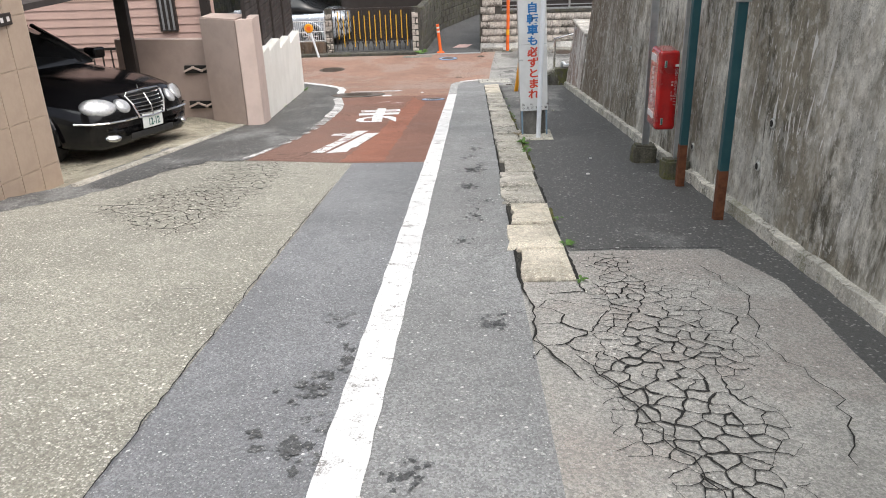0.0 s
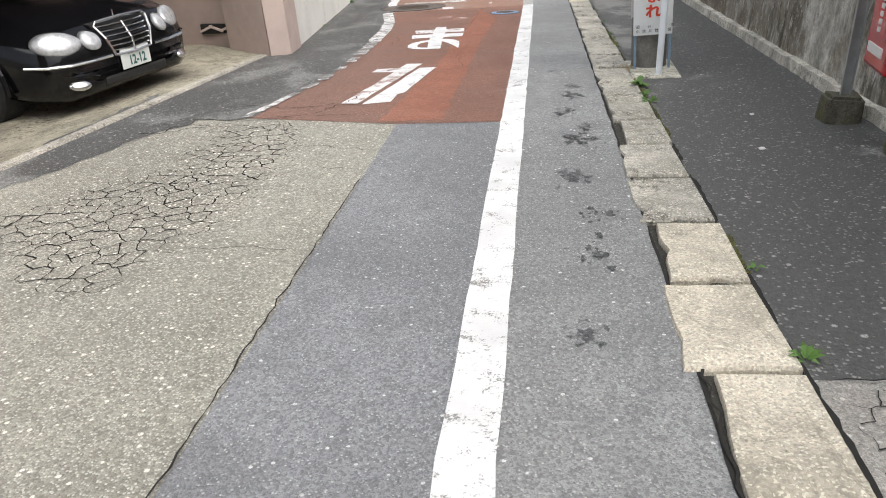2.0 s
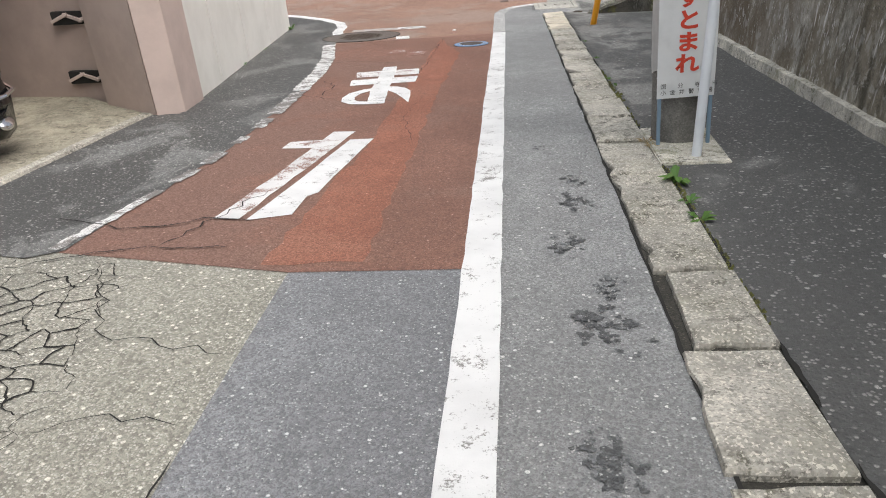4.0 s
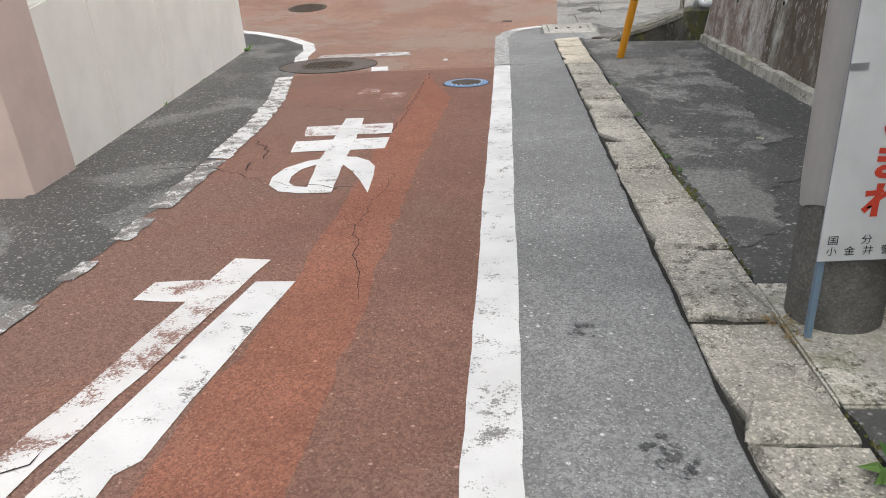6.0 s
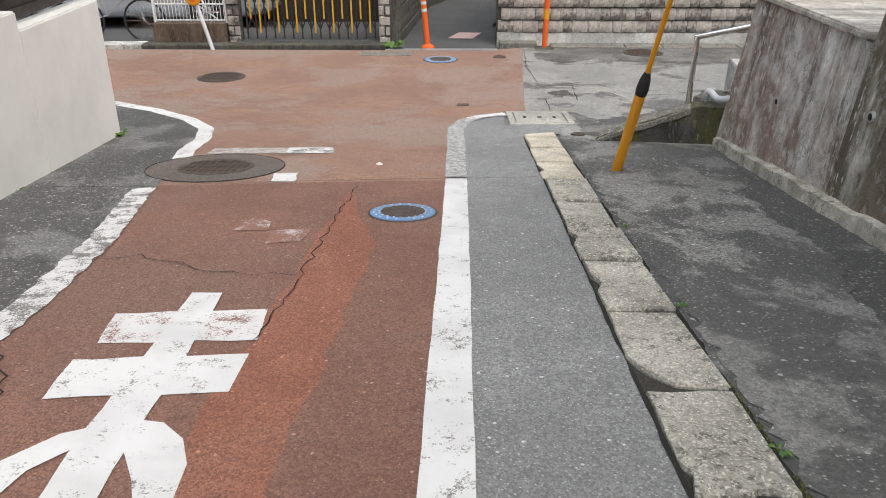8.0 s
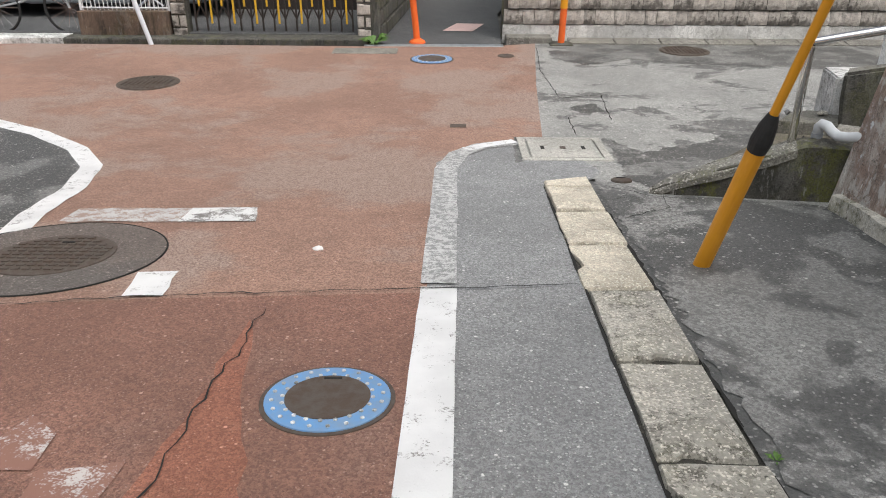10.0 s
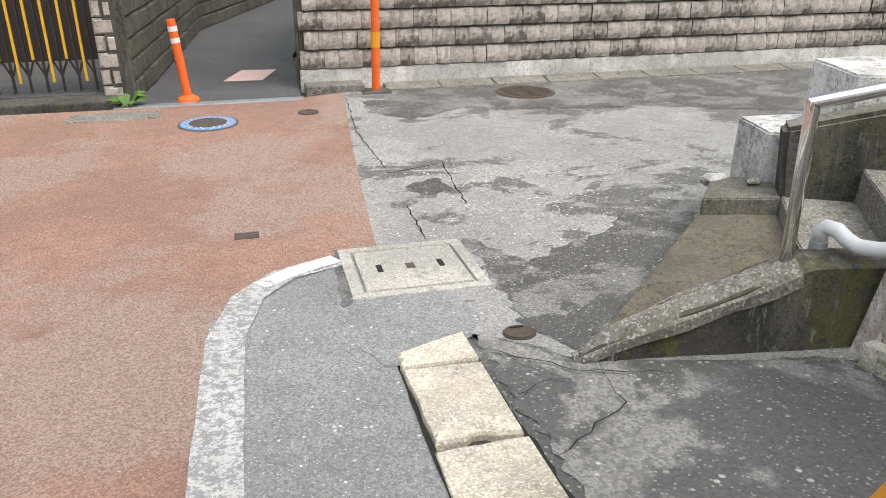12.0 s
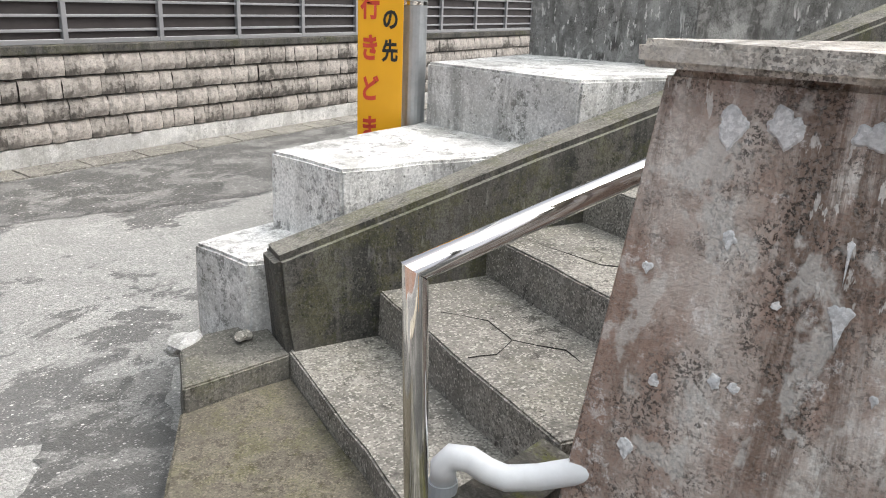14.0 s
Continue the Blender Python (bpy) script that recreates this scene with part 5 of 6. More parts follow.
manhole(-0.62, 13.9, 0.2, 0.215, M_IRON, "round iron water cover with a blue painted ring", True)
manhole(-2.16, 15.22, 0.29, 0.52, M_COLLAR, "round grated iron manhole in a dark asphalt collar", False, True)
manhole(-3.45, 19.93, 0.3, 0.32, M_IRON, "round iron manhole worn smooth in the red crossing", False, True)
manhole(-0.51, 21.16, 0.24, 0.26, M_IRON, "round iron cover with a faded blue ring", True)
manhole(2.62, 21.72, 0.29, 0.31, M_IRON, "round rusty iron manhole by the gutter", False, True)
manhole(0.9, 16.82, 0.065, 0.07, M_IRON, "small round rusty valve cover")
manhole(0.38, 21.37, 0.09, 0.1, M_IRON, "small oval iron valve cover")
gr = thing("gully_grate", "small rusty rectangular iron lid in the red paving", "grate")
gr.matrix_world = sloped(18.45, -0.2, 0.1)
part("lid", block(-0.07, 0.07, -0.05, 0.05, -0.02, 0.008, 0.003), M_IRON, gr)
M_HATCH = concrete("grey hatch concrete", (0.5, 0.485, 0.44), (0.14, 0.13, 0.11), 0.2, 0, 0, 120, 0.4, mould=0.5, chips=0.5)
hatch = thing("concrete_hatch", "square concrete gully hatch with three lifting slots", "drain cover")
hatch.matrix_world = sloped(17.73, 0.62, 0.3)
bm = bmesh.new()
for x0, x1, y0, y1 in ((-0.34, 0.34, -0.35, -0.29), (-0.34, 0.34, 0.29, 0.35), (-0.34, -0.28, -0.29, 0.29), (0.28, 0.34, -0.29, 0.29)):
    box(bm, x0, x1, y0, y1, -0.08, 0.012, 0.004)
part("frame", bm, M_HATCH, hatch)
part("dark_gap", block(-0.285, 0.285, -0.295, 0.295, -0.08, -0.01), M_CRACK, hatch)
part("lid", rough_up(block(-0.265, 0.265, -0.272, 0.272, -0.06, 0.014, 0.006), 0.003), M_HATCH, hatch)
for x, w, h in ((-0.16, 0.03, 0.1), (0.0, 0.045, 0.075), (0.16, 0.03, 0.1)):
    part("lifting_slot", block(x - w / 2, x + w / 2, 0.0 - h / 2, h / 2, 0.0, 0.0165, 0.003), M_IRON if w > 0.04 else M_CRACK, hatch)

# ---- house on the downhill left: tiled wall, driveway, car, pillar, white garden wall ----
bm = bmesh.new()
g = [[bm.verts.new(p) for p in row] for row in (
    [(-3.52, 6.5, G(6.5) + 0.01), (-4.2, 6.7, -0.98), (-12, 6.7, -1.0)], [(-3.38, 8.6, G(8.6) + 0.01), (-4.2, 8.6, -1.135), (-12, 8.6, -1.15)], [(-3.2, 10.72, G(10.72) + 0.01), (-4.2, 11.5, -1.34), (-12, 11.5, -1.34)])]
for a, b in zip(g, g[1:]):
    for i in range(2):
        bm.faces.new((a[i], b[i], b[i + 1], a[i + 1]))
drive = settle(finish("driveway", bm, M_DRIVE), "stained yellowish concrete driveway", "driveway")
part("drive_lip", hull([(-3.56, 6.5, G(6.5) - 0.05), (-3.47, 6.5, G(6.5) - 0.05), (-3.14, 10.72, G(10.72) - 0.05), (-3.24, 10.72, G(10.72) - 0.05)],
                       [(-3.56, 6.5, G(6.5) + 0.03), (-3.49, 6.5, G(6.5) + 0.02), (-3.16, 10.72, G(10.72) + 0.02), (-3.24, 10.72, G(10.72) + 0.03)], 0.008), M_KERB, drive, "pale concrete edge strip")

tw = thing("tiled_wall", "garden wall faced with upright beige tiles", "wall")
tagged(tw, kind="structure")
TX = lambda y: -4.08 + 0.22 * (y - 6.2)
part("core", hull([(TX(-6), -6, -1.5), (TX(7.03) - 0.01, 7.03, -1.5), (TX(7.03) - 0.45, 7.03, -1.5), (TX(-6) - 0.45, -6, -1.5)][::1],
                  [(TX(-6), -6, 1.6), (TX(7.03) - 0.01, 7.03, 1.6), (TX(7.03) - 0.45, 7.03, 1.6), (TX(-6) - 0.45, -6, 1.6)]), M_GROUT, tw)
nb = thing("name_plate", "small dark name plate with pale illegible writing on the tiled wall", "name plate")
part("plate", block(TX(6.75) - 0.0, TX(6.75) + 0.025, 6.64, 6.86, 0.58, 0.68, 0.004), M_BROWN, nb)
for y in (6.7, 6.8):
    part("writing_bar", block(TX(6.75) + 0.024, TX(6.75) + 0.028, y - 0.02, y + 0.02, 0.61, 0.65), M_LETTER, nb)

pil = thing("gate_pillar", "pinkish sprayed-stucco gate pillar with a flat top", "pillar")
tagged(pil, kind="structure")
o = [(-3.72, 11.08), (-3.1, 10.68), (-3.06, 11.3), (-3.7, 11.6)]
pt = 0.14
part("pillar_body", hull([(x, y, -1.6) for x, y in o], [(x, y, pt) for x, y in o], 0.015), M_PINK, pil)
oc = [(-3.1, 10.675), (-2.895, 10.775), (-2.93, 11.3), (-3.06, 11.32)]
# the street side gets a paler pink than the pillar's other faces
part("street_face", hull([(x, y - 0.004, -1.6) for x, y in oc], [(x, y - 0.004, pt - 0.01) for x, y in oc], 0.004), M_PINKLIGHT, pil, "paler pink street side of the pillar")
sw = thing("side_wall", "pinkish stucco garden wall with two broken vent openings", "wall")
tagged(sw, kind="structure")
part("wall_body", hull([(-3.7, 11.3, -1.7), (-3.7, 11.5, -1.7), (-5.2, 11.8, -1.7), (-5.2, 11.6, -1.7)], [(-3.7, 11.3, -0.2), (-3.7, 11.5, -0.2), (-5.2, 11.8, -0.2), (-5.2, 11.6, -0.2)][::1]), M_PINK, sw)
for z in (-0.62, -1.14):
    v = part("vent", block(-4.12, -3.76, 11.315, 11.36, z - 0.05, z + 0.06), M_CRACK, sw, "dark vent opening")
    for k in range(3):
        bm = block(-0.09, 0.09, -0.012, 0.012, -0.014, 0.014, 0.004)
        bm.transform(pose(-4.05 + 0.12 * k, 11.31, z + 0.01, 0, 20 if k % 2 else -22, -8))
        part("vent_leaf", bm, M_PINKLIGHT, v)

ww = thing("white_garden_wall", "white sprayed-stucco garden wall stepping down the slope", "wall")
tagged(ww, kind="structure")
WX = lambda y: -2.9 - 0.105 * (y - 10.75)
for y0, y1, z in ((10.8, 12.15, -0.42), (12.15, 13.5, -0.5), (13.5, 15.0, -0.66), (15.0, 16.72, -0.79)):
    part("wall_bay", hull([(WX(y0), y0, -2.3), (WX(y1), y1, -2.3), (WX(y1) - 0.2, y1, -2.3), (WX(y0) - 0.2, y0, -2.3)],
                          [(WX(y0), y0, z), (WX(y1), y1, z), (WX(y1) - 0.2, y1, z), (WX(y0) - 0.2, y0, z)], 0.012), M_STUCCO, ww)
    fn = thing("fence_panel", "dark grey ribbed panel standing on the white wall", "fence panel", "panels on the white wall")
    bm = bmesh.new()
    n = 9
    for i in range(n):
        zz = z + 0.04 + i * 0.085
        ya, yb = y0 + 0.06, y1 - 0.04
        w = hull([(WX(ya) - 0.11, ya, zz), (WX(yb) - 0.11, yb, zz), (WX(yb) - 0.135, yb, zz), (WX(ya) - 0.135, ya, zz)],
                 [(WX(ya) - 0.1, ya, zz + 0.078), (WX(yb) - 0.1, yb, zz + 0.078), (WX(yb) - 0.13, yb, zz + 0.08), (WX(ya) - 0.13, ya, zz + 0.08)])
        me = bpy.data.meshes.new("slat")
        w.to_mesh(me)
        w.free()
        bm.from_mesh(me)
        bpy.data.meshes.remove(me)
    part("slats", bm, M_FENCE, fn)
    part("stile", block(WX(y0 + 0.05) - 0.13, WX(y0 + 0.05) - 0.08, y0 + 0.03, y0 + 0.08, z - 0.01, z + 0.82, 0.003), M_BROWN, fn)

house = thing("pink_house", "pink house with lapped siding behind the driveway", "house")
part("wall_core", block(-14, -4.4, 13.7, 14.0, -2.2, 4.0), M_SIDING, house)
sd = bmesh.new()
box(sd, -14, -4.4, -0.012, 0.012, -0.004, 0.142)
for v in sd.verts:
    if v.co.z < 0:
        v.co.y -= 0.016 if v.co.y < 0 else 0
proto = part("siding_board", sd, M_SIDING, house)
proto.location = (0, 13.685, -1.5)
for i in range(1, 22):
    b = new("siding_board", proto.data)
    b.parent = house
    b.location = (0, 13.685, -1.5 + 0.14 * i)
wi = part("window", block(-5.25, -4.95, 13.6, 13.67, -0.35, 1.6), M_BROWN, house, "tall dark lattice window")
for k in range(3):
    part("lattice_bar", block(-5.2 + 0.09 * k, -5.17 + 0.09 * k, 13.585, 13.6, -0.33, 1.58), M_RAIL, wi)
part("corner_trim", block(-4.5, -4.36, 13.55, 13.7, -2, 4.0), M_BROWN, house)

cp = thing("carport", "dark brown metal carport frame over the driveway", "carport")
for x, y in ((-4.85, 11.25), (-9.5, 11.25), (-9.5, 7.3)):
    part("post", block(x - 0.08, x + 0.08, y - 0.06, y + 0.06, G(y) - 0.05, 1.0, 0.006), M_BROWN, cp)
part("beam", block(-9.6, -3.95, 11.2, 11.32, 0.4, 0.62, 0.008), M_BROWN, cp)
# opaque roof added out of view above the beam; it shades driveway and car
part("unseen_roof", block(-9.8, -4.2, 7.2, 11.5, 0.62, 0.68), M_FENCE, cp)
fb = thing("bar_fence", "black iron bar fence behind the car", "fence")
for z in (-0.45, -1.45):
    part("rail", block(-10, -4.95, 12.4, 12.44, z - 0.02, z + 0.02), M_BROWN, fb)
for k in range(34):
    x = -10 + 0.15 * k
    part("bar", block(x - 0.009, x + 0.009, 12.41, 12.43, -1.6, -0.45), M_BROWN, fb)


# ---- cars ----
def loft(sections):
    bm = bmesh.new()
    rings = [[bm.verts.new(p) for p in s] for s in sections]
    n = len(rings[0])
    for a, b in zip(rings, rings[1:]):
        for i in range(n):
            bm.faces.new((a[i], a[(i + 1) % n], b[(i + 1) % n], b[i]))
    bm.faces.new(rings[0][::-1])
    bm.faces.new(rings[-1])
    return bm


def lens_shape(cx, cy, cz, ry, rz, depth, tilt_y, sides=24):
    """An oval lamp on the car's nose, swept back at its outer side."""
    bm = bmesh.new()
    rings = []
    for k, s in ((0.0, 1.0), (0.6, 0.93), (0.9, 0.7), (1.0, 0.3)):
        rings.append([bm.verts.new((cx + depth * k - abs(math.cos(a) * ry * s) * 0 - (math.cos(a) * ry * s) * tilt_y - rz * s * math.sin(a) * 0.55, cy + math.cos(a) * ry * s, cz + math.sin(a) * rz * s)) for a in [2 * math.pi * i / sides for i in range(sides)]])
    for a, b in zip(rings, rings[1:]):
        for i in range(sides):
            bm.faces.new((a[i], a[(i + 1) % sides], b[(i + 1) % sides], b[i]))
    bm.faces.new(rings[0][::-1])
    bm.faces.new(rings[-1])
    return bm


def car(name, label, body_paint, where, digits=""):
    c = thing(name, label, "car")
    st = ((0.0, 0.42, 0.58, 0.3), (-0.03, 0.62, 0.66, 0.24), (-0.12, 0.76, 0.73, 0.2), (-0.3, 0.85, 0.8, 0.19), (-0.6, 0.89, 0.87, 0.19), (-1.0, 0.905, 0.92, 0.19), (-1.5, 0.91, 0.97, 0.19), (-2.5, 0.91, 1.0, 0.19),
          (-3.6, 0.905, 1.02, 0.19), (-4.3, 0.87, 1.03, 0.2), (-4.65, 0.8, 1.0, 0.25), (-4.8, 0.66, 0.9, 0.32))
    sec = []
    for x, hw, top, low in st:
        h = [(0.0, top), (hw * 0.55, top - 0.005), (hw * 0.82, top - 0.04), (hw * 0.95, top - 0.13), (hw, top - 0.26), (hw * 0.995, max(low + 0.12, 0.42)), (hw * 0.97, low + 0.05), (hw * 0.86, low)]
        sec.append([(x, y, z) for y, z in h] + [(x, -y, z) for y, z in h[::-1] if y > 0])
    bm = loft(sec)
    bmesh.ops.subdivide_edges(bm, edges=[e for e in bm.edges], cuts=1, smooth=0.6, use_grid_fill=True)
    part("body", bm, body_paint, c, "", True)
    cab = []
    for x, hw, z, wb in ((-1.5, 0.74, 0.99, 0.8), (-1.95, 0.66, 1.28, 0.82), (-2.3, 0.6, 1.42, 0.83), (-2.9, 0.6, 1.45, 0.83), (-3.4, 0.58, 1.4, 0.82), (-4.1, 0.6, 1.08, 0.78)):
        cab.append([(x, wb, 0.95), (x, (wb + hw) / 2 + 0.02, (0.95 + z) / 2), (x, hw, z - 0.03), (x, hw * 0.6, z), (x, -hw * 0.6, z), (x, -hw, z - 0.03), (x, -(wb + hw) / 2 - 0.02, (0.95 + z) / 2), (x, -wb, 0.95)])
    part("window_glass", loft(cab), M_GLASSDARK, c, "dark tinted glass", True)
    part("roof", loft([[(x, y, z + 0.012) for y in (-0.56, -0.3, 0.3, 0.56)] + [(x, y, z - 0.01) for y in (0.56, 0.3, -0.3, -0.56)] for x, z in ((-2.26, 1.41), (-2.7, 1.45), (-3.1, 1.445), (-3.45, 1.4))]), body_paint, c, "", True)
    for s in (1, -1):
        part("window_pillar", bar((-1.48, s * 0.77, 0.98), (-2.26, s * 0.6, 1.42), 0.05, 0.04), M_CHROME, c, "pale metal window pillar")
        lamp = part("headlamp", lens_shape(-0.165, s * 0.64, 0.665, 0.17, 0.095, 0.07, s * 0.5), M_LAMP, c, "large oval clear headlamp", True)
        part("headlamp", lens_shape(-0.05, s * 0.4, 0.655, 0.082, 0.078, 0.06, s * 0.28), M_LAMP, c, "small oval clear headlamp", True)
        fog = part("fog_lamp", lens_shape(-0.06, s * 0.6, 0.33, 0.085, 0.045, 0.06, s * 0.42), M_CHROME, c, "oval chrome fog lamp", True)
        part("bumper_strip", tube(bmesh.new(), [(0.018, s * 0.25, 0.5), (0.014, s * 0.44, 0.5), (-0.022, s * 0.645, 0.502), (-0.115, s * 0.785, 0.506), (-0.3, s * 0.872, 0.512)], 0.014, 8), M_CHROME, c, "thin chrome strip")
        part("mirror", rough_up(block(-1.75, -1.55, s * 0.98 - 0.1, s * 0.98 + 0.1, 0.98, 1.12, 0.03), 0.0), body_paint, c)
        for x in (-0.9, -3.7):
            w = part("wheel", tube(bmesh.new(), [(x, s * 0.7, 0.32), (x, s * 0.905, 0.32), (x, s * 0.925, 0.32)], [0.325, 0.325, 0.3], 40), M_TYRE, c)
            part("rim", tube(bmesh.new(), [(x, s * 0.9, 0.32), (x, s * 0.93, 0.32), (x, s * 0.932, 0.32)], [0.225, 0.225, 0.21], 40), M_GLASSDARK, w, "dark rim well")
            bm = bmesh.new()
            for k in range(10):
                a = 2 * math.pi * k / 10
                p, q = Vector((x, s * 0.94, 0.32)), Vector((x + 0.215 * math.cos(a), s * 0.937, 0.32 + 0.215 * math.sin(a)))
                tube(bm, [p, q], [0.028, 0.02], 6)
            tube(bm, [(x, s * 0.93, 0.32), (x, s * 0.952, 0.32)], 0.05, 16)
            ringp = [(x + 0.222 * math.cos(2 * math.pi * k / 32), s * 0.934, 0.32 + 0.222 * math.sin(2 * math.pi * k / 32)) for k in range(33)]
            tube(bm, ringp, 0.013, 6, False)
            part("spokes", bm, M_CHROME, w, "silver spokes")
            part("wheel_arch", tube(bmesh.new(), [(x + 0.37 * math.cos(2 * math.pi * k / 40), s * 0.9, 0.33 + 0.37 * math.sin(2 * math.pi * k / 40)) for k in range(-1, 22)], 0.022, 8), M_CARBLACK if body_paint is M_CARBLACK else body_paint, c)
    # grille with bars in a chrome frame, bulging forward
    gr = bmesh.new()
    lean = (0.022, 0.018, 0.006, -0.014, -0.04, -0.072)
    for k in range(6):
        zz, w = 0.53 + 0.04 * k, 0.2 + 0.017 * k
        tube(gr, [(lean[k] - 0.022, -w, zz), (lean[k] + 0.004, -w * 0.5, zz), (lean[k] + 0.012, 0, zz), (lean[k] + 0.004, w * 0.5, zz), (lean[k] - 0.022, w, zz)], 0.0075, 6)
    tube(gr, [(0.036, 0, 0.5), (0.02, 0, 0.61), (-0.06, 0, 0.74)], 0.009, 6)
    g = part("grille", hull([(-0.2, -0.205, 0.49), (-0.012, -0.2, 0.49), (0.022, 0, 0.485), (-0.012, 0.2, 0.49), (-0.2, 0.205, 0.49)], [(-0.3, -0.3, 0.76), (-0.12, -0.295, 0.755), (-0.09, 0, 0.765), (-0.12, 0.295, 0.755), (-0.3, 0.3, 0.76)]), M_BLACKP, c, "dark grille opening")
    part("grille_bars", gr, M_CHROME, g, "chrome bars")
    fr = [(0.016, -0.205, 0.495), (-0.005, -0.255, 0.64), (-0.075, -0.295, 0.745), (-0.085, -0.26, 0.772), (-0.06, 0, 0.785), (-0.085, 0.26, 0.772), (-0.075, 0.295, 0.745), (-0.005, 0.255, 0.64), (0.016, 0.205, 0.495), (0.036, 0, 0.487), (0.016, -0.205, 0.495)]
    part("grille_frame", tube(bmesh.new(), fr, 0.0125, 8, False), M_CHROME, g, "chrome frame")
    part("bonnet_star_mount", tube(bmesh.new(), [(-0.14, 0, 0.77), (-0.145, 0, 0.83)], 0.006, 8), M_CHROME, c, "slim chrome bonnet stem")
    part("lower_intake", block(-0.06, 0.01, -0.36, 0.36, 0.26, 0.34, 0.02), M_BLACKP, c)
    pl = part("number_plate", block(0.012, 0.026, -0.165, 0.165, 0.355, 0.52, 0.004), M_PLATE, c, "white number plate")
    if digits:
        up = lambda y, z: Matrix.Translation((0.028, y, z)) @ pose(0, 0, 0, 90, 0, 90)
        letters([(digits, 0.1, up(0.01, 0.415), 0.85, 1.1)], M_GREEN, pl)
        part("writing_bar", block(0.026, 0.028, -0.09, 0.06, 0.475, 0.5), M_GREEN, pl)
    c.matrix_world = where
    return c


car("parked_car", "glossy black saloon with chrome grille in the driveway", M_CARBLACK, pose(-3.72, 8.85, -1.19, 0, 0, -19) @ pose(0, 0, 0, -3.0, 0, 0), "12-12")
car("silver_car", "silver car parked behind the white wire fence", M_CARSILVER, pose(-8.3, 24.3, -2.13, 0, 0, 180))

# ---- far side of the crossing: block wall with fence ----
BY = 22.45
bw = thing("block_wall", "split-faced grey block wall, blackened in patches, on a white base", "wall")
tagged(bw, kind="structure")
part("core", block(0.4, 26, BY, BY + 0.15, -2.2, -1.215), M_JOINT, bw)
part("core", block(0.4, 0.96, BY, BY + 0.15, -1.215, -0.2), M_JOINT, bw)
part("base_course", rough_up(block(0.385, 26, BY - 0.035, BY + 0.1, -2.25, -2.0, 0.008), 0.006), M_BASE, bw, "pale rendered base")
bm = block(0.96, 26, BY - 0.05, BY + 0.17, -1.213, -1.135, 0.012)
part("cap_course", bm, M_DIRTY, bw, "black-stained cap course")
part("end_post", block(0.375, 0.395, BY - 0.02, BY + 0.16, -2.2, -0.2), M_DIRTY, bw)
fence = thing("slat_fence", "dark panel fence with grey horizontal rails on the block wall", "fence")
part("panel", block(1.0, 26, BY + 0.07, BY + 0.09, -1.1, 0.8), M_FENCE, fence)
part("sill", block(1.0, 26, BY + 0.02, BY + 0.1, -1.134, -1.09, 0.004), M_RAIL, fence)
for i in range(14):
    part("rail", block(1.0, 26, BY + 0.035, BY + 0.07, -1.03 + 0.128 * i, -1.005 + 0.128 * i, 0.003), M_RAIL, fence)
for i in range(24):
    x = 1.83 + 1.035 * i
    part("post", block(x - 0.025, x + 0.025, BY + 0.015, BY + 0.065, -1.13, 0.8, 0.004), M_RAIL, fence)


def far_gutter(x0, x1, k):
    part("gutter_slab", rough_up(hull([(x0, BY - 0.34, -2.3), (x1 - 0.012, BY - 0.34, -2.3), (x1 - 0.012, BY - 0.045, -2.3), (x0, BY - 0.045, -2.3)],
                                      [(x0, BY - 0.34, -2.185), (x1 - 0.012, BY - 0.34, -2.185), (x1 - 0.012, BY - 0.045, -2.165), (x0, BY - 0.045, -2.165)], 0.006), 0.004, 0, k), M_STEP, gutter)


gutter = thing("far_gutter", "row of mossy concrete gutter slabs along the block wall", "gutter")
tagged(gutter, kind="structure")
for k in range(30):
    far_gutter(1.25 + 0.6 * k, 1.85 + 0.6 * k, k)
part("gutter_lid", rough_up(block(0.42, 1.02, BY - 0.3, BY - 0.05, -2.25, -2.12, 0.012), 0.008), M_STEP, gutter, "raised mossy gutter lid")

oc = thing("orange_pole", "slim orange plastic pole standing at the gutter", "pole")
part("sleeve", rod([(1.135, 22.14, -2.22), (1.15, 22.14, -1.5), (1.155, 22.14, 0.6)], 0.043, 16), M_ORANGEP, oc)
part("reflector_band", rod([(1.142, 22.14, -1.75), (1.145, 22.14, -1.6)], 0.046, 16), M_YELLOW, oc, "yellow band")
part("pole_foot", block(0.98, 1.28, 21.98, 22.24, -2.23, -2.18, 0.01), M_DIRTY, oc, "dark concrete foot")
dl = thing("delineator_post", "orange flexible delineator post with white bands", "delineator")
a0, a1 = Vector((-0.73, 22.15, -2.2)), Vector((-0.8, 22.15, -1.42))
part("post_tube", rod([a0, a1], 0.042, 16), M_ORANGEP, dl)
part("post_base", tube(bmesh.new(), [a0, a0 + Vector((0, 0, 0.03)), a0 + Vector((0, 0, 0.06))], [0.11, 0.1, 0.05], 20), M_ORANGEP, dl)
for t in (0.72, 0.86):
    part("white_band", rod([a0.lerp(a1, t), a0.lerp(a1, t + 0.06)], 0.044, 16), M_LETTER, dl, "white reflective band")
settle(sheet("ground_mark", [(-0.42, 22.95), (0.0, 22.92), (0.18, 23.52), (-0.22, 23.56)], M_PINKSQ, 0.012), "pale pink square painted on the alley", "road marking")
settle(finish("channel_grate", block(-1.4, 0.38, 21.9, 22.02, -2.25, -2.185, 0.006), M_GALV), "steel channel grate across the alley mouth", "grate")
settle(finish("concrete_sill", block(-1.75, -0.95, 21.45, 21.75, -2.25, -2.186, 0.01), M_STEP), "low concrete slab at the alley corner", "kerb")


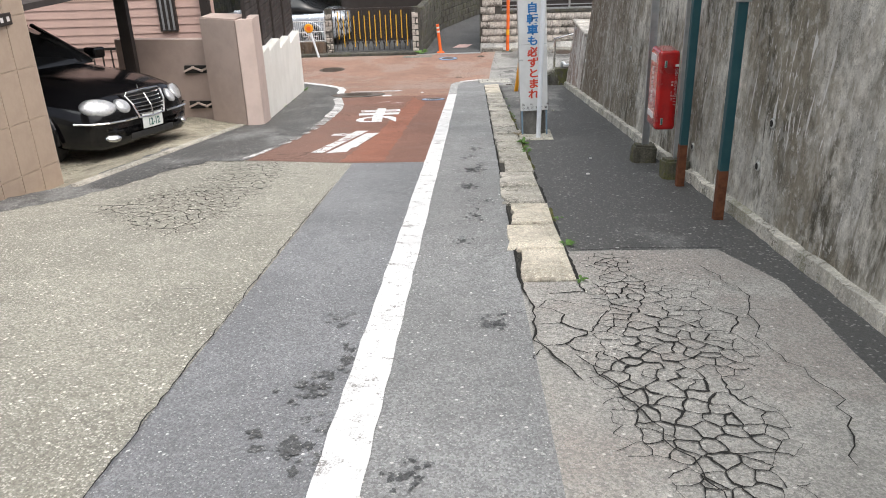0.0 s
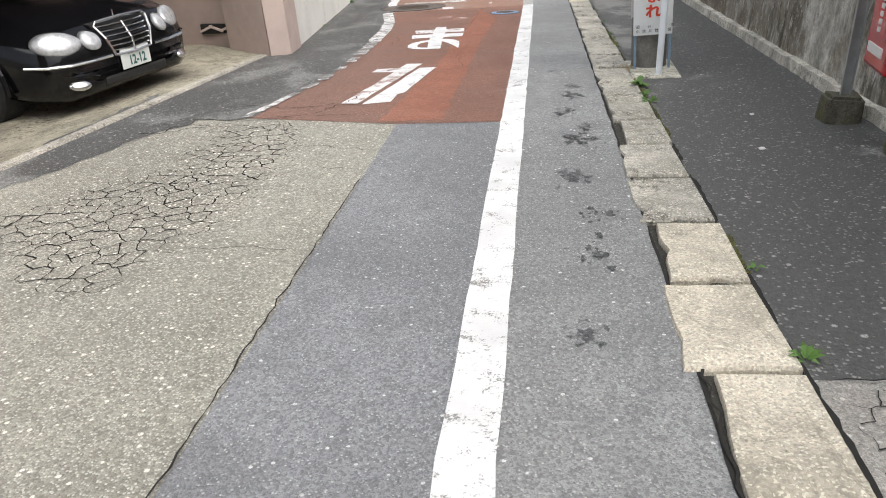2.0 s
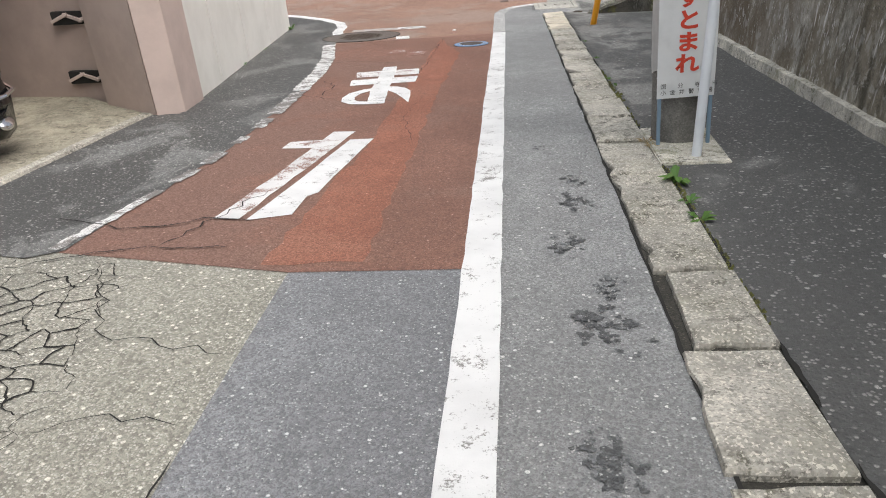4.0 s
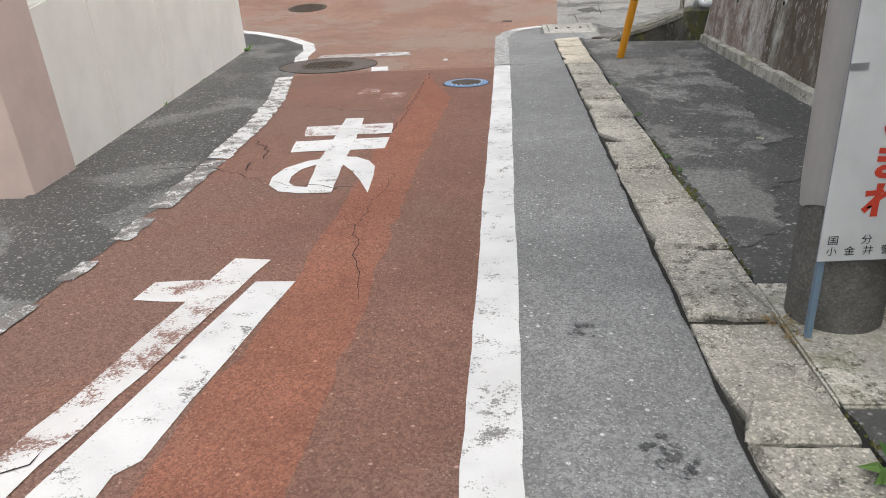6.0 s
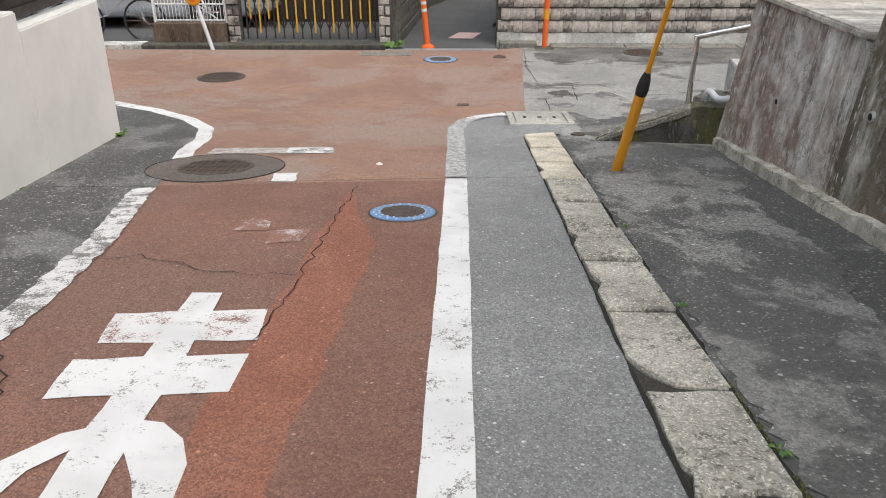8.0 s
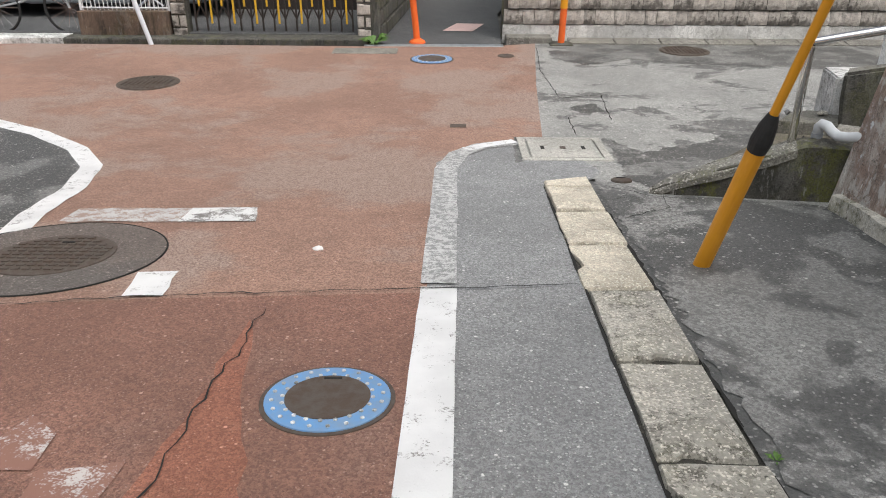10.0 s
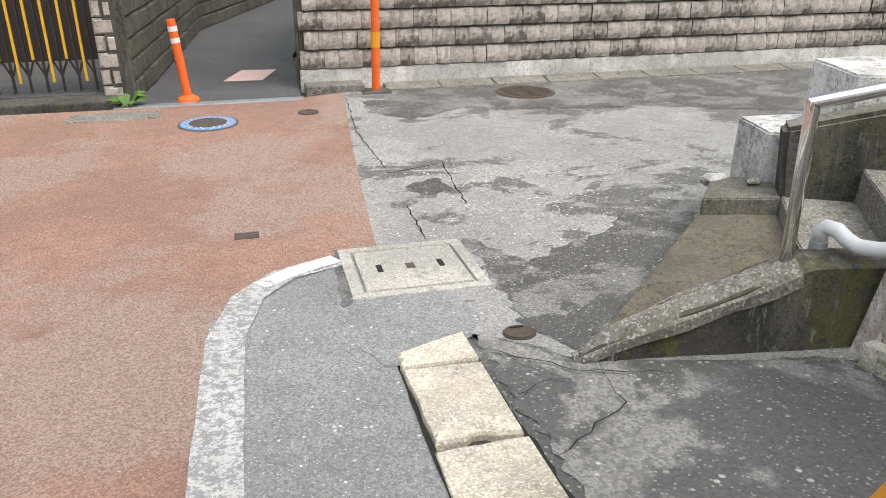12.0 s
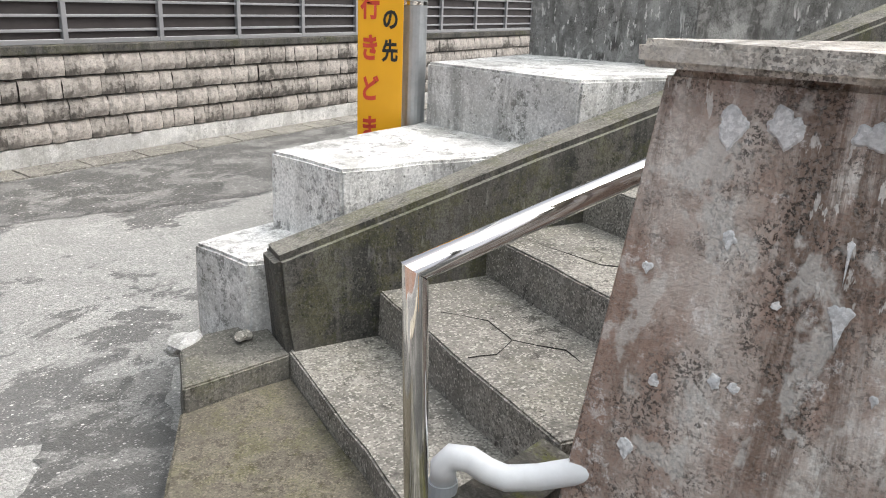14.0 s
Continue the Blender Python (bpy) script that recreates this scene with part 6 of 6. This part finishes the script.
def rough_blocks(parent, p, q, z0, z1, face_mat=M_BLOCK, size=(0.4, 0.2)):
    """Courses of plain blocks on a wall from plan point p to q, joined."""
    p, q = Vector((*p, 0)), Vector((*q, 0))
    d = (q - p).normalized()
    ln = (q - p).length
    n = Vector((d.y, -d.x, 0))
    bm = bmesh.new()
    rows = int((z1 - z0) / size[1])
    rn = random.Random(int(ln * 100))
    for r in range(rows):
        s = -size[0] / 2 * (r % 2)
        while s < ln:
            a, b = max(0, s) + 0.006, min(ln, s + size[0]) - 0.006
            if b - a > 0.04:
                za, zb = z0 + r * size[1] + 0.006, z0 + (r + 1) * size[1] - 0.006
                o = 0.02 + rn.uniform(0, 0.015)
                f0 = [bm.verts.new(p + d * u + Vector((0, 0, v))) for u, v in ((a, za), (b, za), (b, zb), (a, zb))]
                f1 = [bm.verts.new(p + d * u + n * o + Vector((0, 0, v))) for u, v in ((a + 0.02, za + 0.02), (b - 0.02, za + 0.02), (b - 0.02, zb - 0.02), (a + 0.02, zb - 0.02))]
                bm.faces.new(f1)
                for i in range(4):
                    bm.faces.new((f0[i], f0[(i + 1) % 4], f1[(i + 1) % 4], f1[i]))
            s += size[0]
    return tagged(part("block_course", bm, face_mat, parent), kind="stuff")


aw = thing("alley_wall", "dark mossy block wall along the alley", "wall")
tagged(aw, kind="structure")
P0, P1 = (-1.22, 22.25), (-0.85, 27.0)
P2 = (1.4, 34)
part("core", hull([(-1.42, 22.25, -2.25), (-1.22, 22.25, -2.25), (-0.85, 27, -2.25), (-1.05, 27, -2.25)], [(-1.42, 22.25, -0.98), (-1.22, 22.25, -0.98), (-0.85, 27, -0.9), (-1.05, 27, -0.9)]), M_DIRTY, aw)
part("core", hull([(-1.05, 27, -2.25), (-0.85, 27, -2.25), (1.4, 34, -2.25), (1.2, 34, -2.25)], [(-1.05, 27, -0.9), (-0.85, 27, -0.9), (1.4, 34, -0.7), (1.2, 34, -0.7)]), M_DIRTY, aw)
M_DBLOCK = concrete("mossy dark block", (0.12, 0.115, 0.1), (0.03, 0.028, 0.025), 0.5, 0, 0.3, 60)
rough_blocks(aw, P0, P1, -2.2, -1.0, M_DBLOCK)
rough_blocks(aw, P1, P2, -2.2, -0.9, M_DBLOCK)
ar = thing("alley_side_wall", "grey block wall on the far side of the alley", "wall")
tagged(ar, kind="structure")
part("core", hull([(0.4, 22.62, -2.25), (0.6, 22.62, -2.25), (3.6, 34, -2.25), (3.4, 34, -2.25)], [(0.4, 22.62, -0.2), (0.6, 22.62, -0.2), (3.6, 34, -0.2), (3.4, 34, -0.2)]), M_DIRTY, ar)
rough_blocks(ar, (3.4, 34), (0.4, 22.62), -2.2, -0.2, M_DBLOCK)

# gate, its block piers, planter with wire fence
for x in (-3.85, -1.42):
    pier = thing("gate_pier", "rough grey block gate pier", "pier", "gate piers")
    part("pier_core", block(x - 0.09, x + 0.09, 22.28, 22.5, -2.2, -0.95), M_DIRTY, pier)
    rough_blocks(pier, (x - 0.1, 22.27), (x + 0.1, 22.27), -2.2, -0.95, M_BLOCK, (0.2, 0.16))
gate = thing("folding_gate", "dark folding lattice gate with yellow upright bars", "gate")
for i in range(15):
    x = -3.66 + 0.148 * i
    part("dark_bar", block(x - 0.01, x + 0.01, 22.36, 22.39, -2.1, -0.98), M_BROWN, gate)
    if i < 14:
        low = -2.0 if i % 2 else -1.78
        part("yellow_bar", block(x + 0.062, x + 0.086, 22.33, 22.352, low, -1.03 - 0.12 * (i % 2), 0.003), M_YBAR, gate, "yellow painted bar")
        for z in (-1.95, -1.55):
            part("lattice_strip", bar((x, 22.375, z), (x + 0.148, 22.375, z + 0.35), 0.012, 0.02), M_BROWN, gate)
            part("lattice_strip", bar((x, 22.385, z + 0.35), (x + 0.148, 22.385, z), 0.012, 0.02), M_BROWN, gate)
part("top_rail", block(-3.72, -1.5, 22.35, 22.4, -1.0, -0.95, 0.004), M_BROWN, gate)
settle(finish("gate_sill", rough_up(block(-5.3, -1.35, 21.98, 22.3, -2.25, -2.13, 0.015), 0.008), M_DIRTY), "dark worn concrete sill before the gate", "kerb")
gf = settle(finish("yard_floor", block(-9, -1.43, 22.3, 28.5, -2.3, -2.12), M_ALLEY), "dark floor of the yard behind the gate", "floor")
settle(finish("yard_wall", block(-12, -1.2, 28.5, 28.7, -2.2, 3.0), M_DIRTY), "dark wall at the back of the yard", "wall")
# unseen roof, added so that the yard lies in shade
yr = settle(finish("added_yard_roof", block(-9, -1.5, 24.0, 28.5, 0.6, 0.7), M_BROWN), "unseen roof added to shade the yard", "roof")
# dark backing added behind the gate: the yard's shade put into its colour
settle(finish("gate_backing", block(-3.75, -1.3, 24.3, 24.4, -2.15, 0.6), M_BROWN), "dark backing added behind the gate for the shade there", "wall")
pl = thing("planter", "rust-streaked concrete planter wall under a wire fence", "planter")
part("planter_body", rough_up(block(-5.15, -3.97, 22.2, 22.42, -2.2, -1.83, 0.012), 0.008), M_PLANTER, pl)
wf = thing("wire_fence", "low white welded wire fence", "fence")
for k in range(21):
    x = -5.1 + 0.055 * k
    part("wire", rod([(x, 22.3, -1.84), (x, 22.3, -1.25)], 0.006, 6), M_WHITEMETAL, wf)
for z in (-1.8, -1.55, -1.27):
    part("rail", rod([(-5.13, 22.3, z), (-3.97, 22.3, z)], 0.012, 8), M_WHITEMETAL, wf)
for x in (-5.13, -3.97):
    part("post", rod([(x, 22.3, -1.84), (x, 22.3, -1.2)], 0.018, 8), M_WHITEMETAL, wf)
rs = thing("reflector_sign", "round orange reflector on a leaning white post", "reflector")
q0, q1 = Vector((-4.13, 21.93, -2.22)), Vector((-4.36, 21.93, -1.28))
part("post", rod([q0, q1], 0.03, 12), M_WHITEPIPE, rs)
part("disc", tube(bmesh.new(), [(-4.335, 21.9, -1.4), (-4.335, 21.88, -1.4), (-4.335, 21.86, -1.4)], [0.11, 0.125, 0.1], 28), M_YELLOW, rs, "round orange disc")
part("disc_centre", tube(bmesh.new(), [(-4.335, 21.87, -1.4), (-4.335, 21.85, -1.4)], 0.06, 20), M_ORANGEP, rs)
bk = thing("bicycle", "bicycle leaning behind the planter, one wheel showing", "bicycle")
for x in (-5.35, -6.35):
    w = part("wheel", tube(bmesh.new(), [(x + 0.33 * math.cos(2 * math.pi * k / 36), 22.45, -1.83 + 0.33 * math.sin(2 * math.pi * k / 36)) for k in range(37)], 0.017, 8, False), M_TYRE, bk)
    bm = bmesh.new()
    for k in range(14):
        a = 2 * math.pi * k / 14
        tube(bm, [(x, 22.45, -1.83), (x + 0.32 * math.cos(a), 22.45, -1.83 + 0.32 * math.sin(a))], 0.003, 4)
    part("spokes", bm, M_CHROME, w)
bm = bmesh.new()
for a, b in (((-5.35, -1.83), (-5.5, -1.25)), ((-5.48, -1.35), (-5.95, -1.75)), ((-5.95, -1.75), (-6.1, -1.25)), ((-5.48, -1.35), (-6.08, -1.35)), ((-6.35, -1.83), (-5.95, -1.75)), ((-6.35, -1.83), (-6.08, -1.35))):
    tube(bm, [(a[0], 22.45, a[1]), (b[0], 22.45, b[1])], 0.015, 8)
part("frame", bm, M_GALV, bk)
part("handlebar", rod([(-5.5, 22.2, -1.2), (-5.48, 22.45, -1.22), (-5.5, 22.7, -1.2)], 0.012, 8), M_CHROME, bk)
part("saddle", block(-6.22, -5.98, 22.38, 22.52, -1.27, -1.2, 0.03), M_BLACKP, bk)
settle(finish("far_pavement", hull([(-12, 21.2, -2.3), (-5.3, 22.0, -2.3), (-5.3, 22.35, -2.3), (-12, 23, -2.3)], [(-12, 21.2, -2.13), (-5.3, 22.0, -2.13), (-5.3, 22.35, -2.13), (-12, 23, -2.13)]), M_PALE), "pale concrete forecourt by the bicycle", "pavement")

# ---- yellow dead-end sign by the steps ----
sp = thing("steel_pole", "grey galvanised steel pole beside the concrete blocks", "pole")
part("pole_tube", rod([(4.28, 18.21, -2.25), (4.28, 18.21, 3.0)], 0.07, 24), M_GALV, sp)
part("band", rod([(4.28, 18.21, -0.64), (4.28, 18.21, -0.62)], 0.073, 24), M_STEEL, sp, "steel band")
ds = thing("dead_end_sign", "tall yellow sign with red and black Japanese letters", "sign")
N = Vector((-0.862, -0.507, 0))
ST = Vector((0.507, -0.862, 0))
C = Vector((4.095, 18.295, 0))
bm = block(-0.12, 0.12, -0.004, 0.004, -1.72, 0.05, 0.002, 1)
mt = Matrix(((ST.x, -N.x, 0, C.x), (ST.y, -N.y, 0, C.y), (0, 0, 1, 0), (0, 0, 0, 1)))
bm.transform(mt)
part("plate", bm, M_YSIGN, ds)
fc = lambda s, z: mt @ Matrix.Translation((s, -0.0065, z)) @ pose(0, 0, 0, 90, 0, 0)
letters([(ch, 0.15, fc(-0.055, -0.66 - 0.213 * i), 0.66, 0.95) for i, ch in enumerate("行きどまり")], M_REDTEXT, ds)
letters([(ch, 0.13, fc(0.052, -0.56 - 0.162 * i), 0.66, 0.9) for i, ch in enumerate("この先")], M_BLACK, ds)
for z in (-1.4, -0.3):
    part("bracket", bar(Vector((4.1, 18.29, z)) - N * 0.01, Vector((4.28, 18.21, z)), 0.03, 0.03), M_GALV, ds, "steel bracket")

# terrace behind the low wall
settle(finish("terrace", hull([(2.9, 6, -1.2), (12, 6, -1.2), (12, 14.05, -1.2), (2.9, 14.05, -1.2)], [(2.9, 6, -0.72), (12, 6, -0.72), (12, 14.05, -0.72), (2.9, 14.05, -0.72)]), M_PALE), "pale terrace behind the wall", "terrace")


# ---- loose stones and litter ----
for i, (x, y, z, s, mt, lb) in enumerate(((2.52, 18.02, -1.92, 0.07, M_PALE, "white broken concrete lump at the block's foot"), (2.63, 17.83, -1.87, 0.03, M_KERB, "small tan stone at the block's foot"), (1.29, 11.66, None, 0.018, M_KERB, "small pebble on the footway"),
                                          (-0.9, 15.35, None, 0.02, M_LETTER, "white scrap of litter on the red paving"), (1.2, 7.4, None, 0.012, M_LETTER, "white scrap of litter on the footway"), (1.05, 6.6, None, 0.014, M_LETTER, "white scrap of litter on the footway"))):
    st = thing("loose_stone" if mt is not M_LETTER else "litter", lb, "stone" if mt is not M_LETTER else "litter")
    z = G(y) + s * 0.35 if z is None else z
    bm = bmesh.new()
    bmesh.ops.create_icosphere(bm, subdivisions=2, radius=s)
    for v in bm.verts:
        v.co = Vector((v.co.x * 1.3, v.co.y, v.co.z * 0.6)) * (1 + 0.5 * noise.noise(v.co * (1.5 / s) + Vector((i * 5, 0, 0)))) + Vector((x, y, z))
    part("lump", bm, mt, st)

# ---- moss along the kerb and the footing ----
M_MOSSG = concrete("yellow-green moss", (0.13, 0.13, 0.045), (0.05, 0.045, 0.02), 0.3, 0, 0.9, 120, 0.3, mould=0.9, chips=0.5)
for i, (a, b, w) in enumerate(((4.95, 5.35, 0.02), (6.9, 7.9, 0.022), (8.0, 8.7, 0.03), (9.6, 10.2, 0.03), (10.4, 11.2, 0.035), (11.3, 11.75, 0.02))):
    bm = bmesh.new()
    rn, n = random.Random(i), int((b - a) / 0.012)
    for k in range(n):
        y = a + (b - a) * k / n + rn.uniform(-0.01, 0.01)
        x, q = kerb_r(y) + 0.012 + rn.gauss(0, 0.35) * w, rn.uniform(0.004, 0.013)
        top = bm.verts.new((x, y, G(y) + 0.006 + q * 0.6))
        ring = [bm.verts.new((x + q * rn.uniform(0.7, 1.4) * math.cos(t), y + q * rn.uniform(0.7, 1.4) * math.sin(t), G(y) - 0.006)) for t in [2 * math.pi * e / 6 for e in range(6)]]
        for e in range(6):
            bm.faces.new((ring[e], ring[(e + 1) % 6], top))
    settle(finish("moss", bm, M_MOSSG), "strip of yellow-green moss in the kerb joint", "moss", "stuff")

# ---- weeds in the joints ----
def weed(x, y, r, n, mat, label, up=0.5, seed=0):
    rn = random.Random(seed)
    w = thing("weed", label, "weed", "weeds in the joints")
    for k in range(n):
        a, l = rn.uniform(0, 6.28), r * rn.uniform(0.5, 1.0)
        d = Vector((math.cos(a), math.sin(a), 0))
        s = Vector((-d.y, d.x, 0)) * l * (0.22 if mat is M_LEAF else 0.05)
        b = Vector((x, y, G(y))) + d * r * 0.1
        h = l * up * rn.uniform(0.5, 1.3)
        bm = bmesh.new()
        p = [b, b + d * l * 0.45 + s + Vector((0, 0, h * 0.8)), b + d * l + Vector((0, 0, h * 0.7)), b + d * l * 0.45 - s + Vector((0, 0, h * 0.8)), b + d * l * 0.5 + Vector((0, 0, h * 0.95))]
        v = [bm.verts.new(q) for q in p]
        for t in ((0, 1, 4), (1, 2, 4), (2, 3, 4), (3, 0, 4)):
            bm.faces.new([v[i] for i in t])
        part("leaf", bm, mat, w)


for i, (x, y, r, n) in enumerate(((0.62, 8.42, 0.1, 16), (0.61, 8.1, 0.06, 10), (0.6, 7.85, 0.07, 12), (0.59, 4.35, 0.06, 10), (0.6, 5.0, 0.05, 8), (0.58, 3.68, 0.045, 8), (0.65, 11.3, 0.05, 8), (0.67, 12.4, 0.04, 8),
                                  (0.68, 13.6, 0.035, 8), (-3.5, 16.62, 0.13, 16), (-3.15, 13.2, 0.05, 7), (-3.27, 14.4, 0.05, 7), (-1.28, 22.0, 0.2, 22), (0.66, 11.0, 0.04, 6), (1.98, 16.45, 0.04, 6))):
    weed(x, y, r, n, M_LEAF, "small green weed growing from a pavement joint", 0.6, i)
weed(0.6, 9.22, 0.07, 40, M_STRAW, "dry brown grass tuft at the foot of the pole", 0.35, 77)
weed(0.61, 9.1, 0.06, 30, M_STRAW, "dry brown grass tuft at the foot of the pole", 0.3, 78)

# ---- tiles of the garden wall, blocks of the far wall ----
tb = block(-0.006, 0.003, 0.003, 0.237, 0.003, 0.447, 0.0012, 1)
tproto = part("tile", tb, M_TILE, tw)
ang = math.degrees(math.atan(0.22))
first = True
for r in range(6):
    for k in range(14):
        y = 7.02 - 0.24 * (k + 1)
        ob = tproto if first else new("tile", tproto.data)
        first = False
        ob.parent = tw
        ob.matrix_world = pose(TX(y) - 0.003, y, -1.15 + 0.45 * r, 0, 0, -ang)
rb = random.Random(5)


def split_block(w, seed):
    """A split-faced block: bulging, deepest low down, its top edge drawn back; upright joints tight, level joints open."""
    rn = random.Random(seed)
    bm = bmesh.new()
    h, nx, nz = 0.187, 5 if w > 0.2 else 4, 5
    prof = (0.0, 0.05, 0.058, 0.05, 0.034, 0.0)
    zs = (0.0, 0.006, h * 0.33, h * 0.66, h - 0.012, h)
    off = rn.uniform(-0.008, 0.008)
    g = []
    for i in range(nx + 1):
        x = w * i / nx
        end = i in (0, nx)
        g.append([bm.verts.new((x + (0 if end else rn.uniform(-0.008, 0.008)), -(prof[j] * (0.72 if end else 1.0) + (rn.uniform(-0.009, 0.009) + off if 0 < j < nz else 0)), zs[j] + (rn.uniform(-0.004, 0.004) if 0 < j < nz else 0))) for j in range(nz + 1)])
    for i in range(nx):
        for j in range(nz):
            bm.faces.new((g[i][j], g[i + 1][j], g[i + 1][j + 1], g[i][j + 1]))
    me = bpy.data.meshes.new("block")
    bm.to_mesh(me)
    bm.free()
    me.materials.append(M_BLOCK)
    return me


kinds = {0.247: [split_block(0.247, s) for s in range(5)], 0.148: [split_block(0.148, s) for s in range(10, 15)]}
count, far = 0, []
for r in range(9):
    x, k = 0.4 - (0.2 if r % 2 else 0.0), 0
    while x < (26 if r < 4 else 0.9):
        w = (0.247, 0.148)[k % 2]
        x0 = x
        x, k = x + w + 0.003, k + 1
        if x0 < 0.38 or (r >= 4 and x0 + w > 1.0):
            continue
        me = rb.choice(kinds[w])
        place = (x0, BY - 0.002, -1.997 + 0.196 * r)
        if count < 290 and x0 < 14:
            ob = new("split_block", me)
            ob.parent = bw
            ob.location = place
            count += 1
        else:
            far.append((me, place))
bm = bmesh.new()
for me, p in far:
    n0 = len(bm.verts)
    bm.from_mesh(me)
    bm.verts.ensure_lookup_table()
    for v in bm.verts[n0:]:
        v.co += Vector(p)
tagged(part("split_blocks", bm, M_BLOCK, bw), kind="stuff")
